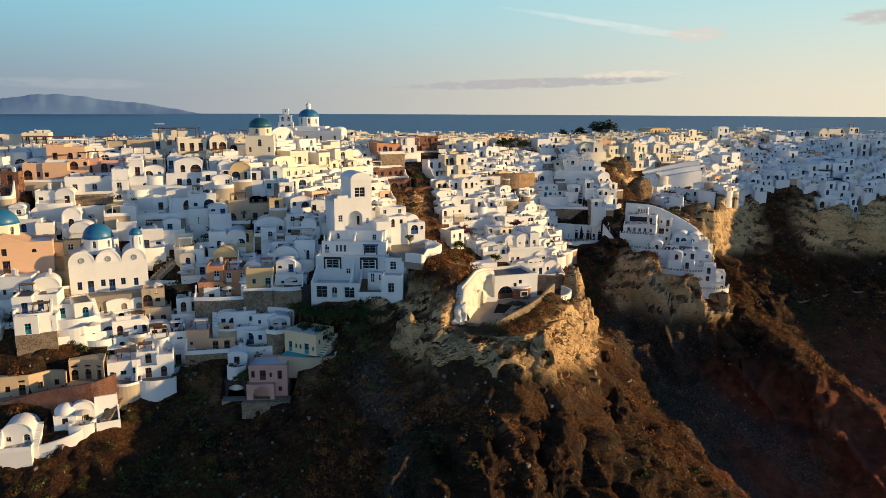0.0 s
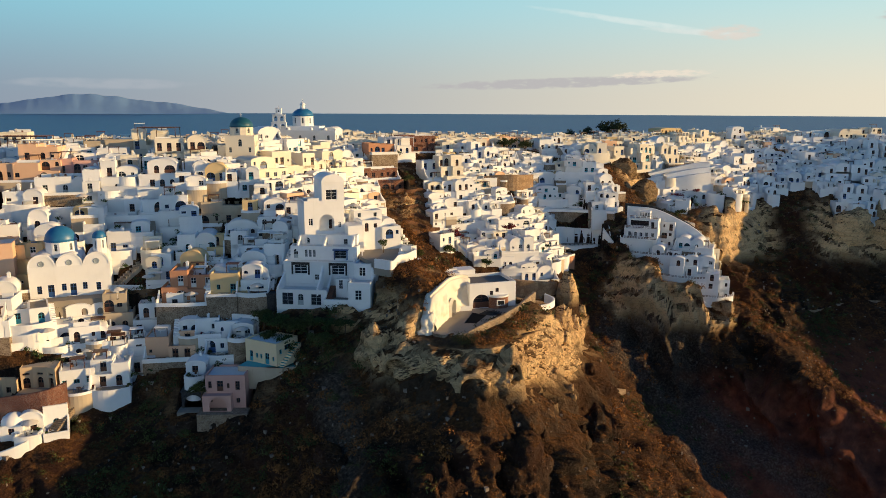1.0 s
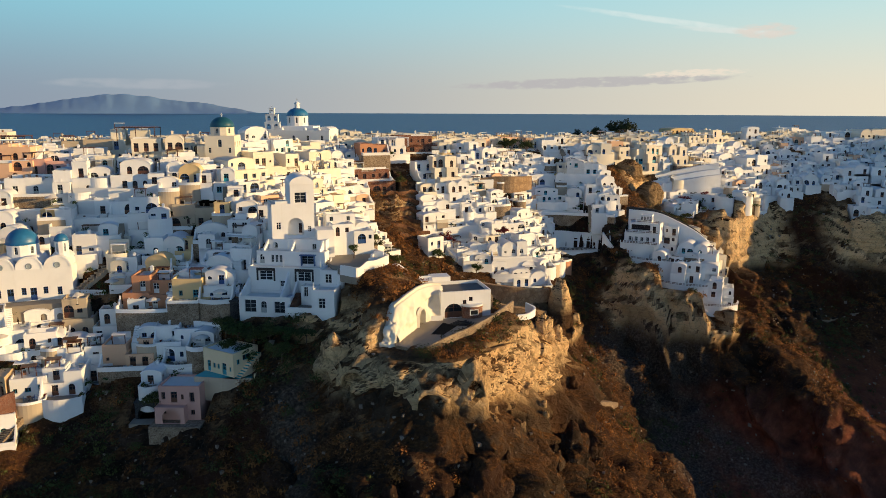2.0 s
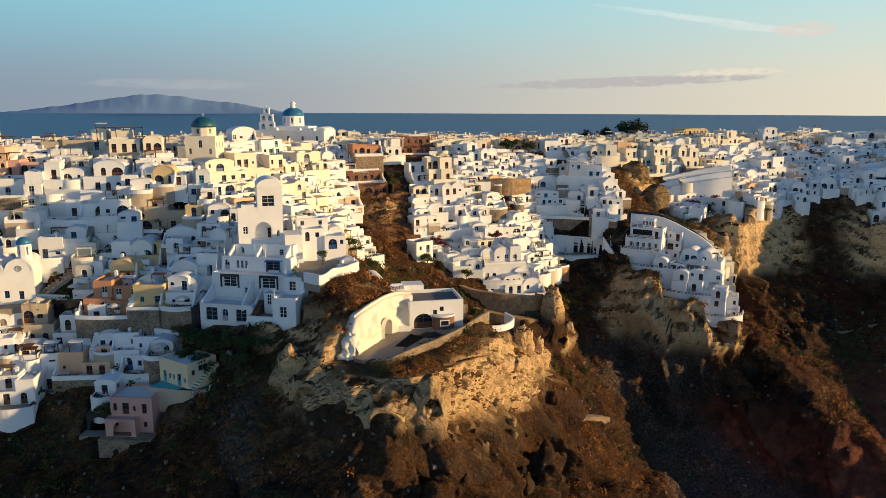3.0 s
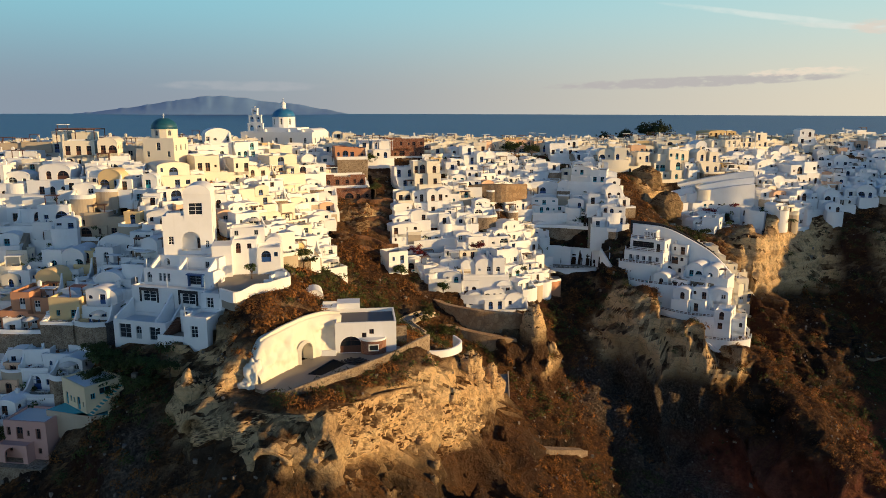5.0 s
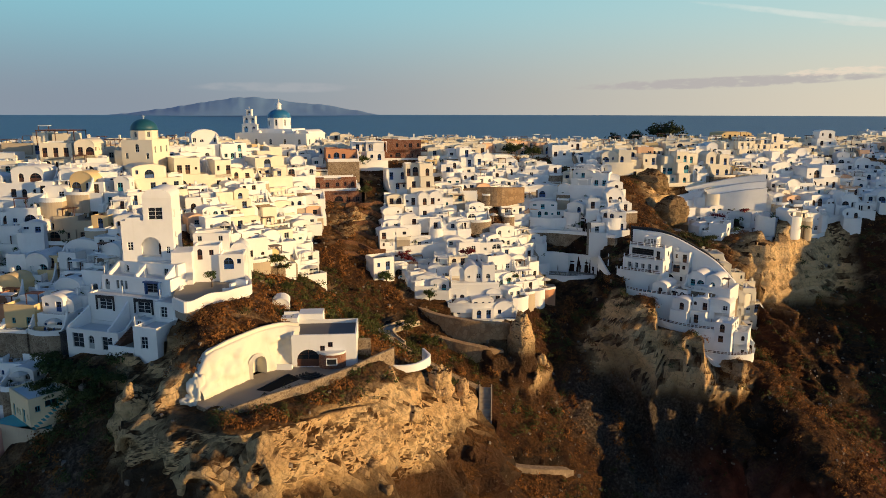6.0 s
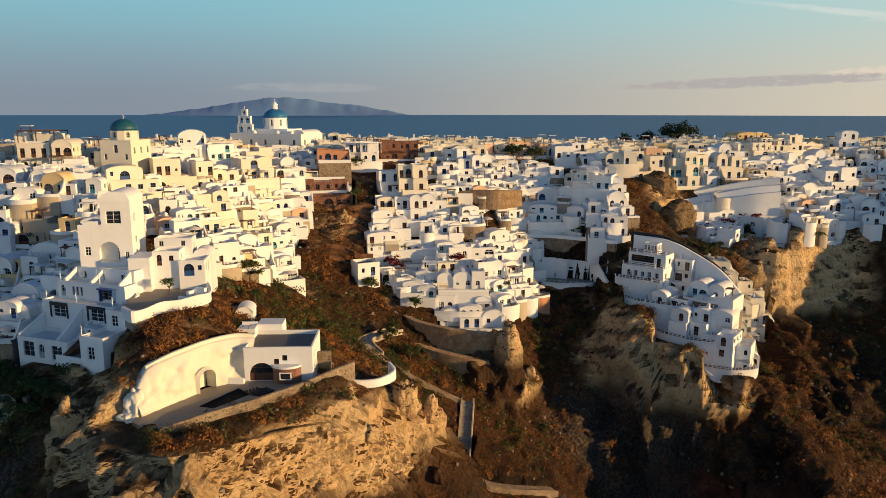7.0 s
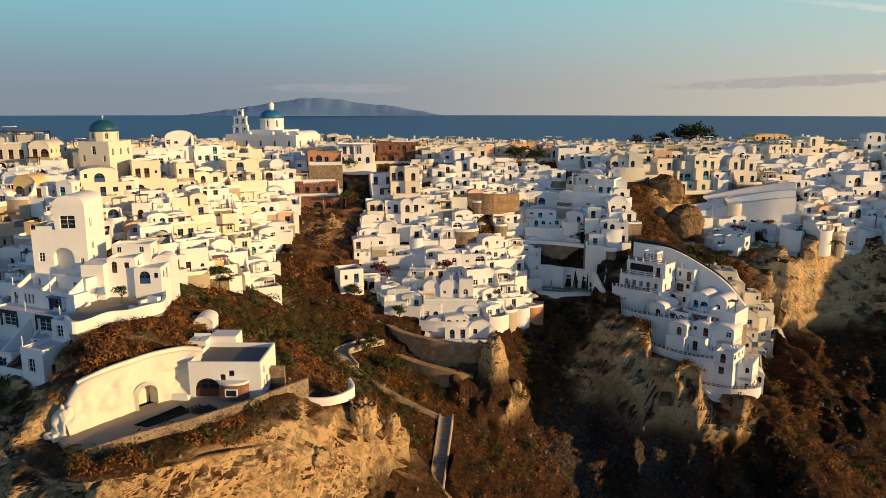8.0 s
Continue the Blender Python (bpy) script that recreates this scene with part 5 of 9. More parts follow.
# ---------------------------------------------------------------- the terrace villa on the spur
def villa():
    v = thing("villa", 11.8, 155.2, 78.0, 19, "whitewashed villa with paved roof terrace, arched porch and brick window bay", "villa")
    for u0, u1, v1 in ((-4.2, 4.6, 5.6), (4.6, 9.0, 7.4), (9.0, 13.5, 9.4), (13.5, 29.0, 12.4)):
        pad(7, 137, 53, u0, u1, -0.5, v1, 77.4)
    pad(11.8, 155.2, 19, -1, 10.6, -2, 9, 77.5)
    shell(v, 0, 0, 10.6, 9.0, -2.0, 5.5, [((0.8, 4.6, 0.05, 3.0, True), "door"), ((5.9, 6.7, 3.3, 4.2, False), "window"), ((4.6, 5.4, 2.7, 3.6, False), "window")], WHITE, wood=BROWN_WOOD, parapet=0.7,
          sides=[((1.6, 2.3, 3.2, 4.3, False), "window"), ((1.6, 2.3, 1.0, 2.2, False), "window"), ((3.0, 4.0, 0.1, 2.3, False), "door"), ((4.8, 5.5, 1.6, 2.8, False), "window")])
    r = Build()
    r.face([(0.3, 0.3, 4.83), (10.3, 0.3, 4.83), (10.3, 8.7, 4.83), (0.3, 8.7, 4.83)])
    child("roof_paving", r.mesh("roof_paving", [DARK_PAVING]), v, None, "dark grey paved roof terrace")
    b = Build()
    n = 14
    arc = [(6.6 + 2.2 * math.cos(a), -1.5 * math.sin(a)) for a in (math.pi * k / n for k in range(n + 1))]
    b.prism(arc, -0.5, 2.4)
    child("bay", b.mesh("bay", [RED_BRICK]), v, None, "rounded red brick bay")
    w = Build()
    w.box(5.7, -1.62, 0.7, 7.5, -1.40, 0.85)
    w.box(5.7, -1.62, 1.75, 7.5, -1.40, 1.9)
    w.box(5.7, -1.62, 0.85, 5.85, -1.40, 1.75)
    w.box(7.35, -1.62, 0.85, 7.5, -1.40, 1.75)
    child("bay_window", w.mesh("bay_window", [WHITE_WOOD]), v)
    g = Build()
    g.box(5.85, -1.56, 0.85, 7.35, -1.45, 1.75)
    child("bay_pane", g.mesh("bay_pane", [GLASS]), v)
    c = Build()
    c.prism([(q[0] * 1.0, q[1] * 1.06) for q in arc], 2.4, 2.75)
    child("bay_cap", c.mesh("bay_cap", [WHITE]), v)
    p = Build()
    p.box(-2.6, 7.2, 2.0, 0.2, 9.6, 6.3)
    p.box(-5.4, 8.8, 1.0, -2.2, 12.0, 5.9)
    p.box(0.2, 9.0, 1.0, 4.4, 12.5, 6.5)
    p.box(-2.4, 9.6, 5.9, 0.2, 9.8, 6.8)
    child("roof_block", p.mesh("roof_block", [WHITE]), v)
    d = Build()
    d.box(-1.9, 7.12, 3.9, -1.1, 7.2, 5.8)
    child("roof_door", d.mesh("roof_door", [BROWN_WOOD]), v)
    t = Build()
    t.box(10.6, -0.4, -2.5, 13.4, 5.2, -0.4)
    child("side_terrace", t.mesh("side_terrace", [PAVING]), v)
    s = Build()
    s.box(10.65, 5.2, -2.5, 12.8, 6.0, 2.8)
    child("rubble_end", s.mesh("rubble_end", [RUBBLE]), v, None, "rough rubble stone end wall")


villa()


def villa_terrace():
    t = thing("sun_terrace", 7.0, 137.0, 78.0, 0, "broad grey paved terrace on the rock spur with a dark plunge pool", "terrace", kind="structure")
    line = [(-2.8, 3.2), (-1.8, 0.8), (0.8, -0.4), (3.4, 0.2), (8.0, 6.2), (12.2, 12.4), (16.6, 20.6), (15.0, 22.5), (4.0, 18.6), (0.6, 14.0), (-1.6, 7.0)]
    b = Build()
    hole = [(3.8, 7.8), (6.2, 7.8), (8.5, 14.0), (5.4, 15.4)]
    b.prism(line, -2.0, 0.0, 0, False)
    edge = [Vector((*q, 0)) for q in line]
    flat = [Vector((*q, 0)) for q in line + hole]
    tris = geometry.tessellate_polygon([flat[:len(line)], flat[len(line):]])
    child("paving", mesh_of("paving", flat, [tuple(q) for q in tris], PAVING), t)
    child("edge", b.mesh("edge", [RUBBLE]), t)
    w = Build()
    for i in range(4):
        p, q = hole[i], hole[(i + 1) % 4]
        w.face([(*p, 0), (*q, 0), (*q, -1.2), (*p, -1.2)])
    w.face([(*q, -1.2) for q in hole])
    child("pool_basin", w.mesh("pool_basin", [DARK_STONE]), t, None, "dark stone pool basin")
    s = Build()
    s.face([(*q, -0.22) for q in hole])
    child("pool_water", s.mesh("pool_water", [POOL_DARK]), t)
    for k in range(4):
        a = Build()
        arc = [(9.2 + (1.0 + 0.5 * k) * math.cos(x), 16.0 + (1.0 + 0.5 * k) * math.sin(x)) for x in (math.pi * (1.15 + 0.85 * i / 10) for i in range(11))]
        back = [(9.2 + (0.7 + 0.5 * k) * math.cos(x), 16.0 + (0.7 + 0.5 * k) * math.sin(x)) for x in (math.pi * (2.0 - 0.85 * i / 10) for i in range(11))]
        a.prism(arc + back, 0.0, 0.55 - 0.14 * k)
        child("pool_step", a.mesh("pool_step", [DARK_STONE]), t)


POOL_DARK = plain("still_dark_water", (0.012, 0.014, 0.016), 0.8, 0.0, 0.1, 0.5)
POOL_DARK.node_tree.nodes["Principled BSDF"].inputs["Specular IOR Level"].default_value = 0.04
villa_terrace()


ROCK_PLASTER = plaster("plastered_rock", (0.72, 0.68, 0.58), (0.42, 0.33, 0.22), 0.6)


def carved_wall():
    """The tall plastered wall behind the villa's terrace, hollowed by an arched niche."""
    base = smooth_line([(5.2, 139.6), (6.3, 142.4), (7.2, 145.6), (7.9, 149.0), (8.9, 152.2), (10.5, 154.4), (12.4, 155.4)], 8)
    crest = smooth_line([(3.8, 139.8, 80.4), (4.4, 142.2, 83.6), (5.8, 145.4, 84.4), (6.8, 149.0, 84.6), (7.8, 153.0, 84.6), (9.6, 156.8, 84.4), (11.8, 158.6, 84.0)], 8)
    rows, v, f = 30, [], []
    n = len(base)
    alcove = pose(8.38, 150.3, 77.9, 0, 0, 74)
    for r in range(rows):
        s = r / (rows - 1)
        for (bx, by), (cx, cy, cz) in zip(base, crest):
            lean = s ** 1.3
            x, y, z = bx + (cx - bx) * lean, by + (cy - by) * lean, 77.6 + (cz - 77.6) * s
            k = (noise.noise(Vector((x, y, z)) * 0.33) * 1.5 + noise.noise(Vector((x, y, z)) * 0.9) * 0.6 + noise.noise(Vector((x, y, z)) * 2.2) * 0.2) * math.sin(math.pi * min(1, s * 0.97 + 0.03)) ** 0.7
            k *= min(1.0, max(0.12, (math.hypot(x - 9.1, y - 150.6) - 1.6) / 2.0))
            v.append((x - k * 0.8, y + k * 0.5, z))
    for (cx, cy, cz) in crest:
        v.append((cx - 1.4, cy + 1.2, cz + 0.1))
    for (cx, cy, cz) in crest:
        v.append((cx - 1.4, cy + 1.2, cz - 3.0))
    for r in range(rows + 1):
        for k in range(n - 1):
            face = (r * n + k, r * n + k + 1, (r + 1) * n + k + 1, (r + 1) * n + k)
            c = alcove.inverted() @ (sum((Vector(v[i]) for i in face), Vector()) / 4)
            if abs(c.x) > 1.55 or abs(c.y) > 2.5 or c.z > 2.0 + 1.45 * math.sqrt(max(0.0, 1 - (c.x / 1.6) ** 2)):
                f.append(face)
    w = tagged(new("carved_wall", mesh_of("carved_wall", v, f, ROCK_PLASTER, smooth=True)), "tall irregular cream-plastered rock wall behind the villa terrace", "wall", kind="structure")
    nb = Build()
    pts = [(1.5 * math.cos(math.pi * k / 10), 2.0 + 1.4 * math.sin(math.pi * k / 10)) for k in range(11)]
    shape = [(1.5, 0)] + pts + [(-1.5, 0)]
    rim = [(q[0] * 1.28, q[1] * 1.10) for q in shape]
    m = len(shape)
    for i in range(m - 1):
        a, c, ra, rc = shape[i], shape[i + 1], rim[i], rim[i + 1]
        nb.face([(a[0], -0.3, a[1]), (c[0], -0.3, c[1]), (c[0], 1.9, c[1]), (a[0], 1.9, a[1])])
        nb.face([(ra[0], 0.3, ra[1]), (rc[0], 0.3, rc[1]), (c[0], -0.3, c[1]), (a[0], -0.3, a[1])])
    nb.face([(q[0], 1.9, q[1]) for q in shape])
    child("niche", nb.mesh("niche", [ROCK_PLASTER]), w, alcove, "arched plaster niche")
    bench = Build()
    bench.box(0, -0.9, 0, 4.2, 0, 0.6)
    bench.box(0, -0.9, 0.6, 4.2, -0.7, 1.0)
    child("bench", bench.mesh("bench", [WHITE]), w, pose(8.0, 153.8, 78.0, 0, 0, 15))


carved_wall()


def plaster_lump(x, y, z, sx, sy, sz, seed):
    """Ragged end of the plastered rock."""
    bm = bmesh.new()
    bmesh.ops.create_icosphere(bm, subdivisions=4, radius=1.0)
    for q in bm.verts:
        n = noise.noise(q.co * 1.6 + Vector((seed, 0, 0))) * 0.45 + noise.noise(q.co * 4.0 + Vector((0, seed, 0))) * 0.2
        q.co = Vector((q.co.x * sx, q.co.y * sy, q.co.z * sz)) * (1 + n) + Vector((x, y, z))
    for face in bm.faces:
        face.smooth = True
    me = bpy.data.meshes.new("plastered_rock")
    bm.to_mesh(me)
    bm.free()
    me.materials.append(ROCK_PLASTER)
    tagged(new("plastered_rock", me), "ragged whitewashed rock at the end of the wall", "rock", kind="structure")


for k, q in enumerate(((4.0, 140.4, 78.8, 1.5, 1.4, 2.6), (3.2, 139.4, 77.0, 1.6, 1.2, 1.5))):
    plaster_lump(*q, k * 7.3)
wall_run("coping_wall", [(x - 0.5, y + 0.4, z - 1.2, z + 0.55) for x, y, z in smooth_line([(4.4, 142.2, 83.6), (5.8, 145.4, 84.4), (6.8, 149.0, 84.6), (7.8, 153.0, 84.6), (9.6, 156.8, 84.4), (11.8, 158.6, 84.0)], 6)], 0.5, CREAM, "straight cream coping wall along the plastered rock", "wall")
wall_run("rubble_parapet", smooth_line([(10.6, 136.6, 75.0, 78.3), (14.4, 141.6, 74.6, 78.9), (18.2, 147.0, 74.5, 79.1), (21.8, 153.6, 74.5, 79.3), (24.4, 159.4, 74.5, 79.6), (26.4, 164.0, 74.5, 79.8)], 5), 0.55, RUBBLE,
         "rough rubble stone parapet along the villa terrace edge", "wall")
wall_run("white_parapet", smooth_line([(25.0, 163.6, 75.0, 76.9), (27.4, 164.2, 75.2, 76.6), (30.0, 166.0, 75.2, 76.6), (31.4, 169.2, 75.2, 77.0), (29.6, 171.6, 75.2, 77.4)], 6), 0.5, WHITE,
         "thick rounded white parapet around a small rock terrace", "wall")
pad(28.2, 168, 0, -2.8, 2.8, -3.2, 3.0, 75.2)


# ---------------------------------------------------------------- retaining walls, big white slopes, stairs
wall_run("stone_retaining_wall", smooth_line([(7, 258, 90.0, 93.8), (11, 261, 90.0, 95.2), (17, 262.5, 90.5, 96.6), (23, 262.5, 91.5, 97.2), (28, 263, 91.5, 97.2), (34, 267, 92.5, 97.0)], 4), 1.4, TAN_MASONRY,
         "tall weathered rubble retaining wall below white houses", "wall")
wall_run("curved_retaining_wall", smooth_line([(30, 258, 75.0, 82.0), (35, 262, 77.0, 84.0), (42, 264, 78.0, 84.2), (50, 263, 78.0, 84.2), (57, 260, 78.0, 84.4), (62, 256, 78.0, 84.8)], 5), 1.0, RUBBLE,
         "curved grey stone retaining wall above a courtyard", "wall")
wall_run("white_parapet", smooth_line([(30, 257.6, 81.8, 82.8), (35, 261.6, 83.8, 84.8), (42, 263.6, 84.0, 85.0), (50, 262.6, 84.0, 85.0), (57, 259.6, 84.2, 85.2), (62, 255.6, 84.6, 85.6)], 5), 1.3, WHITE,
         "white coping along a curved retaining wall", "wall")
for step, (back, lower, tall) in enumerate(((3.4, 0.0, 3.0), (1.7, 1.9, 3.4), (0.0, 3.9, 4.0))):
    wall_run("white_bank", smooth_line([(77, 291 + back, 84.0, 94.4 - lower), (84, 293 + back + 0.5 * step, 84.0, 95.6 - lower), (92, 294.5 + back, 85.0, 97.4 - lower), (100, 295.5 + back - 0.4 * step, 86.0, 99.0 - lower), (107, 296 + back, 87.0, 99.8 - lower)], 6), 2.0, WHITE,
             "stepped whitewashed bank below the ridge houses", "wall")
wall_run("white_stair_wall", smooth_line([(57.6, 252, 76.0, 80.2), (61.3, 248.5, 71.0, 75.2), (64.8, 243, 67.0, 72.4), (69.5, 239.6, 64.0, 69.6), (73.9, 235.4, 61.0, 67.6), (78, 232, 58.0, 65.4), (82.7, 229.2, 56.0, 63.0),
                                          (87.5, 227.6, 54.0, 59.8), (92, 227.6, 53.0, 57.8), (96.4, 230.4, 53.0, 57.6)], 6), 0.6, WHITE, "long curving white wall around the stepped hotel", "wall")
wall_run("dark_coping", smooth_line([(66, 258, 84.0, 88.0), (75, 255, 84.0, 87.4), (83, 252.5, 79.0, 84.0), (88, 250, 76.0, 81.0), (92, 247, 73.0, 77.0)], 6), 0.7, DARK_STONE,
         "dark stone coping along a stepped hotel wall", "wall")
wall_run("white_parapet", smooth_line([(66.6, 257, 80.0, 87.2), (75.6, 254, 80.0, 86.6), (83.6, 251.5, 76.0, 83.2), (88.6, 249, 73.0, 80.2), (92.6, 246, 70.0, 76.2)], 6), 0.7, WHITE,
         "sweeping white parapet of the stepped hotel", "wall")
PATHS = []
for k in range(15):
    PATHS.append((37.8 - 2.4 * k / 14, 189.5 + 13.0 * k / 14, 1.9, 48.3 + 9.8 * k / 14))
stairway((37.8, 189.5, 48.6), (35.4, 202.5, 58.4), 2.4, STONE, "long straight stone stairway down the gully", True, STONE)
def ground_steps(line, width, mat, label):
    """Broad worn steps laid on the slope along a line, each a slab of its own."""
    pts = smooth_line(line, 7)
    st = thing("stone_steps", pts[0][0], pts[0][1], ground(*pts[0]), 0, label, "stairs", kind="structure")
    slab = Build()
    slab.box(-width / 2, -0.2, -0.9, width / 2, 0.75, 0.0)
    me = slab.mesh("step", [mat])
    kerb = Build()
    kerb.box(-width / 2 - 0.3, -0.3, -0.9, -width / 2, 1.0, 0.35)
    kerb.box(width / 2, -0.3, -0.9, width / 2 + 0.3, 1.0, 0.35)
    km = kerb.mesh("kerb", [STONE])
    for p, q in zip(pts[:-1], pts[1:]):
        gap = math.hypot(q[0] - p[0], q[1] - p[1])
        n = max(1, round(gap / 0.6))
        for k in range(n):
            x, y = p[0] + (q[0] - p[0]) * k / n, p[1] + (q[1] - p[1]) * k / n
            m = pose(x - pts[0][0], y - pts[0][1], ground(x, y) - ground(*pts[0]) + 0.3, 0, 0, math.degrees(math.atan2(q[1] - p[1], q[0] - p[0])) - 90)
            PATHS.append((x, y, width * 0.55, ground(x, y) + 0.1))
            child("step", me, st, m)
            if k % 2 == 0:
                child("kerb", km, st, m)


ground_steps([(16.5, 197.6), (12.6, 201.0), (11.0, 206.0), (12.6, 211.0), (15.0, 214.6)], 2.8, STONE, "broad worn stone steps climbing between shrubs")
stairway((61.6, 252.0, 76.6), (61.6, 262.0, 85.6), 2.6, PAVING, "grey stone stairway beside white hotel walls", True, WHITE)
def footpath(line, width, mat, label):
    """A beaten path that follows the slope, cut level across."""
    pts = smooth_line(line, 8)
    v, f = [], []
    for i, (x, y) in enumerate(pts):
        a, c = pts[max(0, i - 1)], pts[min(len(pts) - 1, i + 1)]
        dx, dy = c[0] - a[0], c[1] - a[1]
        s = math.hypot(dx, dy)
        nx, ny = -dy / s * width / 2, dx / s * width / 2
        z = ground(x, y) + 0.25
        PATHS.append((x, y, width * 0.7, z - 0.12))
        v += [(x - nx, y - ny, z - 2.0), (x - nx, y - ny, z + 0.35), (x - nx * 0.8, y - ny * 0.8, z + 0.35), (x - nx * 0.8, y - ny * 0.8, z), (x + nx, y + ny, z), (x + nx, y + ny, z - 2.0)]
    for i in range(len(pts) - 1):
        for k in range(5):
            f.append((i * 6 + k, (i + 1) * 6 + k, (i + 1) * 6 + k + 1, i * 6 + k + 1))
    return tagged(new("footpath", mesh_of("footpath", v, f, mat)), label, "path", kind="structure")


footpath([(35.4, 203.0), (31.0, 201.0), (26.0, 198.6), (21.0, 197.0), (15.0, 198.0)], 1.3, PATH_STONE, "pale stone-edged footpath climbing the gully side")
footpath([(37.6, 189.0), (43.0, 190.0), (50.0, 194.0), (55.0, 199.0)], 2.6, PATH_STONE, "pale stone-edged footpath on the lower slope")
footpath([(104, 246.0), (114, 251.0), (122, 254.0), (134, 259.0), (150, 262.0), (172, 262.0)], 0.6, PATH_STONE, "pale footpath contouring below the far cliff")
# masonry under the middle spur
wall_run("rubble_terrace_wall", smooth_line([(14, 220.5, 62.0, 71.4), (19, 217.9, 60.0, 70.4), (26, 216.8, 58.0, 69.8), (33, 217.4, 57.0, 69.2), (38, 219.5, 57.0, 68.6)], 5), 1.6, TAN_MASONRY,
         "layered tan masonry terrace wall under white houses", "wall")
wall_run("rubble_terrace_wall", smooth_line([(13, 217.0, 58.0, 67.0), (19, 214.6, 57.0, 66.2), (26, 213.6, 54.0, 65.0), (33, 214.0, 53.0, 64.0), (37, 215.4, 53.0, 63.2)], 5), 2.0, TAN_MASONRY,
         "low brown rubble terrace wall in the gully", "wall")
# level ground under the decks
pad(48, 255, 0, -9.5, 9.5, -4, 4, 72.8)
pad(42.5, 243.5, 0, -5, 5, -4.5, 4, 71.8)
pad(79, 241, 0, -14, 13, -4, 8, 72.0)
pad(83, 234, 0, -10, 10, -5, 6, 66.0)
pad(91, 231, 0, -8, 7, -4, 6, 61.0)
def yellow_house():
    t = thing("house", -32.9, 142.4, 70.3, -26, "pale yellow rendered house with turquoise doors beside a turquoise terrace", "house", HOUSE_GROUP)
    pad(-32.9, 142.4, -26, -1, 9.5, -3.5, 6, 69.6)
    shell(t, 0, 0, 8.0, 6.4, -3.0, 4.6, [((1.0, 1.9, 0.1, 2.3, False), "door"), ((2.6, 3.2, 1.0, 2.0, False), "window"), ((5.0, 6.1, 0.1, 2.4, False), "door"), ((3.7, 4.3, 1.0, 2.0, False), "window"), ((6.9, 7.4, 1.0, 1.9, False), "window")], OCHRE_PALE,
          wood=TURQ_WOOD, parapet=0.3, sides=[((0.9, 1.7, 2.2, 3.2, False), "window"), ((2.4, 4.4, 2.6, 3.7, False), "window")])
    st = Build()
    for k in range(10):
        st.box(8.0, 0.4 + 0.55 * k, -3.0, 9.3, 0.95 + 0.55 * k, 0.2 + 0.36 * k, 0, False)
    child("outside_stair", st.mesh("outside_stair", [OCHRE_PALE]), t)
    tr = Build()
    tr.face([(8.06, 0.4, 0.24), (9.24, 0.4, 0.24), (9.24, 0.9, 0.24), (8.06, 0.9, 0.24)])
    for k in range(1, 10):
        tr.face([(8.06, 0.4 + 0.55 * k, 0.21 + 0.36 * k), (9.24, 0.4 + 0.55 * k, 0.21 + 0.36 * k), (9.24, 0.9 + 0.55 * k, 0.21 + 0.36 * k), (8.06, 0.9 + 0.55 * k, 0.21 + 0.36 * k)])
    child("tread", tr.mesh("tread", [TURQ_FLOOR]), t, None, "turquoise painted stair treads")
    for k, (q, top, m) in enumerate(((-0.02, 0.0, STONE), (0.0, 0.02, TURQ_FLOOR))):
        b = Build()
        ring = [(1.0, -3.4 + 0.1 * k), (6.2 - 0.1 * k, -1.4 + 0.1 * k), (11.4 - 0.1 * k, 2.0 + 0.1 * k), (11.2 - 0.1 * k, 5.0), (9.3, 5.0), (9.3, -0.004), (0.4, -0.004)]
        if k == 0:
            b.prism(ring, -4.6, top)
            child("terrace", b.mesh("terrace", [m]), t)
        else:
            b.face([(*c, top) for c in ring])
            child("terrace_floor", b.mesh("terrace_floor", [m]), t, None, "turquoise painted terrace floor")
    w = Build()
    w.box(11.1, 2.0, 0.0, 11.4, 5.0, 0.8)
    child("terrace_wall", w.mesh("terrace_wall", [OCHRE_PALE]), t)


OCHRE_PALE = plaster("pale_yellow_render", (0.70, 0.58, 0.38))
TURQ_FLOOR = plaster("turquoise_floor_paint", (0.08, 0.40, 0.44), (0.2, 0.35, 0.36), 0.5)
yellow_house()


def pink_house():
    t = thing("house", -38.8, 135.4, 63.0, 4, "dusty pink two-storey house with arched porch and dark windows", "house", HOUSE_GROUP)
    pad(-38.8, 135.4, 4, -1, 9, -3, 8, 62.4)
    shell(t, 0, 0, 7.6, 6.0, -2.0, 6.6, [((0.5, 1.2, 4.0, 5.4, False), "window"), ((2.2, 3.4, 3.4, 5.5, False), "door"), ((4.1, 4.6, 4.0, 5.0, False), "window"), ((5.7, 6.6, 3.6, 5.4, False), "window"),
                                         ((0.6, 1.2, 1.2, 2.0, False), "window"), ((5.8, 6.5, 1.0, 2.0, False), "window")], PINK, wood=BROWN_WOOD, parapet=0.35)
    b = Build()
    wall_face(b, (-0.2, -1.8), (1, 0), 5.4, -2.0, 3.2, [(1.3, 4.6, 0.05, 2.8, True)])
    for x in (-0.2, 5.2):
        b.face([(x, -1.8, -2.0), (x, 0, -2.0), (x, 0, 3.2), (x, -1.8, 3.2)])
    b.face([(-0.2, -1.8, 3.0), (5.2, -1.8, 3.0), (5.2, 0, 3.0), (-0.2, 0, 3.0)])
    child("porch", b.mesh("porch", [PINK]), t, None, "pink arched porch with balcony above")
    fl = Build()
    fl.box(-1.0, -3.2, -3.4, 8.4, 0.0, 0.0)
    child("terrace", fl.mesh("terrace", [RUBBLE]), t)


pink_house()


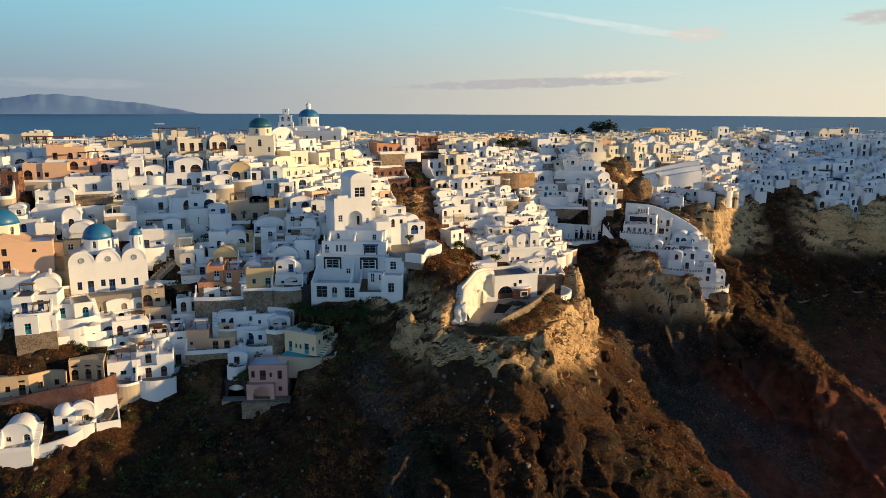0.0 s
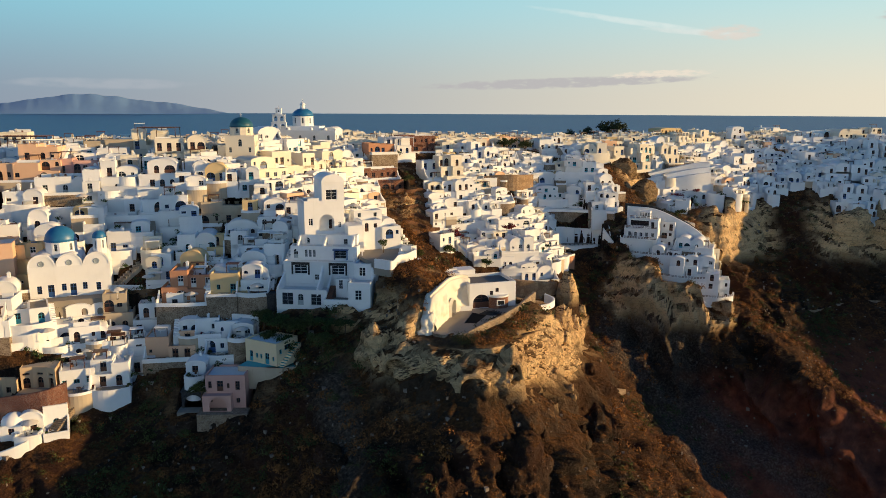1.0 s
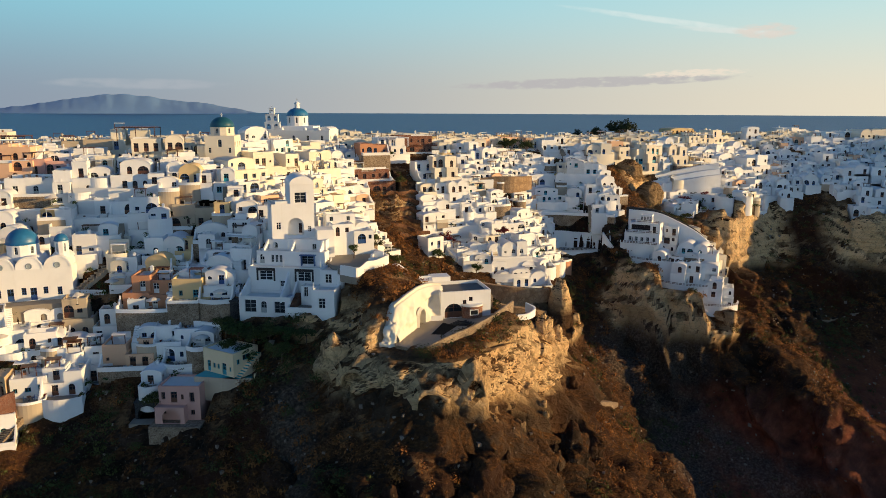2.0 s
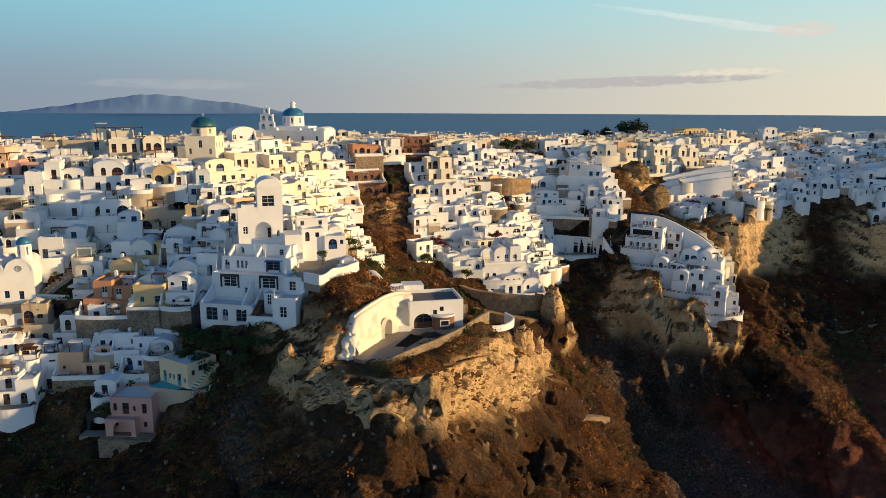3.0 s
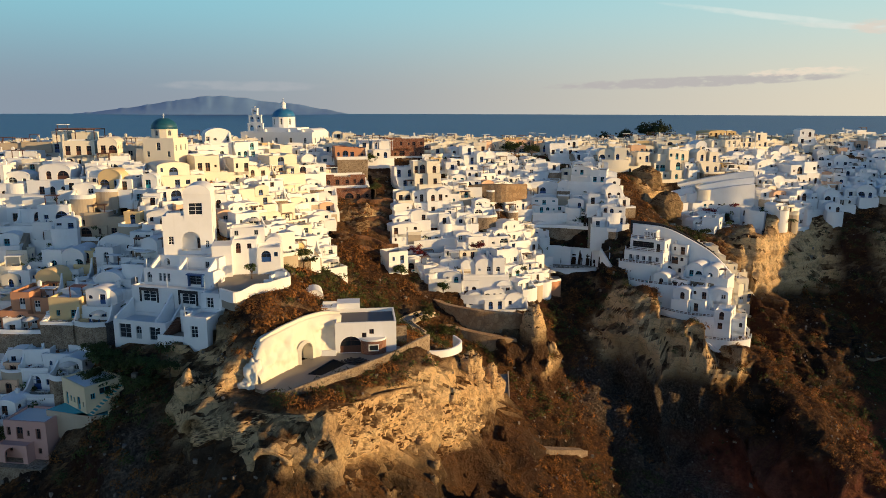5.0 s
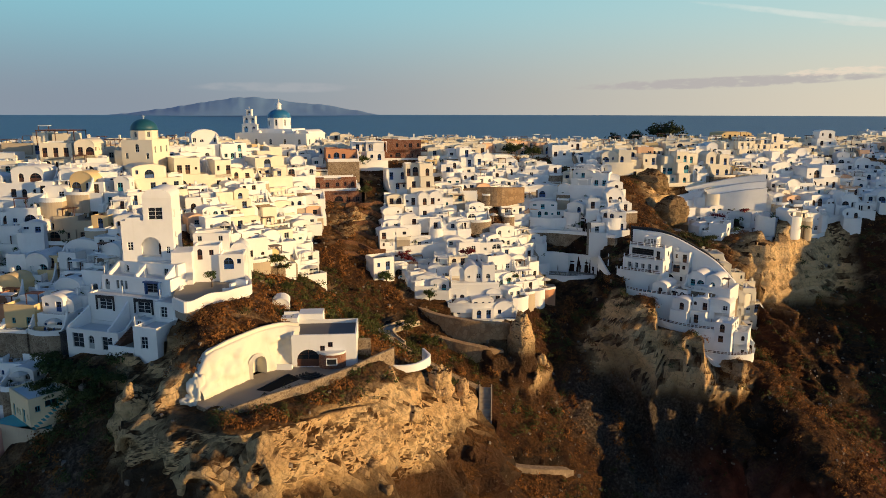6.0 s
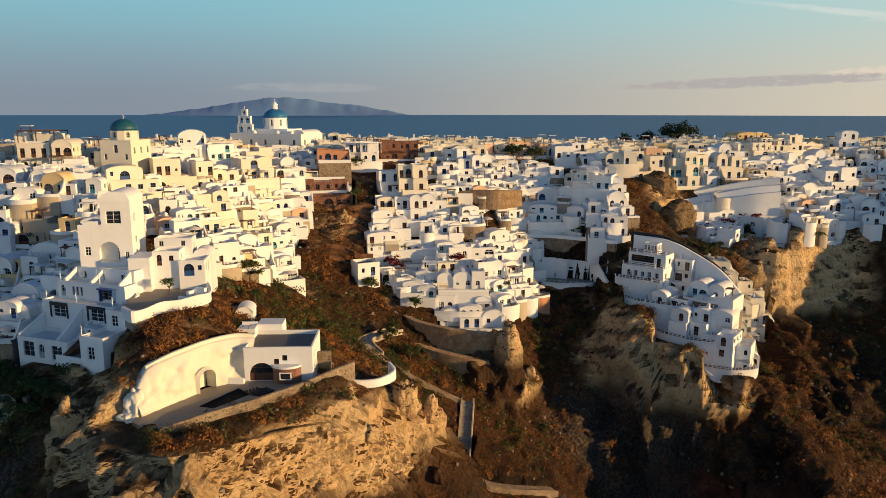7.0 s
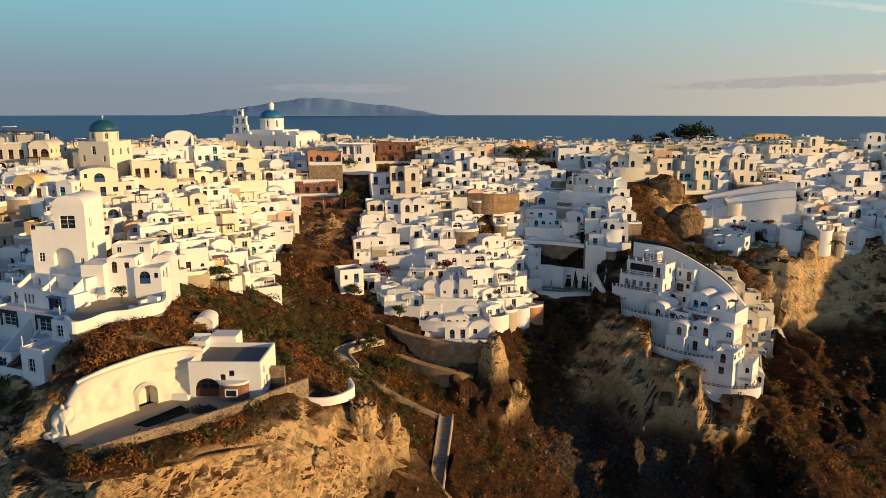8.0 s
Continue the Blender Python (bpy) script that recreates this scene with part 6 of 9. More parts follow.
def vaulted_cellar(x, y, z, w, yaw, label):
    """A dark arched store cut into the bank."""
    t = thing("cellar", x, y, z, yaw, label, "cellar")
    pad(x, y, yaw, -w / 2 - 0.5, w / 2 + 0.5, -2.5, 5, z - 0.3)
    b = Build()
    wall_face(b, (-w / 2, 0), (1, 0), w, -1.0, w * 0.55 + 0.7, [(0.5, w - 0.5, 0.0, w * 0.5 + 0.3, True)], deep=4.0)
    b.face([(-w / 2 - 0.3, 0, w * 0.55 + 0.7), (w / 2 + 0.3, 0, w * 0.55 + 0.7), (w / 2 + 0.3, 6, w * 0.55 + 0.9), (-w / 2 - 0.3, 6, w * 0.55 + 0.9)])
    child("front", b.mesh("front", [DARK_STONE]), t)
    # the store's inner shade is painted as a near-black back wall
    g = Build()
    g.face([(-w / 2, 3.9, -0.5), (w / 2, 3.9, -0.5), (w / 2, 3.9, w * 0.5 + 0.4), (-w / 2, 3.9, w * 0.5 + 0.4)])
    child("back", g.mesh("back", [SHADOW_ROOM]), t)
    f = Build()
    f.box(-w / 2 - 0.4, -2.4, -2.0, w / 2 + 0.4, 4.0, 0.0)
    child("floor", f.mesh("floor", [PAVING]), t)


vaulted_cellar(-41.6, 136.0, 62.8, 4.4, 8, "dark vaulted stone store with open arch")


def cave_house(corners, z, h, deep, mat, seed, label, wood=BROWN_WOOD):
    """A house hewn into the rock: a front that bends from corner to corner, a flat roof behind and a ledge before it."""
    rng = random.Random(seed)
    x0, y0 = corners[0]
    t = thing("cave_house", x0, y0, z, 0, label, "house", HOUSE_GROUP)
    line = [(x - x0, y - y0) for x, y in corners]
    b = Build()
    for (ax, ay), (bx, by) in zip(line[:-1], line[1:]):
        n = math.hypot(bx - ax, by - ay)
        au = ((bx - ax) / n, (by - ay) / n)
        ops = []
        count = max(1, int(n / 2.0))
        for k in range(count):
            mid = n * (k + 0.5) / count + rng.uniform(-0.15, 0.15)
            if k % 2 == seed % 2:
                ops.append(((mid - 0.6, mid + 0.6, 0.05, 2.2, rng.random() < 0.35), "door"))
                if h > 3.3:
                    ops.append(((mid - 0.6, mid + 0.6, 2.65, 3.1, False), "window"))
            else:
                ops.append(((mid - 0.45, mid + 0.45, 0.9, 2.1, False), "window"))
        wall_face(b, (ax, ay), au, n, -2.5, h, [o for o, k in ops], deep=0.4)
        for o, k in ops:
            fit_opening(t, (ax, ay), au, o, wood, k, 0.3)
        pad(x0 + ax, y0 + ay, math.degrees(math.atan2(au[1], au[0])), -0.3, n + 0.3, -3.0, 0.4, z - 0.4)
    child("wall", b.mesh("wall", [mat]), t)
    back = [(x - 0.35 * deep, y + deep) for x, y in line]
    r = Build()
    ring = line + back[::-1]
    r.face([(*q, h - 0.2) for q in ring])
    child("roof", r.mesh("roof", [STONE]), t)
    c = Build()
    for p, q in zip(line[:-1], line[1:]):
        c.face([(*p, h), (*q, h), (q[0] - 0.1, q[1] + 0.3, h + 0.04), (p[0] - 0.1, p[1] + 0.3, h + 0.04)])
        c.face([(p[0] - 0.1, p[1] + 0.3, h + 0.04), (q[0] - 0.1, q[1] + 0.3, h + 0.04), (q[0] - 0.1, q[1] + 0.3, h - 0.2), (p[0] - 0.1, p[1] + 0.3, h - 0.2)])
    for i in (0, -1):
        c.face([(*line[i], -2.5), (*back[i], -2.5), (*back[i], h), (*line[i], h)])
    child("parapet", c.mesh("parapet", [mat]), t)
    f = Build()
    f.face([(*q, 0.0) for q in line[::-1]] + [(x + 0.4, y - 3.0, 0.0) for x, y in line])
    child("terrace", f.mesh("terrace", [PAVING]), t)


TAN_RENDER = plaster("tan_rock_render", (0.56, 0.41, 0.26), (0.28, 0.19, 0.11), 0.7)
cave_house([(-92, 128.2), (-84.6, 128.6), (-79.8, 130.0), (-77.2, 132.8), (-74.6, 133.0), (-73.4, 131.6)], 65.4, 4.0, 5.0, TAN_RENDER, 1, "tan cave house row hewn into rock with brown doors")
cave_house([(-73.2, 132.6), (-71.4, 133.6), (-68.6, 133.6), (-66.4, 132.6)], 67.2, 4.2, 5.0, TAN_RENDER, 4, "tan rock-cut house with brown doors above a brick wall")

cave_house([(37.6, 256.0), (39.4, 258.8), (42.6, 260.4), (46.6, 261.0), (51.0, 260.8), (55.0, 259.4), (58.2, 256.8)], 73.3, 5.2, 2.6, WHITE, 3, "curved whitewashed front with grey doors round a sunken courtyard", GREY_WOOD)
cave_house([(30.5, 266.2), (35.0, 268.0), (41.0, 269.0), (47.0, 268.6), (53.0, 266.6)], 85.2, 3.4, 4.0, WHITE, 6, "row of whitewashed rooms with dark doors along a lane", BROWN_WOOD)


def small_dome_house(x, y, z, yaw):
    t = thing("house", x, y, z, yaw, "small whitewashed domed cave house with brown door", "house", HOUSE_GROUP)
    pad(x, y, yaw, -3, 3, -3, 5, z - 0.4)
    shell(t, -1.9, 0, 1.9, 3.8, -1.5, 2.5, [((1.4, 2.4, 0.7, 1.9, False), "window")], WHITE, roof=False, wood=BROWN_WOOD)
    v, f = lathe([(2.05, 0.0), (1.95, 0.6), (1.65, 1.15), (1.1, 1.6), (0.0, 1.85)], 20)
    child("dome", mesh_of("dome", v, f, WHITE, smooth=True), t, Matrix.Translation((0, 1.9, 2.35)))


small_dome_house(-70.2, 124.0, 61.4, 18)
# walls and stairs at the foot of the left slope
wall_run("brick_retaining_wall", smooth_line([(-90, 126.2, 60.0, 64.2), (-84, 126.6, 60.0, 65.2), (-75.3, 127, 62.0, 67.6), (-66.5, 127.6, 64.0, 69.0), (-62.8, 130, 65.0, 70.0)], 5), 0.6, RED_BRICK, "dark red rubble retaining wall below cave houses", "wall")
wall_run("white_terrace_wall", smooth_line([(-80, 119.0, 55.0, 58.9), (-73.3, 120.0, 56.0, 59.9), (-69.6, 121.0, 57.0, 60.7), (-66.8, 122.8, 58.0, 61.7), (-65.2, 125.2, 59.0, 62.9)], 5), 0.5, WHITE, "low white terrace wall at the village edge", "wall")
stairway((-64.0, 126.2, 62.0), (-62.0, 134.6, 67.0), 1.9, RUBBLE, "worn stone stairway at the edge of the village", False)
pad(-63, 130, 0, -1.4, 1.4, -4, 5, 61.5)
ground_steps([(-66.4, 153.6), (-65.0, 158.0), (-62.6, 163.6)], 1.6, PAVING, "long dark stepped lane between white walls")
stairway((-58.4, 141.2, 67.8), (-57.2, 147.4, 73.8), 1.2, PAVING, "narrow grey stepped lane between white walls", True, WHITE)


# ---------------------------------------------------------------- houses that stand out one by one
house(-117.0, 200.0, 107.1, 13.2, 6.1, 21, "fc", seed=1)
house(-95.6, 181.8, 106.7, 8.8, 4.3, 17, "fp", seed=2)
house(-96.0, 176.7, 102.3, 14.7, 4.9, 16, "fp", seed=3)
house(-86.8, 199.7, 107.1, 12.3, 4.4, 22, "fs", seed=4)
house(-77.9, 203.1, 105.9, 11.5, 8.2, 22, "fc", seed=5)
house(-65.6, 196.3, 105.2, 12.7, 7.7, 23, "fc", seed=6)
house(-86.8, 182.6, 103.5, 9.7, 4.0, 20, "fk", seed=7)
house(-75.9, 178.5, 99.4, 5.0, 7.8, 18, "fw", seed=8)
house(-65.8, 181.7, 100.3, 8.9, 7.2, 18, "vw", seed=9)
house(-44.0, 185.4, 98.8, 5.0, 6.6, 18, "vw", seed=10)
house(-103.3, 178.0, 100.8, 6.5, 5.4, 14, "fw", seed=11)
house(-109.4, 182.0, 104.6, 6.5, 4.3, 15, "fw", seed=12)
house(-102.6, 168.0, 99.1, 3.9, 6.0, 12, "fr", seed=13)
house(-87.2, 176.0, 99.4, 11.4, 4.2, 19, "fw", seed=14)
house(-79.1, 176.0, 97.1, 5.1, 8.1, 19, "fw", seed=15)
house(-92.8, 169.4, 97.4, 8.5, 3.7, 17, "fw", seed=16)
house(-92.0, 167.4, 93.2, 10.1, 4.1, 18, "fw", seed=17)
house(-84.4, 170.1, 92.1, 6.9, 3.3, 18, "vw", seed=18)
house(-74.8, 167.9, 93.2, 3.4, 4.1, 17, "fw", seed=19)
house(-72.1, 175.9, 94.8, 7.0, 4.2, 16, "fw", seed=20)
house(-64.4, 174.8, 95.2, 6.2, 3.2, 15, "fw", seed=21)
house(-59.6, 175.4, 95.3, 6.5, 4.1, 17, "fw", seed=22)
house(-69.3, 171.6, 91.2, 10.9, 4.0, 15, "fw", seed=23)
house(-47.8, 177.9, 92.0, 13.7, 5.5, 16, "fs", seed=24)
house(-60.8, 170.7, 87.9, 8.5, 4.5, 16, "fw", seed=25)
house(-51.3, 167.1, 87.0, 8.5, 4.7, 12, "fw", seed=26)
house(-47.2, 167.5, 85.8, 3.7, 5.2, 12, "fy", seed=27)
house(-42.1, 172.0, 89.9, 7.2, 4.2, 11, "vw", seed=28)
house(-42.0, 165.3, 82.9, 5.3, 9.5, 7, "fw", seed=29)
house(-35.2, 169.8, 89.6, 5.1, 5.5, 6, "fw", seed=30)
house(-31.9, 162.3, 85.6, 4.7, 4.7, 1, "fw", seed=31)
house(-56.5, 160.2, 81.9, 5.4, 6.0, 13, "fw", seed=32)
house(-48.7, 153.5, 79.0, 10.5, 6.8, 10, "fo", seed=33)
house(-40.4, 153.4, 81.0, 5.9, 4.5, 8, "fy", seed=34)
house(-39.1, 152.0, 75.6, 7.3, 6.1, 8, "fy", seed=35)
house(-34.2, 154.1, 80.9, 5.8, 6.2, 4, "vw", seed=36)
house(-82.5, 143.8, 80.8, 5.2, 4.8, 23, "vw", seed=37)
house(-88.3, 143.0, 81.0, 6.2, 4.8, 12, "fw", seed=38)
house(-81.5, 137.3, 79.7, 7.8, 3.5, 16, "fw", seed=39)
house(-75.2, 140.0, 77.7, 7.3, 3.2, 33, "fw", seed=40)
house(-79.8, 134.1, 76.4, 7.2, 3.7, 18, "fw", terrace=False, seed=41)
house(-76.6, 138.0, 71.1, 10.4, 4.2, 32, "vw", terrace=False, seed=42)
house(-67.9, 148.4, 74.6, 8.2, 5.1, 26, "fw", seed=43)
house(-62.2, 149.8, 73.5, 5.8, 8.0, 20, "fs", seed=44)
house(-70.9, 141.7, 72.7, 6.6, 4.5, 33, "fw", seed=45)
house(-65.2, 141.7, 70.3, 5.7, 6.4, 26, "fw", seed=46)
house(-60.3, 141.7, 69.3, 6.0, 4.7, 19, "fw", seed=47)
house(-57.7, 135.9, 66.8, 7.1, 5.1, 17, "fw", seed=48)
house(-63.2, 134.4, 66.9, 6.1, 3.8, 25, "fw", seed=49)
house(-56.1, 150.5, 72.7, 6.2, 6.4, 16, "fw", seed=50)
house(-51.4, 151.7, 74.3, 4.9, 7.1, 13, "fw", seed=51)
house(-54.5, 143.0, 67.0, 5.1, 6.9, 18, "fw", seed=52)
house(-48.8, 143.5, 70.0, 9.8, 5.0, 12, "fp", seed=53)
house(-39.0, 146.1, 70.4, 6.9, 6.3, 8, "fw", seed=54)
house(-67.7, 126.0, 61.9, 4.0, 3.8, 23, "vw", seed=55)
house(-76.9, 120.0, 59.7, 5.1, 4.4, 13, "vw", seed=56)
house(-52.0, 233.5, 109.8, 7.3, 4.5, 39, "vw", seed=57)
# sunlit spur fronts: the sun's warm tone is put into the cream
house(-41.7, 197.2, 101.0, 10.9, 6.3, 50, "vc", seed=58)
house(-37.8, 210.6, 100.1, 13.9, 8.0, 47, "fc", seed=59)
house(-43.3, 235.5, 105.6, 8.4, 4.9, 50, "fw", seed=60)
house(-36.6, 243.9, 103.6, 8.8, 5.5, 44, "fc", seed=61)
house(-31.1, 232.5, 101.4, 8.6, 5.8, 50, "fc", seed=62)
house(-29.6, 231.1, 96.7, 8.5, 4.4, 50, "fc", seed=63)
house(-41.4, 230.1, 100.0, 9.6, 4.9, 50, "fc", seed=64)
house(-23.1, 211.7, 91.3, 7.2, 4.7, 50, "fc", seed=65)
house(-23.4, 224.0, 89.7, 5.6, 6.3, 50, "fc", seed=66)
house(-36.1, 195.9, 94.9, 6.2, 3.1, 50, "fc", seed=67)
house(-23.0, 196.9, 89.3, 6.9, 6.2, 50, "fc", seed=68)
house(-17.4, 207.1, 85.2, 8.6, 6.5, 50, "fc", seed=69)
house(-18.0, 222.2, 84.9, 6.1, 6.4, 50, "fw", seed=70)
house(-7.6, 203.8, 81.5, 5.4, 5.3, 50, "vw", seed=71)
house(-11.4, 186.7, 88.4, 5.2, 4.8, 50, "fw", seed=72)
house(-18.8, 184.7, 94.0, 5.4, 3.6, 50, "fw", seed=73)
house(-21.6, 250.0, 100.1, 12.0, 3.5, 29, "fb", seed=74)
house(-20.0, 247.0, 96.7, 15.2, 3.8, 27, "fb", seed=75)
house(-17.7, 244.0, 92.6, 16.0, 4.5, 26, "fb", seed=76)
house(-18.8, 253.4, 104.7, 9.6, 3.8, 28, "fo", seed=77)
house(-14.2, 263.7, 104.1, 10.0, 6.1, 27, "fw", seed=78)
house(-36.8, 290.0, 106.6, 12.7, 5.3, 23, "fc", seed=79)
house(-6.9, 278.1, 103.6, 15.7, 6.6, 23, "fr", seed=80)
house(5.6, 253.6, 97.0, 8.0, 7.4, 27, "fc", seed=81)
house(-1.7, 254.8, 96.2, 6.5, 6.3, 32, "fw", seed=82)
house(8.6, 278.0, 95.4, 5.1, 9.9, 28, "vw", seed=83)
house(16.7, 276.0, 99.0, 7.3, 9.0, 31, "fw", seed=84)
house(30.7, 300.7, 103.9, 14.4, 5.4, 25, "fp", seed=85)
house(22.0, 288.0, 101.6, 7.6, 3.8, 28, "fw", seed=86)
house(44.5, 298.9, 103.8, 11.0, 5.4, 22, "fw", seed=87)
house(8.5, 247.5, 89.3, 11.2, 7.6, 27, "fw", seed=88)
house(16.3, 246.1, 86.0, 7.2, 4.9, 25, "fw", seed=89)
house(23.0, 251.3, 88.6, 6.3, 5.0, 35, "vw", seed=90)
house(32.4, 249.9, 81.3, 6.4, 6.3, 46, "vw", seed=91)
house(4.3, 233.9, 79.5, 8.5, 8.7, 32, "vw", seed=92)
house(12.6, 238.2, 79.8, 9.1, 5.3, 21, "fw", seed=93)
house(9.0, 231.4, 71.3, 8.3, 8.0, 28, "fw", seed=94)
house(4.8, 222.0, 79.4, 5.7, 3.4, 43, "fw", seed=95, terrace=False)
house(26.9, 239.3, 78.2, 12.4, 6.5, 29, "fw", seed=96)
house(37.4, 249.6, 75.7, 4.7, 6.3, 48, "fw", seed=97)
house(39.1, 275.1, 89.1, 12.1, 7.8, 18, "vw", seed=98)
house(39.1, 282.8, 94.9, 9.5, 4.9, 16, "fw", seed=99)
house(53.0, 277.6, 96.4, 11.3, 5.3, -6, "fw", seed=100)
house(41.7, 268.7, 87.5, 11.5, 5.1, 9, "vw", seed=101)
house(56.4, 271.8, 88.2, 7.5, 5.8, 11, "vw", seed=102)
house(62.0, 261.5, 85.6, 5.3, 5.5, 9, "fw", seed=103)
house(60.7, 291.5, 103.0, 9.3, 4.3, 14, "fc", seed=104)
house(70.4, 295.2, 95.0, 8.7, 10.7, 25, "fc", seed=105)
house(82.2, 298.5, 96.1, 12.8, 10.5, 29, "fc", seed=106)
house(93.6, 304.1, 98.5, 8.1, 8.0, 25, "fc", seed=107)
house(102.0, 322.0, 103.9, 11.0, 5.3, 28, "fc", seed=108)
house(112.4, 332.7, 105.6, 15.6, 5.8, 29, "fc", seed=109)
house(103.6, 343.2, 106.7, 12.0, 5.3, 24, "vy", seed=110)
house(135.5, 347.5, 106.6, 6.8, 6.1, 14, "vw", seed=111)
house(130.8, 360.6, 103.8, 9.2, 4.5, 20, "fw", seed=112)
house(93.1, 335.0, 105.1, 9.2, 5.1, 22, "fw", seed=113)
house(89.5, 288.4, 84.6, 14.3, 5.6, 30, "fw", seed=114)
house(115.3, 314.3, 95.4, 7.7, 7.1, 34, "vw", seed=115)
house(127.7, 313.4, 94.3, 10.5, 7.8, 27, "fw", seed=116)
house(110.0, 310.1, 93.9, 6.8, 5.4, 24, "fw", seed=117)
house(104.8, 292.2, 84.9, 11.8, 4.0, 12, "fw", seed=118)
house(109.0, 288.6, 79.1, 15.2, 6.6, 4, "fw", seed=119)
house(80.6, 279.4, 77.3, 12.0, 6.7, 47, "fc", seed=120)
house(125.9, 299.5, 86.2, 10.1, 7.5, 35, "fw", seed=121)
house(118.6, 288.6, 82.6, 10.5, 6.4, 40, "fw", seed=122)
house(158.2, 318.1, 89.7, 12.4, 13.0, 6, "fw", seed=123)
house(166.0, 303.0, 88.8, 19.8, 11.5, 0, "fw", seed=124)
house(164.8, 292.0, 84.8, 16.3, 7.0, -6, "fw", seed=125)
house(160.6, 284.0, 77.5, 14.7, 8.2, -3, "fw", seed=126)
house(175.0, 352.0, 105.3, 16.1, 5.5, 13, "fw", seed=127)
house(192.4, 350.0, 107.0, 22.7, 5.4, 14, "fc", seed=128)
house(189.3, 320.0, 94.7, 16.2, 14.0, -4, "fw", seed=129)
house(181.2, 300.0, 85.6, 10.6, 10.7, 4, "fc", seed=130)
house(162.7, 370.1, 107.3, 12.9, 4.6, 22, "fw", seed=131)
house(-82.7, 151.0, 82.0, 7.2, 9.3, 21, "fy", seed=132)
house(26.4, 229.5, 75.8, 11.9, 4.6, 19, "fw", d=9, seed=133)
house(27.9, 227.0, 71.1, 13.8, 3.9, 18, "fw", d=8, seed=134)
house(30.8, 224.0, 67.9, 15.5, 5.2, 20, "fw", d=7, seed=135)
house(77.8, 249.0, 73.9, 5.8, 8.6, -25, "fw", seed=138)
house(84.6, 243.0, 74.5, 8.4, 4.3, -25, "fw", seed=139)
house(75.7, 239.0, 69.3, 9.3, 6.9, -25, "fw", drop=4.0, terrace=False, seed=140)
house(85.6, 239.0, 72.2, 10.1, 3.9, -22, "fw", seed=141)
house(78.1, 234.0, 67.7, 4.3, 6.0, -25, "vw", drop=4.0, terrace=False, seed=142)
house(82.5, 234.0, 67.7, 4.3, 6.2, -25, "vw", drop=4.0, terrace=False, seed=143)
house(87.5, 235.0, 67.2, 5.6, 6.7, -20, "vw", drop=4.0, terrace=False, seed=144)
house(86.5, 230.0, 64.6, 7.7, 5.0, -20, "fw", drop=4.0, terrace=False, seed=145)
house(90.8, 231.0, 61.0, 6.7, 6.3, -15, "fw", drop=4.0, terrace=False, seed=146)
house(95.0, 240.0, 56.1, 5.0, 6.6, 5, "fw", terrace=False, seed=147)
house(94.2, 245.0, 60.9, 4.9, 7.7, 10, "fc", seed=148)
house(94.5, 260.0, 69.7, 6.3, 5.7, 15, "fc", seed=149)
house(100.1, 262.0, 63.8, 5.0, 8.7, 20, "fc", seed=150)
house(96.7, 255.0, 61.1, 7.7, 10.9, 15, "fc", seed=151)
house(87.8, 259.0, 77.1, 7.2, 4.0, 10, "fc", seed=152)
house(89.3, 257.0, 72.9, 8.4, 5.7, 10, "fc", seed=153)
house(100.2, 278.7, 76.1, 12.9, 7.7, -13, "fw", seed=154)
house(1.4, 172.0, 81.1, 3.2, 3.5, 25, "vw", seed=155)
house(-33.9, 222.0, 99.0, 7.1, 5.7, 50, "fc", seed=157)
house(-26.9, 205.0, 96.0, 8.4, 5.1, 50, "fc", seed=158)
house(-26.4, 214.0, 96.5, 6.7, 5.0, 50, "fw", seed=159)
house(-30.1, 190.0, 92.6, 5.9, 4.2, 50, "fc", seed=160)
house(-22.4, 205.0, 89.1, 4.1, 5.8, 50, "vc", seed=161)
house(-12.9, 212.0, 84.5, 5.7, 5.3, 50, "fw", seed=162)
house(-64.2, 128.0, 61.4, 4.0, 4.8, 27, "fw", seed=164)




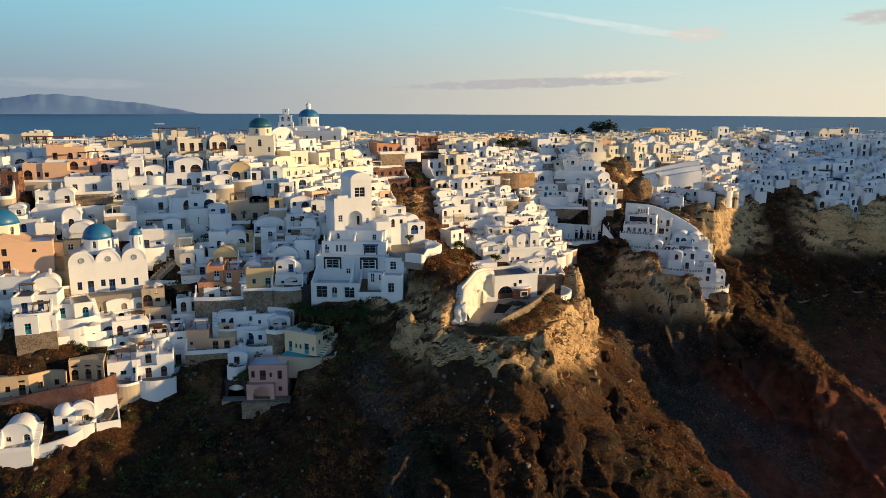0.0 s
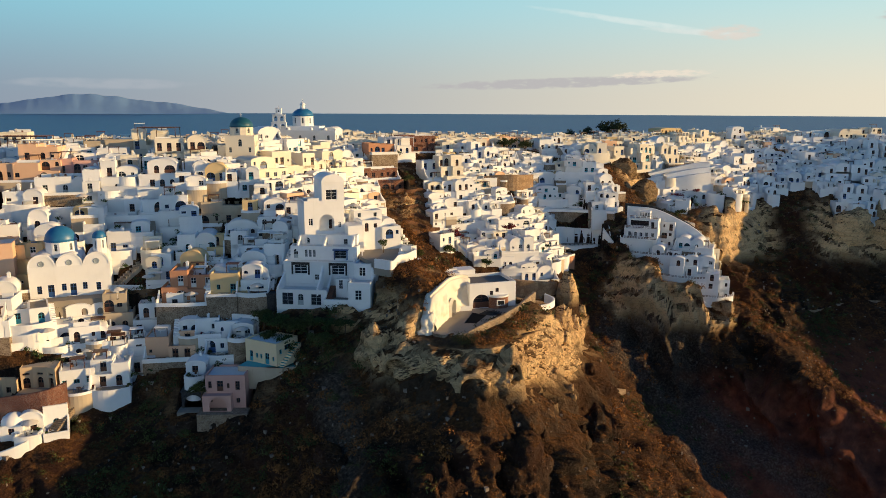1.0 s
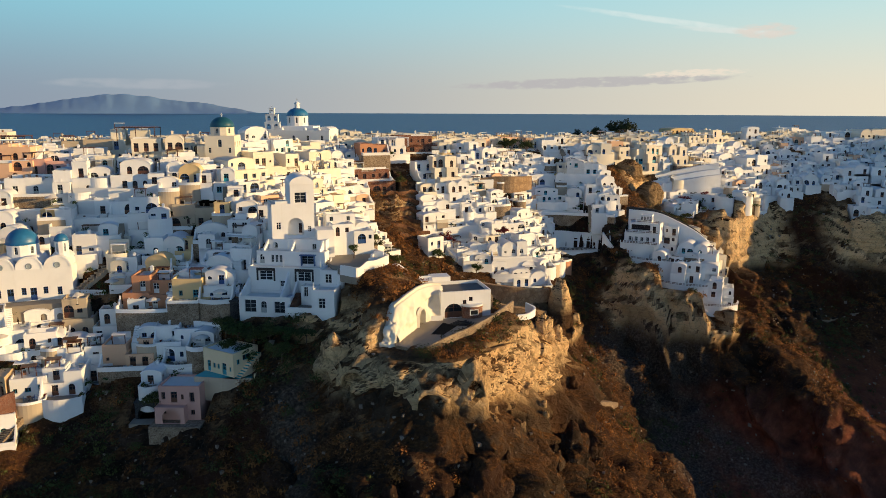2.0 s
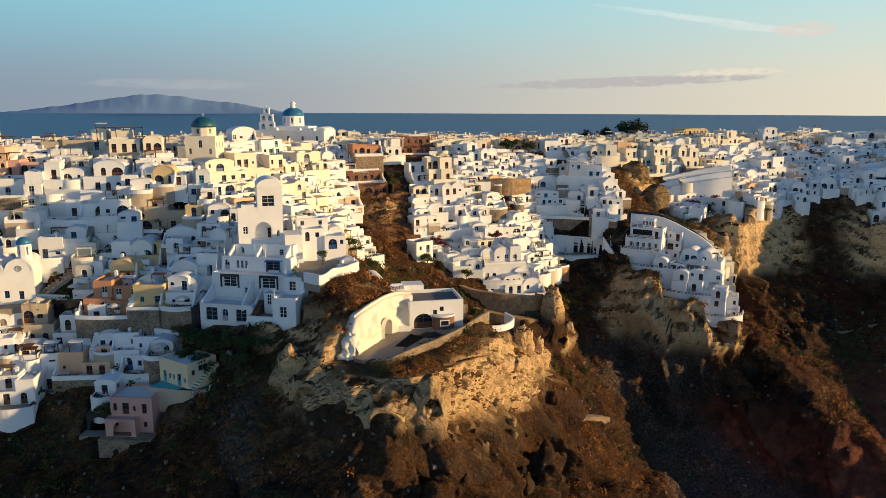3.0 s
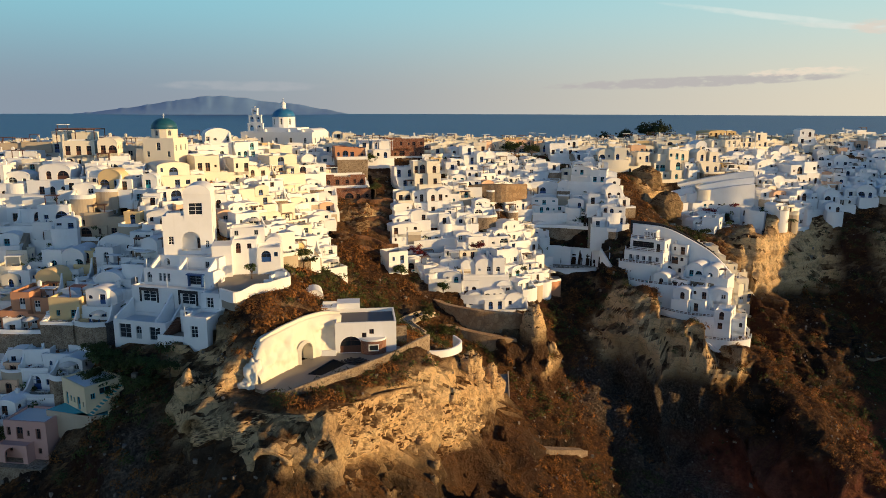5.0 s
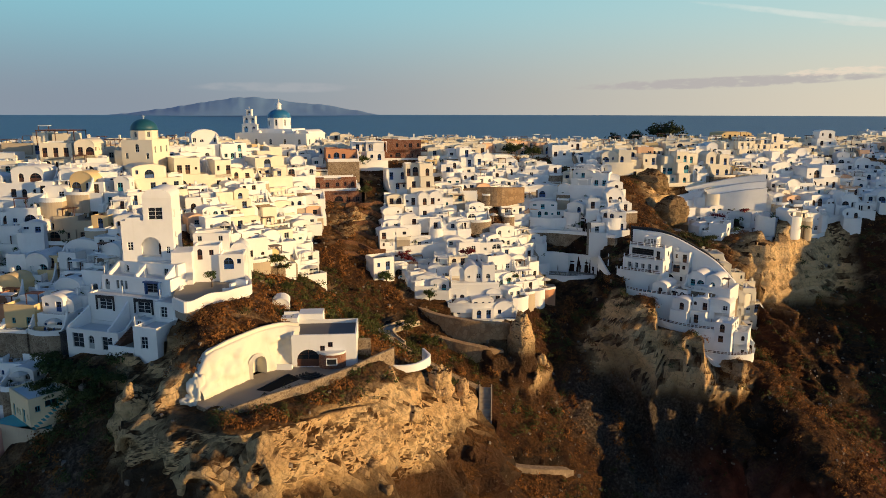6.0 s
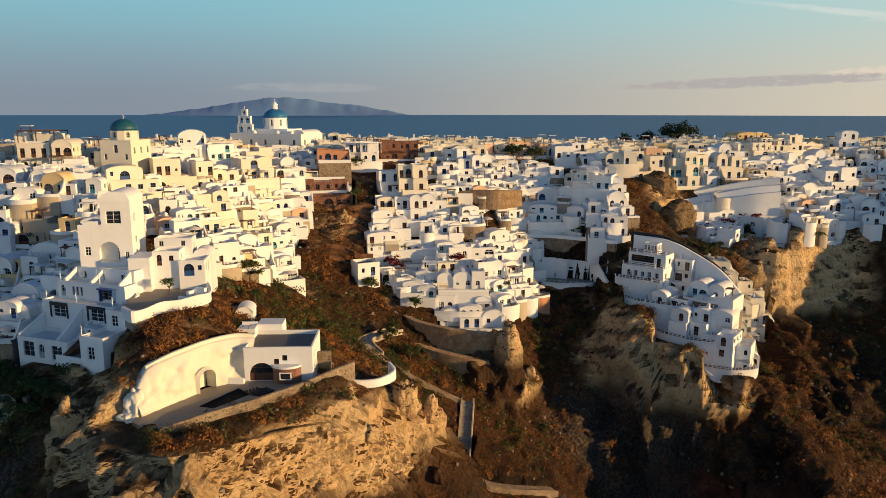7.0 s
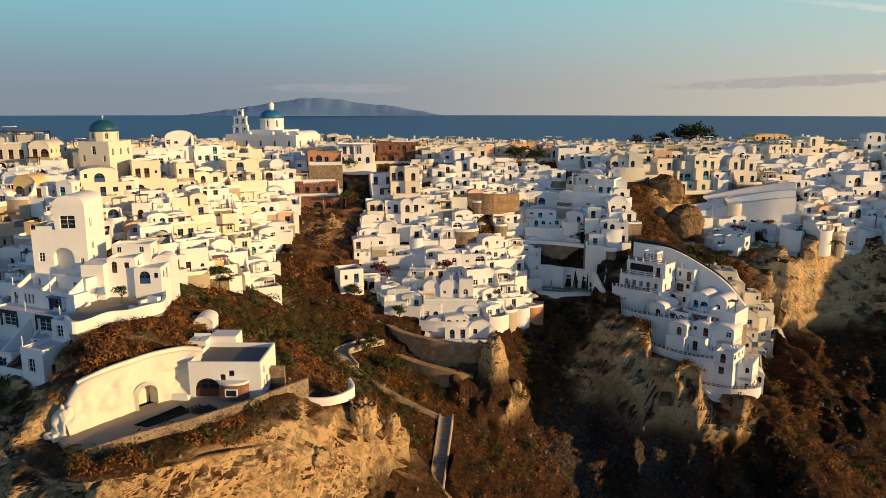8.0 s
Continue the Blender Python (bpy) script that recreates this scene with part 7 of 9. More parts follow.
def hotel_block():
    """The tall end of the stepped hotel: three storeys, a balcony, a glazed upper room and a white cabin on the roof."""
    t = thing("hotel", 69.3, 247.0, 73.3, -22, "whitewashed stepped hotel block with balcony and wide dark glazing", "hotel")
    pad(69.3, 247.0, -22, -6.4, 6.4, -2, 8, 72.6)
    low = [((0.7, 1.6, 0.9, 2.1, False), "window"), ((2.6, 3.6, 0.1, 2.2, False), "door"), ((4.6, 5.5, 0.1, 2.2, False), "door"), ((6.4, 7.2, 0.9, 2.0, False), "window"), ((8.0, 9.0, 0.1, 2.2, False), "door"), ((9.7, 10.5, 0.9, 2.1, False), "window")]
    high = [((1.4, 2.3, 4.2, 6.3, False), "door"), ((3.4, 4.3, 4.2, 6.3, False), "door"), ((5.2, 6.1, 4.9, 6.2, False), "window"), ((7.0, 7.9, 4.2, 6.3, False), "door"), ((9.0, 9.9, 4.9, 6.2, False), "window")]
    shell(t, -5.6, 0, 5.5, 7.0, -4.5, 7.4, low + high, WHITE, wood=GREY_WOOD, parapet=0.3, sides=row_of(2, 7.0, 1.0, 0.9, 1.2, "window") + row_of(2, 7.0, 4.9, 0.9, 1.2, "window"))
    shell(t, -4.6, 1.6, 5.3, 7.0, 7.0, 10.6, [((0.8, 6.8, 8.3, 10.0, False), "window"), ((7.6, 8.6, 7.5, 9.7, False), "door")], WHITE, wood=DARK_METAL, parapet=0.3, part_name="upper_room", sides=row_of(1, 5.4, 8.2, 1.0, 1.3, "window"))
    b = Build()
    b.box(-5.7, -1.3, 3.75, 5.6, 0.0, 3.95)
    child("balcony", b.mesh("balcony", [WHITE]), t)
    for z0, y0, u0, u1 in ((3.95, -1.25, -5.6, 5.5), (7.4, 0.2, -5.5, 5.4), (10.6, 1.8, -4.5, 5.2)):
        r = Build()
        r.box(u0, y0, z0 + 0.82, u1, y0 + 0.08, z0 + 0.95)
        r.box(u0, y0, z0 + 0.36, u1, y0 + 0.06, z0 + 0.52)
        child("rail", r.mesh("rail", [BROWN_WOOD]), t, None, "dark brown timber rail")
        p = Build()
        p.box(-0.14, -0.06, 0, 0.14, 0.2, 1.0)
        pier = p.mesh("pier", [WHITE])
        for k in range(6):
            child("pier", pier, t, Matrix.Translation((u0 + 0.15 + (u1 - u0 - 0.3) * k / 5, y0, z0)))
    shell(t, -1.4, 3.4, 2.2, 6.4, 10.4, 13.0, row_of(4, 3.6, 11.2, 0.7, 1.3, "window"), WHITE, wood=WHITE_WOOD, parapet=0.15, part_name="roof_cabin", sides=row_of(3, 3.0, 11.2, 0.7, 1.3, "window"))


hotel_block()


# ---------------------------------------------------------------- the close-packed rest of the village
def inside(poly, x, y):
    hit, n = False, len(poly)
    for i in range(n):
        (x0, y0), (x1, y1) = poly[i], poly[(i + 1) % n]
        if (y0 > y) != (y1 > y) and x < (x1 - x0) * (y - y0) / (y1 - y0) + x0:
            hit = not hit
    return hit


WEST_TOWN = [(-140, 134), (-95, 134), (-80, 135.5), (-66, 138), (-60, 138), (-54, 138), (-46, 140), (-38, 142), (-34, 148), (-31, 158), (-28, 168), (-28, 186), (-42, 198), (-60, 205), (-140, 198)]
SPUR_TOWN = [(-44, 196), (-27, 184), (-10, 184), (-8, 200), (-13, 214), (-20, 226), (-16, 252), (-22, 260), (-44, 262), (-58, 212)]
MIDDLE_TOWN = [(-4, 250), (2, 232), (12, 226), (36, 224), (40, 240), (46, 256), (58, 260), (64, 268), (62, 284), (56, 300), (30, 296), (0, 280)]
EAST_TOWN = [(84, 274), (103, 277), (112, 282), (122, 293), (134, 300), (146, 304), (152, 322), (152, 348), (90, 322), (78, 308), (86, 298)]
HEADLAND_TOWN = [(150, 302), (158, 291), (182, 288), (235, 285), (235, 350), (150, 350)]
RIDGE_TOWN = [(-140, 195), (-62, 206), (-46, 262), (-20, 264), (30, 296), (70, 310), (100, 324), (170, 352), (170, 372), (100, 352), (30, 325), (-20, 300), (-140, 235)]
QUARTERS = [("w", WEST_TOWN), ("w", SPUR_TOWN), ("w", MIDDLE_TOWN), ("w", EAST_TOWN), ("w", HEADLAND_TOWN), ("c", RIDGE_TOWN)]
BARE = [(24, 258, 7), (-86, 132, 7), (-76, 134, 6.5), (-69, 134, 5.5), (-28, 143, 8), (-36, 140, 5), (72, 289, 8), (79, 281, 7), (92, 290, 7), (-52, 276, 17), (-52, 207, 9), (-72, 156, 10)]
BARE += [(27, 294, 5.5), (35, 297, 5.5), (43, 295, 5), (-8, 273, 5), (1, 277, 4), (-36, 286, 5), (105, 337, 5), (134, 342, 5), (-96, 174, 5), (-105, 174, 5), (-78, 198, 5), (-66, 192, 5), (-86, 178, 4), (-90, 152, 9), (-19, 160, 14), (-62, 159, 5), (46, 256, 9), (76, 243, 14), (90, 238, 12), (64, 262, 5), (74, 350, 9), (60, 351, 5), (95, 293, 6), (85, 292, 5)]


def fill_village():
    rng = random.Random(77)
    taken = [(f[0] - math.sin(f[2]) * (f[6] + f[5]) / 2, f[1] + math.cos(f[2]) * (f[6] + f[5]) / 2, min(6.0, (f[4] - f[3]) / 2 * 0.62)) for f in FOOTPRINTS]
    global gathering
    made = singles = 0
    for tone, poly in QUARTERS:
        xs, ys = [p[0] for p in poly], [p[1] for p in poly]
        y = min(ys)
        while y < max(ys):
            x = min(xs) + rng.uniform(0, 5)
            while x < max(xs):
                px, py = x + rng.uniform(-1, 1), y + rng.uniform(-1.2, 1.2)
                x += rng.uniform(3.2, 4.8)
                if not inside(poly, px, py) or any((px - bx) ** 2 + (py - by) ** 2 < r * r for bx, by, r in BARE):
                    continue
                w = rng.uniform(3.2, 5.6)
                if any((px - bx) ** 2 + (py - by) ** 2 < (r + w * 0.30) ** 2 for bx, by, r in taken):
                    continue
                e = 3.0
                gx, gy = (ground(px + e, py) - ground(px - e, py)) / (2 * e), (ground(px, py + e) - ground(px, py - e)) / (2 * e)
                s = max(1e-6, math.hypot(gx, gy))
                if s > 1.05:
                    continue
                k = min(1.0, s / 0.4)
                dx, dy = -gx / s * k + 0.28, -gy / s * k - 0.75
                yaw = max(-50, min(55, math.degrees(math.atan2(dx, -dy)) + rng.uniform(-8, 8)))
                d = rng.uniform(3.6, 5.0)
                turn = radians(yaw)
                fx, fy = px + math.sin(turn) * d / 2, py - math.cos(turn) * d / 2
                flat = s < 0.25
                h = rng.choice((2.6, 2.7, 2.9, 3.1, 3.3, 3.0, 4.8)) if not flat else rng.choice((3.0, 3.3, 3.6))
                mix = "wsssck" if py < 134 and px < -58 else "wcccyp"
                style = ("v" if rng.random() < (0.12 if flat else 0.46) else "f") + (tone if rng.random() < (0.35 if mix[1] == "s" else 0.85) else rng.choice(mix))
                # single houses where the camera passes nearest; the far rows are gathered
                gathering = py > 236 or (px < -40 and py > 178) or px < -92 or px > 70 or singles >= 44
                singles += not gathering
                house(fx, fy, ground(fx, fy) + (0.5 if flat else 0.9), w, h, yaw, style, d=d, seed=made + 500, terrace=not flat or rng.random() < 0.3)
                taken.append((px, py, max(w, d) * 0.36))
                made += 1
            y += rng.uniform(3.6, 4.6)
    gathering = False
    tagged(new("far_houses", joined("far_houses", GATHER)), "close-packed white and cream flat-roofed houses along the ridge", "houses", kind="stuff")


def lane_walls():
    """White walls that sweep along the contours and hold up the lanes and terraces."""
    rng = random.Random(19)
    made = []
    spots = []
    for tone, poly in QUARTERS[:5]:
        xs, ys = [p[0] for p in poly], [p[1] for p in poly]
        for _ in range(110):
            x, y = rng.uniform(min(xs), max(xs)), rng.uniform(min(ys), max(ys))
            if inside(poly, x, y) and y < 300:
                spots.append((x, y, poly))
    for x, y, poly in spots:
        if len(made) >= 105 or any(math.hypot(x - a, y - b) < 7 for a, b in made):
            continue
        line = []
        for sign in (-1, 1):
            px, py, run = x, y, []
            for _ in range(rng.randint(5, 9)):
                gx, gy = (ground(px + 3, py) - ground(px - 3, py)) / 6, (ground(px, py + 3) - ground(px, py - 3)) / 6
                s = math.hypot(gx, gy)
                if s < 0.22 or not inside(poly, px, py):
                    break
                px, py = px + sign * gy / s * 1.3, py - sign * gx / s * 1.3
                run.append((px, py))
            line = run[::-1] + [(x, y)] + line if sign < 0 else line + run
        if len(line) < 6:
            continue
        base, slope = ground(x, y), rng.uniform(-0.10, 0.10)
        cap = rng.uniform(0.9, 1.7)
        pts = [(px, py, base - 5.0, base + cap + slope * (i - len(line) / 2)) for i, (px, py) in enumerate(line)]
        wall_run("lane_wall", smooth_line(pts, 3), 0.4, CREAM if y > 226 and x < -14 else WHITE, "long curving white wall along a village lane", "wall")
        made.append((x, y))


lane_walls()
fill_village()


def rooftop_fittings():
    """Water tanks, vents, low divider walls, cane shades and plant tubs on the flat roofs of the village."""
    rng = random.Random(91)
    mats = [WHITE, GREY_WOOD, DARK_METAL, TERRA, BLUE_WOOD, BROWN_WOOD]
    b = Build()
    for x, y, z, turn, x0, x1, y0, y1, tone in ROOFS:
        wide, deep = x1 - x0, y1 - y0

        def slab(u, v, su, sv, lo, hi, m):
            u, v = min(max(u, x0 + su), x1 - su), min(max(v, y0 + sv), y1 - sv)
            ring = [(x + math.cos(turn) * (u + p) - math.sin(turn) * (v + q), y + math.sin(turn) * (u + p) + math.cos(turn) * (v + q)) for p, q in ((-su, -sv), (su, -sv), (su, sv), (-su, sv))]
            b.prism(ring, z + lo, z + hi, m)
        if wide < 1.8 or deep < 1.8:
            continue
        for _ in range(rng.choice((0, 1, 1, 2, 3))):
            u, v = rng.uniform(x0 + 0.5, x1 - 0.5), rng.uniform(y0 + 0.5, y1 - 0.5)
            what = rng.random()
            if what < 0.25:
                slab(u, v, 0.45, 0.3, 0.0, 0.75, rng.choice((0, 0, 1)))
            elif what < 0.45:
                slab(u, v, 0.2, 0.2, 0.0, rng.uniform(0.6, 1.3), 0)
            elif what < 0.60:
                slab(u, v, wide * 0.28, 0.1, 0.0, 1.0, 0)
            elif what < 0.72:
                slab(u, v, 0.25, 0.25, 0.0, 0.45, 3)
                slab(u, v, 0.2, 0.2, 0.45, 0.8, 5)
            elif what < 0.86:
                slab(u, v, 0.5, 0.35, 0.0, 0.45, rng.choice((1, 2, 4, 5)))
            elif wide > 3 and deep > 3:
                slab(u, v, 1.3, 0.9, 2.05, 2.2, rng.choice((0, 5, 5)))
                for p in (-1.2, 1.2):
                    uu, vv = min(max(u, x0 + 1.3), x1 - 1.3), min(max(v, y0 + 0.9), y1 - 0.9)
                    slab(uu + p, vv - 0.8, 0.07, 0.07, 0.0, 2.05, 5)
    tagged(new("rooftop_fittings", b.mesh("rooftop_fittings", mats)), "tanks, vents, divider walls and shades on flat roofs", "roof fittings", kind="stuff")


rooftop_fittings()


# ---------------------------------------------------------------- the ground, cut away under the houses
def spaced(lo, a, b, hi, fine, coarse):
    return np.concatenate([np.arange(lo, a, coarse), np.arange(a, b, fine), np.arange(b, hi + coarse, coarse)])


ROCKY = [(TERRACE_RIM, 8), (CLIFF_FOOT, 8), (LOWER_SPUR[3:5], 5), (PILLARS, 8), (PILLARS_FOOT[:2], 4), (MID_SPUR[6:], 7), (MID_FOOT[:4], 6), (HOTEL_RIM[1:5], 7), (HOTEL_BLUFF, 6), (CLIFF_RIGHT[1:], 9), (CLIFF_RIGHT_FOOT, 8), (HEADLAND[2:6], 12),
         (HEADLAND_FOOT[:3], 9), ([(71, 291, 0), (79, 281, 0)], 9), (TOWER_FOOT[2:], 5), ([(-2, 136, 0), (4, 131, 0)], 6), ([(-10, 242, 0), (-9, 230, 0)], 7)]


SCREE = [(GULLY_MID[5:], 9), (HOTEL_FOOT[:3], 5), (RED_FOOT[:3], 7), ([(-14, 134, 0), (-10, 122, 0), (-6, 110, 0)], 4)]


def rockiness(x, y):
    """How far the pale tuff beds are laid bare: near the rims and feet of the cliffs."""
    out = np.zeros(np.shape(x))
    for line, reach_m in ROCKY:
        for px, py, _ in along(line, 3.0):
            out = np.maximum(out, np.clip(1.6 - np.hypot(x - px, y - py) / reach_m * 1.6, 0, 1))
    return out


def bedded(x, z):
    """The pale tuff lies on dark lava: none below a level that falls towards the east."""
    foot = np.where(x < 0, 72.0, 0) + np.where(x < 0, 0, 1) * np.where(x < 45, 75.5 - 0.46 * np.clip(x - 10, 0, 24), np.where(x < 95, 54.5, 66.0))
    return np.clip((z - foot) / 5.0 + 0.5, 0.04, 1)


def build_land():
    xs, ys = spaced(-330, -104, 178, 460, 0.54, 8.0), spaced(30, 96, 325, 640, 0.54, 8.0)
    gx, gy = np.meshgrid(xs, ys)
    gz = land(gx, gy)
    dzx = np.gradient(gz, axis=1) / np.gradient(xs)[None, :]
    dzy = np.gradient(gz, axis=0) / np.gradient(ys)[:, None]
    steep = np.sqrt(dzx ** 2 + dzy ** 2)
    bare = rockiness(gx, gy)
    crag = np.clip((steep - 0.42) / 0.6, 0, 1)
    big = fbm(gx * 0.11, gy * 0.11, gz * 0.10, 3, 3) - 0.5
    flute = np.abs(fbm(gx * 0.20, gy * 0.20, gz * 0.05, 4, 11) - 0.5) * 2
    knob = fbm(gx * 0.38, gy * 0.38, gz * 0.45, 5, 17) - 0.5
    small = fbm(gx * 0.9, gy * 0.9, gz * 1.1, 3, 23) - 0.5
    ledge = np.abs((gz / 5.2 + 3.2 * fbm(gx * 0.07, gy * 0.07, gz * 0, 3, 41)) % 1.0 - 0.5) * 2
    rib = 1 - np.clip(np.abs(fbm(gx * 0.095 + 0.035 * gy, gy * 0.08, gz * 0.03, 5, 33) - 0.5) * 4.0, 0, 1)
    lower = np.clip((69 - gz) / 7, 0, 1) * np.clip((gz - 4) / 10, 0, 1) * np.clip((gx + 24) / 14, 0, 1)
    lower = lower * np.where((gx > 22) & (gx < 62) & (gy > 174), 0.2, 1.0)
    town = np.clip((gz - 59) / 6, 0, 1) * np.clip((-24 - gx) / 8, 0, 1)
    amount = crag * (1.0 + 0.15 * bare - 0.85 * town) * ((4.4 * big + 3.4 * (flute - 0.25) + 2.6 * knob) * np.where(gx > 45, 0.8, 1.0) + 1.4 * small + 1.4 * (ledge - 0.5) + 9.0 * lower * (rib ** 1.6 - 0.3))
    amount = amount * np.clip(1.7 / np.maximum(steep, 0.1), 0.5, 1)
    length = np.sqrt(1 + steep ** 2)
    vx = gx - dzx / length * amount
    vy = gy - dzy / length * amount
    vz = gz + amount / length * 0.5 + (1 - crag) * (0.8 * knob + 0.5 * small) + 0.4 * big
    for px, py, turn, u0, u1, v0, v1, floor in FOOTPRINTS:
        near = np.argwhere((np.abs(gx - px) < 34) & (np.abs(gy - py) < 34))
        if not len(near):
            continue
        r, c = near[:, 0], near[:, 1]
        dx, dy = vx[r, c] - px, vy[r, c] - py
        u, v = dx * math.cos(turn) + dy * math.sin(turn), -dx * math.sin(turn) + dy * math.cos(turn)
        cut = (u > u0) & (u < u1) & (v > v0) & (v < v1)
        vz[r[cut], c[cut]] = np.minimum(vz[r[cut], c[cut]], floor)
    for px, py, wide, floor in PATHS:
        r, c = np.nonzero((np.abs(vx - px) < wide) & (np.abs(vy - py) < wide))
        vz[r, c] = np.minimum(vz[r, c], floor)
    rows, cols = gx.shape
    me = bpy.data.meshes.new("ground")
    co = np.stack([vx, vy, vz], 2).reshape(-1, 3).astype(np.float32)
    i = np.arange(rows * cols).reshape(rows, cols)
    quads = np.stack([i[:-1, :-1], i[:-1, 1:], i[1:, 1:], i[1:, :-1]], 2).reshape(-1, 4)
    me.vertices.add(len(co))
    me.vertices.foreach_set("co", co.ravel())
    me.loops.add(quads.size)
    me.loops.foreach_set("vertex_index", quads.ravel().astype(np.int32))
    me.polygons.add(len(quads))
    me.polygons.foreach_set("loop_start", (np.arange(len(quads)) * 4).astype(np.int32))
    me.polygons.foreach_set("use_smooth", np.ones(len(quads), bool))
    me.update(calc_edges=True)
    tint = me.attributes.new("tuff", "FLOAT", "POINT")
    tint.data.foreach_set("value", (bare * bedded(gx, vz) * np.clip((steep - 0.35) / 0.5, 0.12, 1)).astype(np.float32).ravel())
    chute = np.zeros(gx.shape)
    for line, wide in SCREE:
        for px, py, _ in along(line, 3.0):
            chute = np.maximum(chute, np.clip(1.3 - np.hypot(gx - px, gy - py) / wide, 0, 1))
    chute = np.clip(chute * (0.35 + 1.3 * fbm(gx * 0.12, gy * 0.12, gz * 0.05, 4, 71)) - 0.1, 0, 0.7)
    grit = me.attributes.new("scree", "FLOAT", "POINT")
    grit.data.foreach_set("value", chute.astype(np.float32).ravel())
    me.materials.append(LAND_MAT)
    tagged(new("ground", me), "steep volcanic cliff of tan tuff, dark scoria and dry scrub", "cliff", kind="structure")
    return gx, gy, vx, vy, vz, steep, bare


GX, GY, VX, VY, VZ, STEEP, BARE_ROCK = build_land()




# ---------------------------------------------------------------- plants
def leaf_material(name, dark, mid, light):
    m, n, l, p = nodes_of(name)
    at = place_of(n)
    island = n.new("ShaderNodeNewGeometry").outputs["Random Per Island"]
    c = ramp_of(n, l, noise_of(n, l, at, 0.25, 3), [(0.3, dark), (0.5, mid), (0.7, light)])
    c = mixed(n, l, island, c, mid, "MIX")
    k = mixed(n, l, island, (0.6, 0.6, 0.6), (1.25, 1.25, 1.25))
    l.new(mixed(n, l, 1.0, c, k, "MULTIPLY"), p.inputs["Base Color"])
    p.inputs["Roughness"].default_value = 0.8
    p.inputs["Specular IOR Level"].default_value = 0.2
    return m


DRY = leaf_material("dry_scrub_leaves", (0.105, 0.040, 0.011), (0.215, 0.088, 0.023), (0.32, 0.152, 0.047))
OLIVE = leaf_material("olive_scrub_leaves", (0.024, 0.032, 0.009), (0.056, 0.066, 0.018), (0.105, 0.108, 0.032))
GREEN = leaf_material("garden_leaves", (0.018, 0.032, 0.010), (0.04, 0.065, 0.018), (0.09, 0.12, 0.035))
PINE = leaf_material("pine_needles", (0.010, 0.018, 0.008), (0.022, 0.034, 0.014), (0.04, 0.055, 0.022))
BLOSSOM = leaf_material("bougainvillea_leaves", (0.10, 0.012, 0.016), (0.17, 0.025, 0.03), (0.05, 0.05, 0.018))
BARK = plain("bark", (0.10, 0.065, 0.04), 0.9, 0.0, 0.4, 6.0)


def clump_mesh(rng, leaves, size, flat=0.75):
    """Leaf blades on an uneven dome: vertices and quads as arrays, about one unit across."""
    d = rng.normal(size=(leaves, 3))
    d[:, 2] = np.abs(d[:, 2]) * flat + 0.05
    d /= np.linalg.norm(d, axis=1)[:, None]
    r = 0.5 * rng.uniform(0.55, 1.1, leaves)
    c = d * r[:, None]
    a = rng.normal(size=(leaves, 3))
    a -= (a * d).sum(1)[:, None] * d * 0.6
    a /= np.linalg.norm(a, axis=1)[:, None]
    b = np.cross(d, a)
    s = size * rng.uniform(0.6, 1.3, leaves)[:, None]
    v = np.stack([c - a * s, c + b * s * 0.55, c + a * s, c - b * s * 0.55], 1).reshape(-1, 3)
    return v


def scatter(name, places, scales, material, label, category, leaves, size, seed, flat=0.75):
    """Many shrubs as one object of kind stuff."""
    rng = np.random.default_rng(seed)
    kinds = [clump_mesh(rng, leaves, size, flat) for _ in range(8)]
    vs = []
    for p, s in zip(places, scales):
        a = rng.uniform(0, 6.283)
        k = kinds[rng.integers(8)] * s
        x, y = k[:, 0] * math.cos(a) - k[:, 1] * math.sin(a), k[:, 0] * math.sin(a) + k[:, 1] * math.cos(a)
        vs.append(np.stack([x, y, k[:, 2]], 1) + p)
    v = np.concatenate(vs).astype(np.float32)
    me = bpy.data.meshes.new(name)
    n = len(v) // 4
    me.vertices.add(len(v))
    me.vertices.foreach_set("co", v.ravel())
    me.loops.add(len(v))
    me.loops.foreach_set("vertex_index", np.arange(len(v), dtype=np.int32))
    me.polygons.add(n)
    me.polygons.foreach_set("loop_start", (np.arange(n) * 4).astype(np.int32))
    me.update(calc_edges=True)
    me.materials.append(material)
    return tagged(new(name, me), label, category, kind="stuff")


def free_of_houses(x, y, margin=0.0):
    ok = np.ones(len(x), bool)
    for px, py, turn, u0, u1, v0, v1, floor in FOOTPRINTS:
        dx, dy = x - px, y - py
        u, v = dx * math.cos(turn) + dy * math.sin(turn), -dx * math.sin(turn) + dy * math.cos(turn)
        ok &= ~((u > u0 - margin) & (u < u1 + margin) & (v > v0 - margin) & (v < v1 + margin))
    for px, py, wide, floor in PATHS:
        ok &= (np.abs(x - px) > wide) | (np.abs(y - py) > wide)
    for px, py in ((8.6, 138.6), (11, 141.8), (13.4, 145.4), (6.2, 139.6), (16.6, 150), (19.4, 154.4), (5, 155), (8, 157.5), (11, 158)):
        ok &= np.hypot(x - px, y - py) > 2.2
    return ok


LOOSE = plain("loose_rock", (0.21, 0.17, 0.135), 0.95, 0.0, 0.5, 2.0)


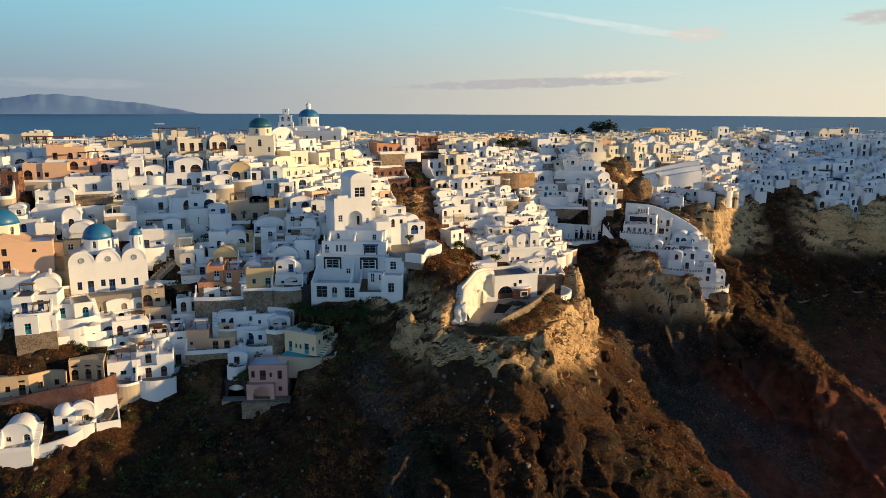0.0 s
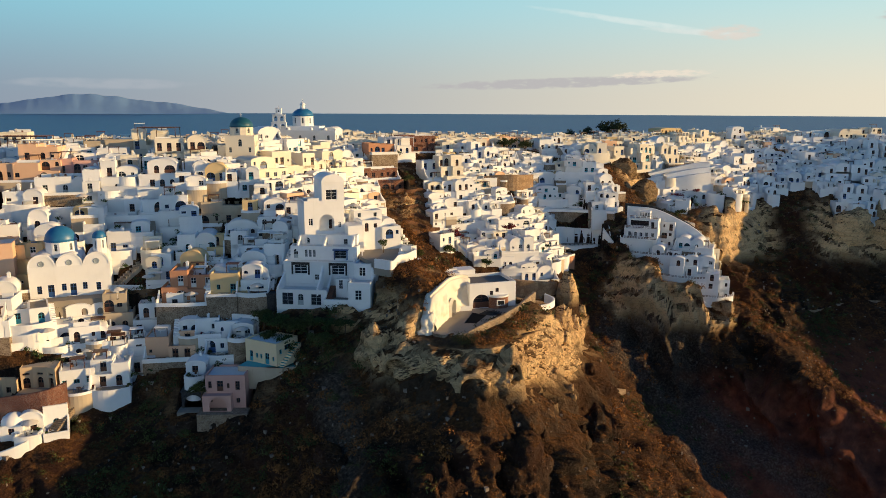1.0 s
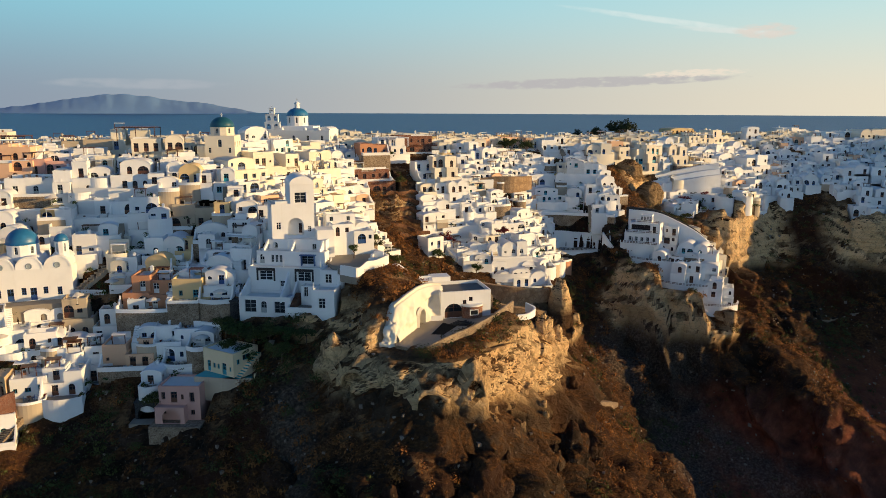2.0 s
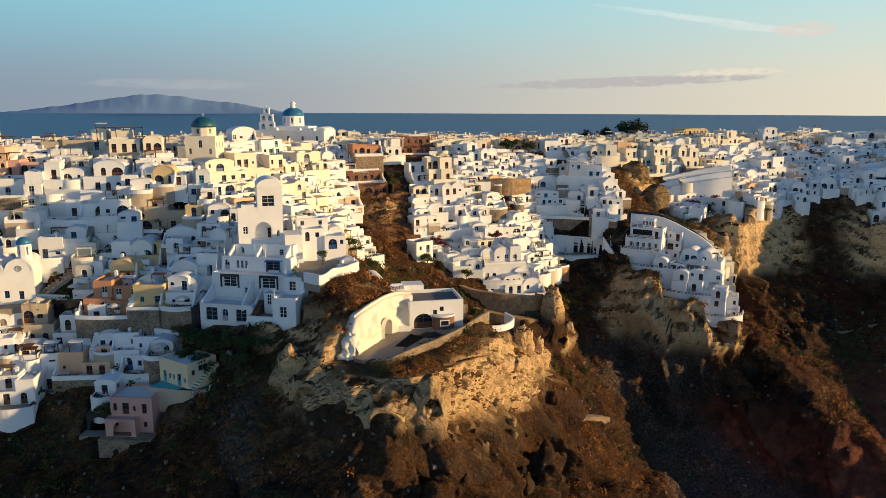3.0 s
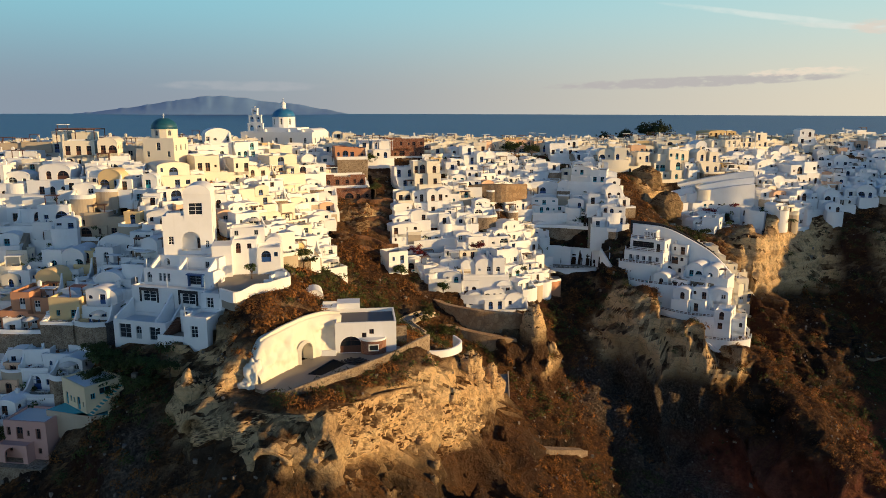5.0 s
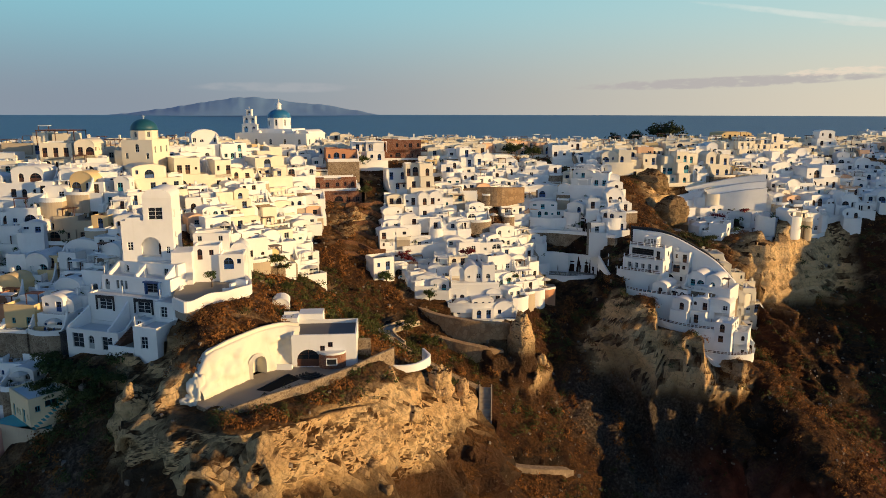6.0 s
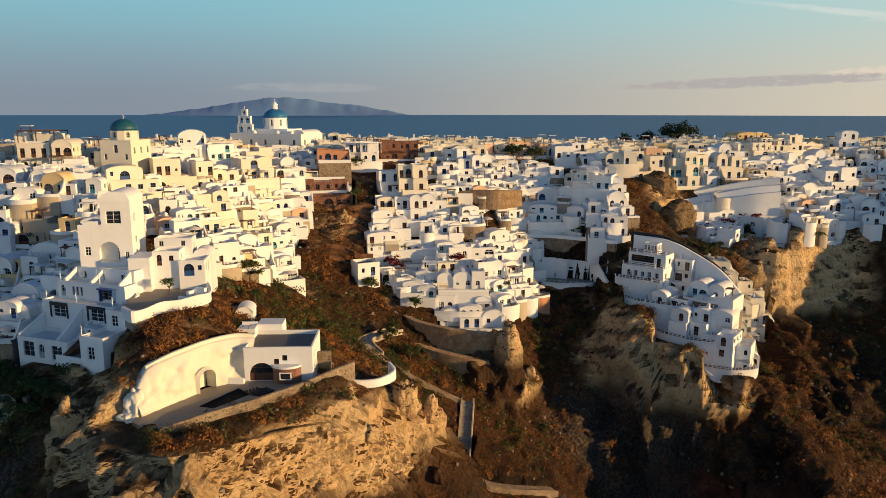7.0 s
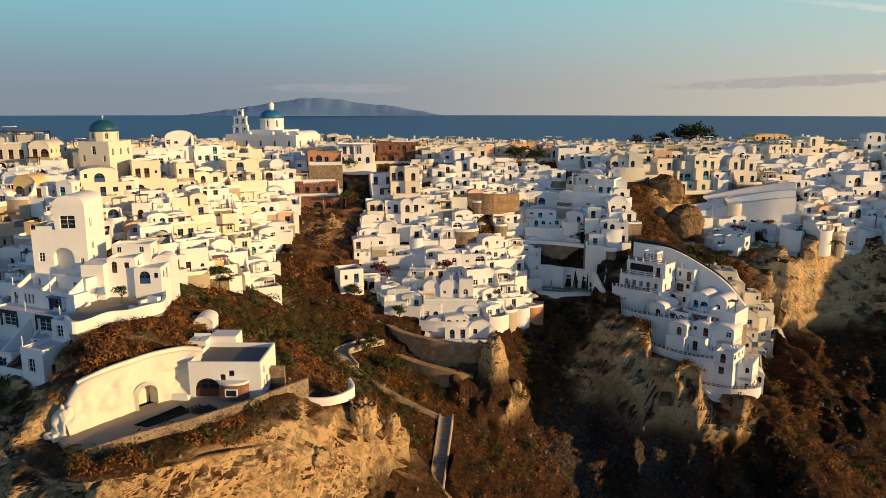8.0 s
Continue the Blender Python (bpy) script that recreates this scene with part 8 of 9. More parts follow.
def grow():
    rng = np.random.default_rng(5)
    inner = (GX > -112) & (GX < 190) & (GY > 92) & (GY < 335)
    patchy = fbm(GX * 0.06, GY * 0.06, GX * 0, 3, 61)
    chance = inner * np.clip((patchy - 0.34) * 4, 0.08, 1) * np.clip((1.35 - STEEP) / 0.7, 0.04, 1) * np.clip(1.0 - 0.75 * BARE_ROCK, 0.05, 1)
    # thick brush on the knoll above the villa, on the terraced slope and along the gullies
    for px, py, r, k in ((0, 152, 11, 3.0), (-6, 232, 16, 1.4), (20, 192, 14, 2.2), (12, 208, 12, 2.2), (28, 204, 10, 2.0), (52, 236, 12, 2.0), (104, 240, 14, 1.6), (100, 225, 14, 1.5), (-22, 142, 9, 2.2), (82, 232, 8, 1.5), (126, 272, 16, 1.5), (15, 138.5, 6, 3.0), (24, 150, 5, 2.0), (68, 232, 7, 2.2), (92, 232, 9, 1.6)):
        chance = np.where(np.hypot(GX - px, GY - py) < r, np.clip(chance * k + 0.15, 0, 1), chance)
    chance = np.where((GX < -6) & (GY < 141) & (GX > -104), np.clip(chance * 2.2 + 0.12, 0, 1), chance)
    flat_i = np.flatnonzero(chance.ravel() > 0)
    p = chance.ravel()[flat_i]
    pick = rng.choice(flat_i, 17500, replace=False, p=p / p.sum())
    x, y, z = VX.ravel()[pick], VY.ravel()[pick], VZ.ravel()[pick]
    ok = free_of_houses(x, y, 0.2)
    x, y, z = x[ok], y[ok], z[ok]
    at = np.stack([x, y, z - 0.15], 1)
    size = rng.uniform(0.7, 1.1, len(at)) * rng.choice([1.0, 1.5, 2.2], len(at), p=[0.45, 0.33, 0.22])
    wet = fbm(x * 0.07, y * 0.07, x * 0, 3, 91)
    green = (wet - 0.3 * (np.hypot(x + 6, y - 232) < 17) - 0.2 * (np.hypot(x, y - 152) < 12) + 0.10 * ((x < -8) & (y < 150)) + 0.09 * (np.hypot(x - 18, y - 200) < 18) + 0.08 * (np.hypot(x - 52, y - 236) < 16) + 0.08 * (x > 112) > 0.56)
    scatter("dry_scrub", at[~green], size[~green] * 1.45, DRY, "dry rust-brown scrub bushes covering the slopes", "shrubs", 50, 0.082, 7)
    scatter("olive_scrub", at[green], size[green] * 1.5, OLIVE, "dark olive-green scrub bushes in the gullies", "shrubs", 50, 0.086, 8)
    # loose stones
    pick = rng.choice(flat_i, 4200, replace=False)
    x, y, z = VX.ravel()[pick], VY.ravel()[pick], VZ.ravel()[pick]
    ok = free_of_houses(x, y, 0.0) & (z > 28)
    vs, fs = [], []
    cube = np.array([(-1, -1, -1), (1, -1, -1), (1, 1, -1), (-1, 1, -1), (-1, -1, 1), (1, -1, 1), (1, 1, 1), (-1, 1, 1)], float)
    quads = np.array([(0, 3, 2, 1), (4, 5, 6, 7), (0, 1, 5, 4), (1, 2, 6, 5), (2, 3, 7, 6), (3, 0, 4, 7)])
    for q in np.stack([x, y, z], 1)[ok]:
        c = cube * rng.uniform(0.6, 1.0, (8, 1)) * rng.uniform(0.08, 0.32) * rng.choice([1.0, 1.7], p=[0.85, 0.15]) * rng.uniform(0.6, 1.3, 3)
        a = rng.uniform(0, 6.28)
        c = np.stack([c[:, 0] * math.cos(a) - c[:, 1] * math.sin(a), c[:, 0] * math.sin(a) + c[:, 1] * math.cos(a), c[:, 2]], 1)
        fs += [tuple(f + 8 * len(vs)) for f in quads]
        vs.append(c + q)
    tagged(new("loose_stones", mesh_of("loose_stones", np.concatenate(vs), fs, LOOSE)), "pale loose stones strewn over the slopes", "stones", kind="stuff")


grow()


def thickets():
    """Large rounded bushes in the gullies, along the hotel's wall and at the foot of the village."""
    rng = np.random.default_rng(29)
    at, size, tint = [], [], []
    for px, py, r, count, dry in ((18, 205, 12, 46, 0.25), (27, 196, 10, 30, 0.6), (8, 196, 9, 20, 0.5), (46, 226, 7, 26, 0.2), (53, 240, 7, 22, 0.3), (70, 233.5, 4, 12, 0.5), (80, 229.5, 3.5, 12, 0.5), (89, 226, 3.5, 12, 0.6),
                                  (104, 246, 6, 22, 0.8), (126, 276, 12, 46, 0.15), (140, 292, 9, 30, 0.15), (112, 256, 9, 26, 0.4), (-24, 143, 7, 30, 0.15), (-46, 130, 12, 44, 0.35), (-20, 130, 10, 30, 0.4), (-66, 116, 9, 22, 0.4), (-2, 152, 7, 14, 0.9),
                                  (15, 137, 4, 8, 0.8), (24, 148, 4, 8, 0.9), (3, 136.5, 3, 9, 0.05), (10, 134.5, 2.5, 6, 0.2), (6, 172, 5, 12, 0.2), (12, 180, 7, 20, 0.3), (0, 190, 8, 20, 0.35), (14, 192, 8, 22, 0.2), (42, 200, 8, 24, 0.7), (104, 228, 6, 20, 0.8), (60, 246, 3, 8, 0.3)):
        for _ in range(count):
            x, y = px + rng.normal() * r * 0.55, py + rng.normal() * r * 0.55
            i, j = np.searchsorted(GY[:, 0], y), np.searchsorted(GX[0], x)
            at.append((VX[i, j], VY[i, j], VZ[i, j] - 0.25))
            size.append(rng.uniform(1.6, 3.6))
            tint.append(rng.random() < dry)
    at, size, tint = np.array(at), np.array(size), np.array(tint)
    ok = free_of_houses(at[:, 0], at[:, 1], 0.6)
    for mask, mat, name, label, seed in ((tint & ok, DRY, "dry_thickets", "large rounded rust-brown bushes on the slopes", 51), (~tint & ok, OLIVE, "green_thickets", "large rounded olive-green bushes in the gullies", 52)):
        scatter(name, at[mask], size[mask], mat, label, "shrubs", 190, 0.05, seed, 0.9)


thickets()


def gardens():
    """Small dark bushes in the gaps between houses."""
    rng = np.random.default_rng(83)
    x, y = rng.uniform(-110, 130, 9000), rng.uniform(128, 310, 9000)
    keep = np.array([any(inside(q, a, b) for tone, q in QUARTERS[:5]) for a, b in zip(x, y)]) & free_of_houses(x, y, -1.6)
    x, y = x[keep][:620], y[keep][:620]
    at = np.stack([x, y, land(x, y) + rng.uniform(0.0, 0.7, len(x))], 1)
    scatter("garden_shrubs", at, rng.uniform(0.8, 2.2, len(x)), GREEN, "small dark green garden bushes between the houses", "shrubs", 40, 0.13, 17, 0.9)


gardens()


def outcrops():
    """Broken blocks of tuff standing out of the cliff faces."""
    rng = np.random.default_rng(31)
    bm = bmesh.new()
    bmesh.ops.create_icosphere(bm, subdivisions=3, radius=1.0)
    base = np.array([v.co for v in bm.verts])
    tris = np.array([[v.index for v in f.verts] for f in bm.faces])
    bm.free()
    inner = (GX > -60) & (GX < 60) & (GY > 100) & (GY < 310) & (VZ > 45)
    weight = (inner * np.clip(BARE_ROCK - 0.25, 0, 1) * np.clip(STEEP - 0.55, 0, 1)).ravel()
    pick = rng.choice(len(weight), 95, replace=False, p=weight / weight.sum())
    x, y, z = VX.ravel()[pick], VY.ravel()[pick], VZ.ravel()[pick]
    ok = free_of_houses(x, y, 1.5)
    vs, fs, count = [], [], 0
    for px, py, pz in zip(x[ok], y[ok], z[ok]):
        s = rng.uniform(0.5, 1.7) * (1.5 if rng.random() < 0.15 else 1.0)
        o = rng.uniform(0, 100, 3)
        q = base * 0.9 + o
        n1 = fbm(q[:, 0], q[:, 1], q[:, 2] * 0.6, 4, 5)
        n2 = np.abs(fbm(q[:, 0] * 1.7, q[:, 1] * 1.7, q[:, 2] * 0.8, 3, 9) - 0.5) * 2
        r = 0.45 + 0.9 * n1 - 0.55 * (0.5 - n2)
        v = base * r[:, None] * np.array((s, s, s * rng.uniform(1.0, 1.8)))
        vs.append(v + (px, py, pz - 0.6 * s))
        fs.append(tris + count)
        count += len(base)
    v, f = np.concatenate(vs).astype(np.float32), np.concatenate(fs)
    me = bpy.data.meshes.new("rock_outcrops")
    me.vertices.add(len(v))
    me.vertices.foreach_set("co", v.ravel())
    me.loops.add(f.size)
    me.loops.foreach_set("vertex_index", f.ravel().astype(np.int32))
    me.polygons.add(len(f))
    me.polygons.foreach_set("loop_start", (np.arange(len(f)) * 3).astype(np.int32))
    me.polygons.foreach_set("use_smooth", np.ones(len(f), bool))
    me.update(calc_edges=True)
    bed = me.attributes.new("tuff", "FLOAT", "POINT")
    bed.data.foreach_set("value", bedded(v[:, 0], v[:, 2]).astype(np.float32))
    me.materials.append(LAND_MAT)
    tagged(new("rock_outcrops", me), "broken tan tuff blocks jutting from the cliff faces", "rocks", kind="stuff")


outcrops()


def crag(x, y, z, sx, sy, sz, seed, name="rock_crag", label="weathered tan tuff crag with pits and ledges", pale=1.0, rough=1.0):
    """One great lump of tuff, fluted and pitted."""
    bm = bmesh.new()
    bmesh.ops.create_icosphere(bm, subdivisions=5, radius=1.0)
    b = np.array([v.co for v in bm.verts])
    tris = [tuple(v.index for v in f.verts) for f in bm.faces]
    bm.free()
    o = np.random.default_rng(seed).uniform(0, 50, 3)
    q = b * np.array((sx, sy, sz)) + o * 10
    lump = fbm(q[:, 0] * 0.28, q[:, 1] * 0.28, q[:, 2] * 0.20, 4, seed)
    flute = np.abs(fbm(q[:, 0] * 0.5, q[:, 1] * 0.5, q[:, 2] * 0.12, 4, seed + 7) - 0.5) * 2
    pit = np.abs(fbm(q[:, 0] * 1.1, q[:, 1] * 1.1, q[:, 2] * 1.3, 3, seed + 13) - 0.5) * 2
    shelf = np.abs((q[:, 2] / 3.4 + lump * 1.5) % 1.0 - 0.5) * 2
    fine = fbm(q[:, 0] * 2.2, q[:, 1] * 2.2, q[:, 2] * 2.2, 3, seed + 29)
    r = 0.46 + 0.84 * lump + 0.16 * flute + 0.12 * pit + 0.17 * shelf
    r = 1.0 + rough * (r - 1.0) + 0.10 * (fine - 0.5)
    v = b * r[:, None] * np.array((sx, sy, sz)) + (x, y, z)
    me = mesh_of(name, v, tris, LAND_MAT, smooth=True)
    bed = me.attributes.new("tuff", "FLOAT", "POINT")
    bed.data.foreach_set("value", (pale * bedded(v[:, 0], v[:, 2])).astype(np.float32))
    return tagged(new(name, me), label, "rock", kind="structure")


crag(41.2, 217.0, 62.0, 3.4, 3.2, 10.0, 1, "rock_pinnacle", "tall free-standing pinnacle of pale tan tuff", 1.0, 0.55)
for k, (x, y, z, sx, sy, sz) in enumerate(((33.5, 169, 69, 2.6, 2.6, 6.5), (36.8, 172.5, 65.5, 2.4, 2.4, 6))):
    crag(x, y, z, sx, sy, sz, 10 + k)
for k, (x, y, z, sx, sy, sz) in enumerate(((-6, 139.5, 72.5, 4, 3.2, 6),)):
    crag(x, y, z, sx, sy, sz, 20 + k)
for k, (x, y, z, sx, sy, sz) in enumerate(((158, 283, 75, 7, 5, 9), (171, 280, 73, 7, 5, 9.5), (71.5, 291, 96, 5, 4, 5.5), (78, 281.5, 89, 5, 4, 5), (-10, 236, 85, 4, 5, 4.5), (147, 336, 99, 8, 4, 4.5))):
    crag(x, y, z, sx, sy, sz, 40 + k, label="weathered tan tuff crag with pits and ledges" if k < 2 else "dark brown layered rock outcrop between houses", pale=1.0 if k < 2 else 0.38, rough=0.6)


def cliff_face():
    """The tuff face under the villa's terrace: massive rounded beds, pitted, with an undercut band near its foot."""
    lip = smooth_line([(-4, 137.0, 75.8), (5, 132.9, 76.9), (13, 131.0, 77.3), (19, 133.6, 77.5), (22.6, 141, 76.6), (26.6, 149, 75.4), (30.4, 157, 73.6), (31.6, 163, 72.4)], 26)
    foot = smooth_line([(-7, 134.2, 69), (3, 129.8, 69.5), (13, 128.2, 70.4), (20.6, 130.0, 69.4), (26.2, 139, 65.5), (31, 147.5, 62.6), (35, 156, 60), (36.5, 163, 58.5)], 26)
    rows, n = 56, len(lip)
    top, low = np.array(lip), np.array(foot)
    run = np.gradient(top[:, :2] + low[:, :2], axis=0)
    run /= np.linalg.norm(run, axis=1)[:, None]
    out = np.stack([run[:, 1], -run[:, 0]], 1)
    v = np.linspace(0, 1, rows)[:, None]
    x = low[:, 0] + (top[:, 0] - low[:, 0]) * v ** 1.5
    y = low[:, 1] + (top[:, 1] - low[:, 1]) * v ** 1.5
    z = low[:, 2] + (top[:, 2] - low[:, 2]) * v
    lump = fbm(x * 0.22, y * 0.22, z * 0.24, 3, 201) - 0.5
    block = np.abs(fbm(x * 0.42, y * 0.42, z * 0.34, 3, 211) - 0.5) * 2
    pit = np.clip(fbm(x * 1.1, y * 1.1, z * 1.1, 3, 223) - 0.60, 0, 1)
    fine = fbm(x * 1.9, y * 1.9, z * 2.3, 3, 229) - 0.5
    band = np.abs(((z - 62) / 4.6 + 0.9 * fbm(x * 0.10, y * 0.10, z * 0, 2, 233)) % 1.0 - 0.5) * 2
    push = 1.0 * np.sin(math.pi * np.clip(v * 1.05, 0, 1)) + 4.2 * lump + 1.8 * (block - 0.3) - 3.2 * pit + 0.7 * fine + 0.5 * (band - 0.5)
    push -= 1.1 * np.exp(-((v - 0.26) / 0.05) ** 2)
    push *= np.clip((1 - v) * 9, 0.1, 1)
    vx, vy, vz = x + out[:, 0] * push, y + out[:, 1] * push, z + 0.35 * fine
    last = [np.stack([top[:, 0] - out[:, 0] * k, top[:, 1] - out[:, 1] * k, top[:, 2] + 0.25 - 0.35 * k], 1) for k in (1.4, 3.0)]
    co = np.concatenate([np.stack([vx, vy, vz], 2).reshape(-1, 3)] + last)
    i = np.arange((rows + 2) * n).reshape(rows + 2, n)
    me = mesh_of("tuff_cliff", co, np.stack([i[:-1, :-1], i[:-1, 1:], i[1:, 1:], i[1:, :-1]], 2).reshape(-1, 4).tolist(), LAND_MAT, smooth=True)
    bed = me.attributes.new("tuff", "FLOAT", "POINT")
    bed.data.foreach_set("value", np.concatenate([np.repeat(np.clip((v - 0.14) / 0.12, 0.05, 1), n, 1).ravel(), np.full(2 * n, 0.5)]).astype(np.float32))
    tagged(new("tuff_cliff", me), "massive pale tuff cliff face with pits and an undercut band", "cliff", kind="structure")


cliff_face()


# dark lava ribs lower down
for k, (x, y, z, sx, sy, sz) in enumerate(((20, 121, 57, 5, 6, 8), (37, 146, 50, 5, 7, 8), (8, 114, 56, 6, 5, 7), (-12, 122, 57, 5, 4, 5))):
    crag(x, y, z, sx, sy, sz, 60 + k, "lava_rib", "dark fluted rib of volcanic rock on the lower spur", 0.05, 1.1)


def cave(x, y, z, w, h, yaw, seed, deep=5.0):
    """A hollow in the tuff: a rough arch whose rim spreads back into the rock, with a dark chamber behind."""
    n, rows, rims = 18, 6, 5
    v, f = [], []
    for r in range(rims + rows):
        for k in range(n):
            a = math.pi * k / (n - 1)
            if r < rims:
                s = 1 - r / rims
                grow, back = 1 + 1.15 * s, 2.6 * s ** 1.5
            else:
                grow, back = 1.0, deep * (r - rims) / (rows - 1)
            q = Vector((math.cos(a) * grow * 1.3, math.sin(a) * grow * 1.3, seed + 0.3 * r))
            j = 1 + 0.22 * noise.noise(q * 1.2) * (1.6 if r < rims else 0.6)
            v.append((math.cos(a) * w / 2 * grow * j, back - 0.4, max(-1.0, math.sin(a) * h * (1 + (grow - 1) * 0.7) * j) - 0.5))
    for r in range(rims + rows - 1):
        for k in range(n - 1):
            f.append((r * n + k, r * n + k + 1, (r + 1) * n + k + 1, (r + 1) * n + k))
    f.append(tuple((rims + rows - 1) * n + k for k in range(n)))
    me = mesh_of("cave_mouth", v, f, LAND_MAT, smooth=True)
    bed = me.attributes.new("tuff", "FLOAT", "POINT")
    bed.data.foreach_set("value", np.full(len(v), 0.8, np.float32))
    ob = tagged(new("cave_mouth", me), "arched cave hollow cut into tan tuff", "cave", kind="structure")
    ob.matrix_world = pose(x, y, z, 0, 0, yaw)


for k, (x, y, z, w, h, yaw) in enumerate(((12.6, 126.6, 71.4, 5.0, 2.8, 5), (19.8, 128.8, 72.8, 3.2, 3.2, 18), (5.4, 130.6, 72.2, 4.2, 2.8, 0), (-1.6, 131.9, 73.0, 4.6, 2.6, -5))):
    cave(x, y, z, w, h, yaw, 50 + k)


def tree(x, y, z, height, spread, leaf, label, seed, category="tree", limbs=7):
    """A tapered trunk with limbs and a crown of many leaf clumps."""
    rng = random.Random(seed)
    t = thing("tree", x, y, z, rng.uniform(0, 360), label, category)
    b = Build()

    def limb(p, q, r0, r1, n=6):
        axis = (q - p).normalized()
        side = axis.orthogonal().normalized()
        up = axis.cross(side)
        ring = [[c + (side * math.cos(2 * math.pi * k / n) + up * math.sin(2 * math.pi * k / n)) * r for k in range(n)] for c, r in ((p, r0), (q, r1))]
        for k in range(n):
            e = (k + 1) % n
            b.face([ring[0][k], ring[0][e], ring[1][e], ring[1][k]])
    fork = Vector((rng.uniform(-0.2, 0.2) * spread * 0.3, rng.uniform(-0.2, 0.2) * spread * 0.3, height * 0.38))
    limb(Vector((0, 0, -0.8)), fork, height * 0.05, height * 0.035, 8)
    tips = []
    for k in range(limbs):
        a = 2 * math.pi * k / limbs + rng.uniform(-0.4, 0.4)
        tip = Vector((math.cos(a) * spread * rng.uniform(0.2, 0.42), math.sin(a) * spread * rng.uniform(0.2, 0.42), height * rng.uniform(0.42, 0.88)))
        limb(fork, tip, height * 0.024, height * 0.008)
        tips.append(tip)
    child("trunk", b.mesh("trunk", [BARK]), t)
    gen = np.random.default_rng(seed)
    vs = []
    for tip in tips + [fork + Vector((0, 0, height * 0.4))]:
        for _ in range(9):
            o = np.array(tip) + gen.normal(size=3) * np.array((spread * 0.12, spread * 0.12, height * 0.09))
            k = clump_mesh(gen, 34, 0.13, 1.0) * spread * gen.uniform(0.22, 0.36)
            vs.append(k + o)
    v = np.concatenate(vs)
    f = [tuple(range(4 * i, 4 * i + 4)) for i in range(len(v) // 4)]
    child("crown", mesh_of("crown", v, f, leaf), t)
    return t


tree(78, 351, 105.0, 8.4, 12.0, PINE, "large dark broad-crowned pine on the ridge", 3)
tree(66.5, 352, 105.0, 6.4, 7.0, PINE, "dark broad-crowned pine on the ridge", 4)
tree(58.5, 351, 105.0, 5.0, 6.0, PINE, "smaller dark round-crowned pine on the ridge", 5)
for k, (x, y, h, s) in enumerate(((-7.6, 163.4, 2.8, 2.2), (-8.5, 190, 4.0, 5.0), (-1.0, 180, 2.6, 3.0), (5.5, 221, 3.5, 4.0), (15, 209, 4.4, 5.0), (21, 207, 4.0, 4.6), (17, 222, 3.2, 3.6), (33, 294, 4.6, 6.0), (26, 296, 4.4, 7.0),
                                  (-16, 262, 3.6, 5.0), (-40, 136, 3.0, 4.0), (-29, 145, 4.0, 5.0), (-25, 143, 3.6, 4.6), (-17, 141, 3.4, 5.0), (10, 187, 3.0, 3.6), (35, 236, 3.0, 4.0), (88, 268, 3.0, 4.0), (-9, 246, 3.2, 4.0), (-28, 147.5, 4.4, 5.2), (-24, 145.5, 4.0, 5.0), (-20.5, 144.8, 3.6, 4.6), (-17, 144.2, 3.0, 4.2), (-31, 149, 4.0, 4.6), (-13, 143.6, 2.4, 3.6))):
    z = 88.5 if k == 0 else ground(x, y)
    tree(x, y, z, h, s, OLIVE if k % 3 else GREEN, "small bushy green tree among the houses", 20 + k, "tree", 5)


def palm(x, y, z, height, seed):
    rng = random.Random(seed)
    p = thing("palm_tree", x, y, z, 0, "short palm with arching green fronds beside a wall", "palm")
    v, f = lathe([(0.26, -0.8), (0.22, height * 0.3), (0.19, height * 0.7), (0.24, height)], 9)
    child("trunk", mesh_of("trunk", v, f, BARK), p)
    for k in range(15):
        a, droop = 2 * math.pi * k / 15 + rng.uniform(-0.15, 0.15), rng.uniform(0.5, 1.3)
        b = Build()
        last = None
        for s in range(7):
            t = s / 6
            r, zz, wd = 2.3 * t, height + 0.9 * t - droop * 1.6 * t * t, 0.34 * (1 - t) ** 0.6 + 0.03
            c = (r * math.cos(a), r * math.sin(a))
            e = ((c[0] - math.sin(a) * wd, c[1] + math.cos(a) * wd, zz - 0.12), (c[0], c[1], zz), (c[0] + math.sin(a) * wd, c[1] - math.cos(a) * wd, zz - 0.12))
            if last:
                b.face([last[0], last[1], e[1], e[0]])
                b.face([last[1], last[2], e[2], e[1]])
            last = e
        child("frond", b.mesh("frond", [GREEN]), p)


palm(115.5, 280.5, ground(115.5, 280.5), 3.0, 1)
palm(-47.0, 262.5, 104.0, 4.2, 2)
palm(92.5, 229.5, 58.5, 1.6, 3)


# ---------------------------------------------------------------- hotel decks, pools and their furniture
POOL_BLUE = plain("turquoise_pool_water", (0.05, 0.30, 0.36), 0.08, 0.0, 0.1, 0.5)
CANVAS = plain("pale_canvas", (0.62, 0.58, 0.52), 0.9, 0.0, 0.1, 2.0)
GREY_CANVAS = plain("grey_canvas", (0.28, 0.27, 0.26), 0.9, 0.0, 0.15, 2.0)


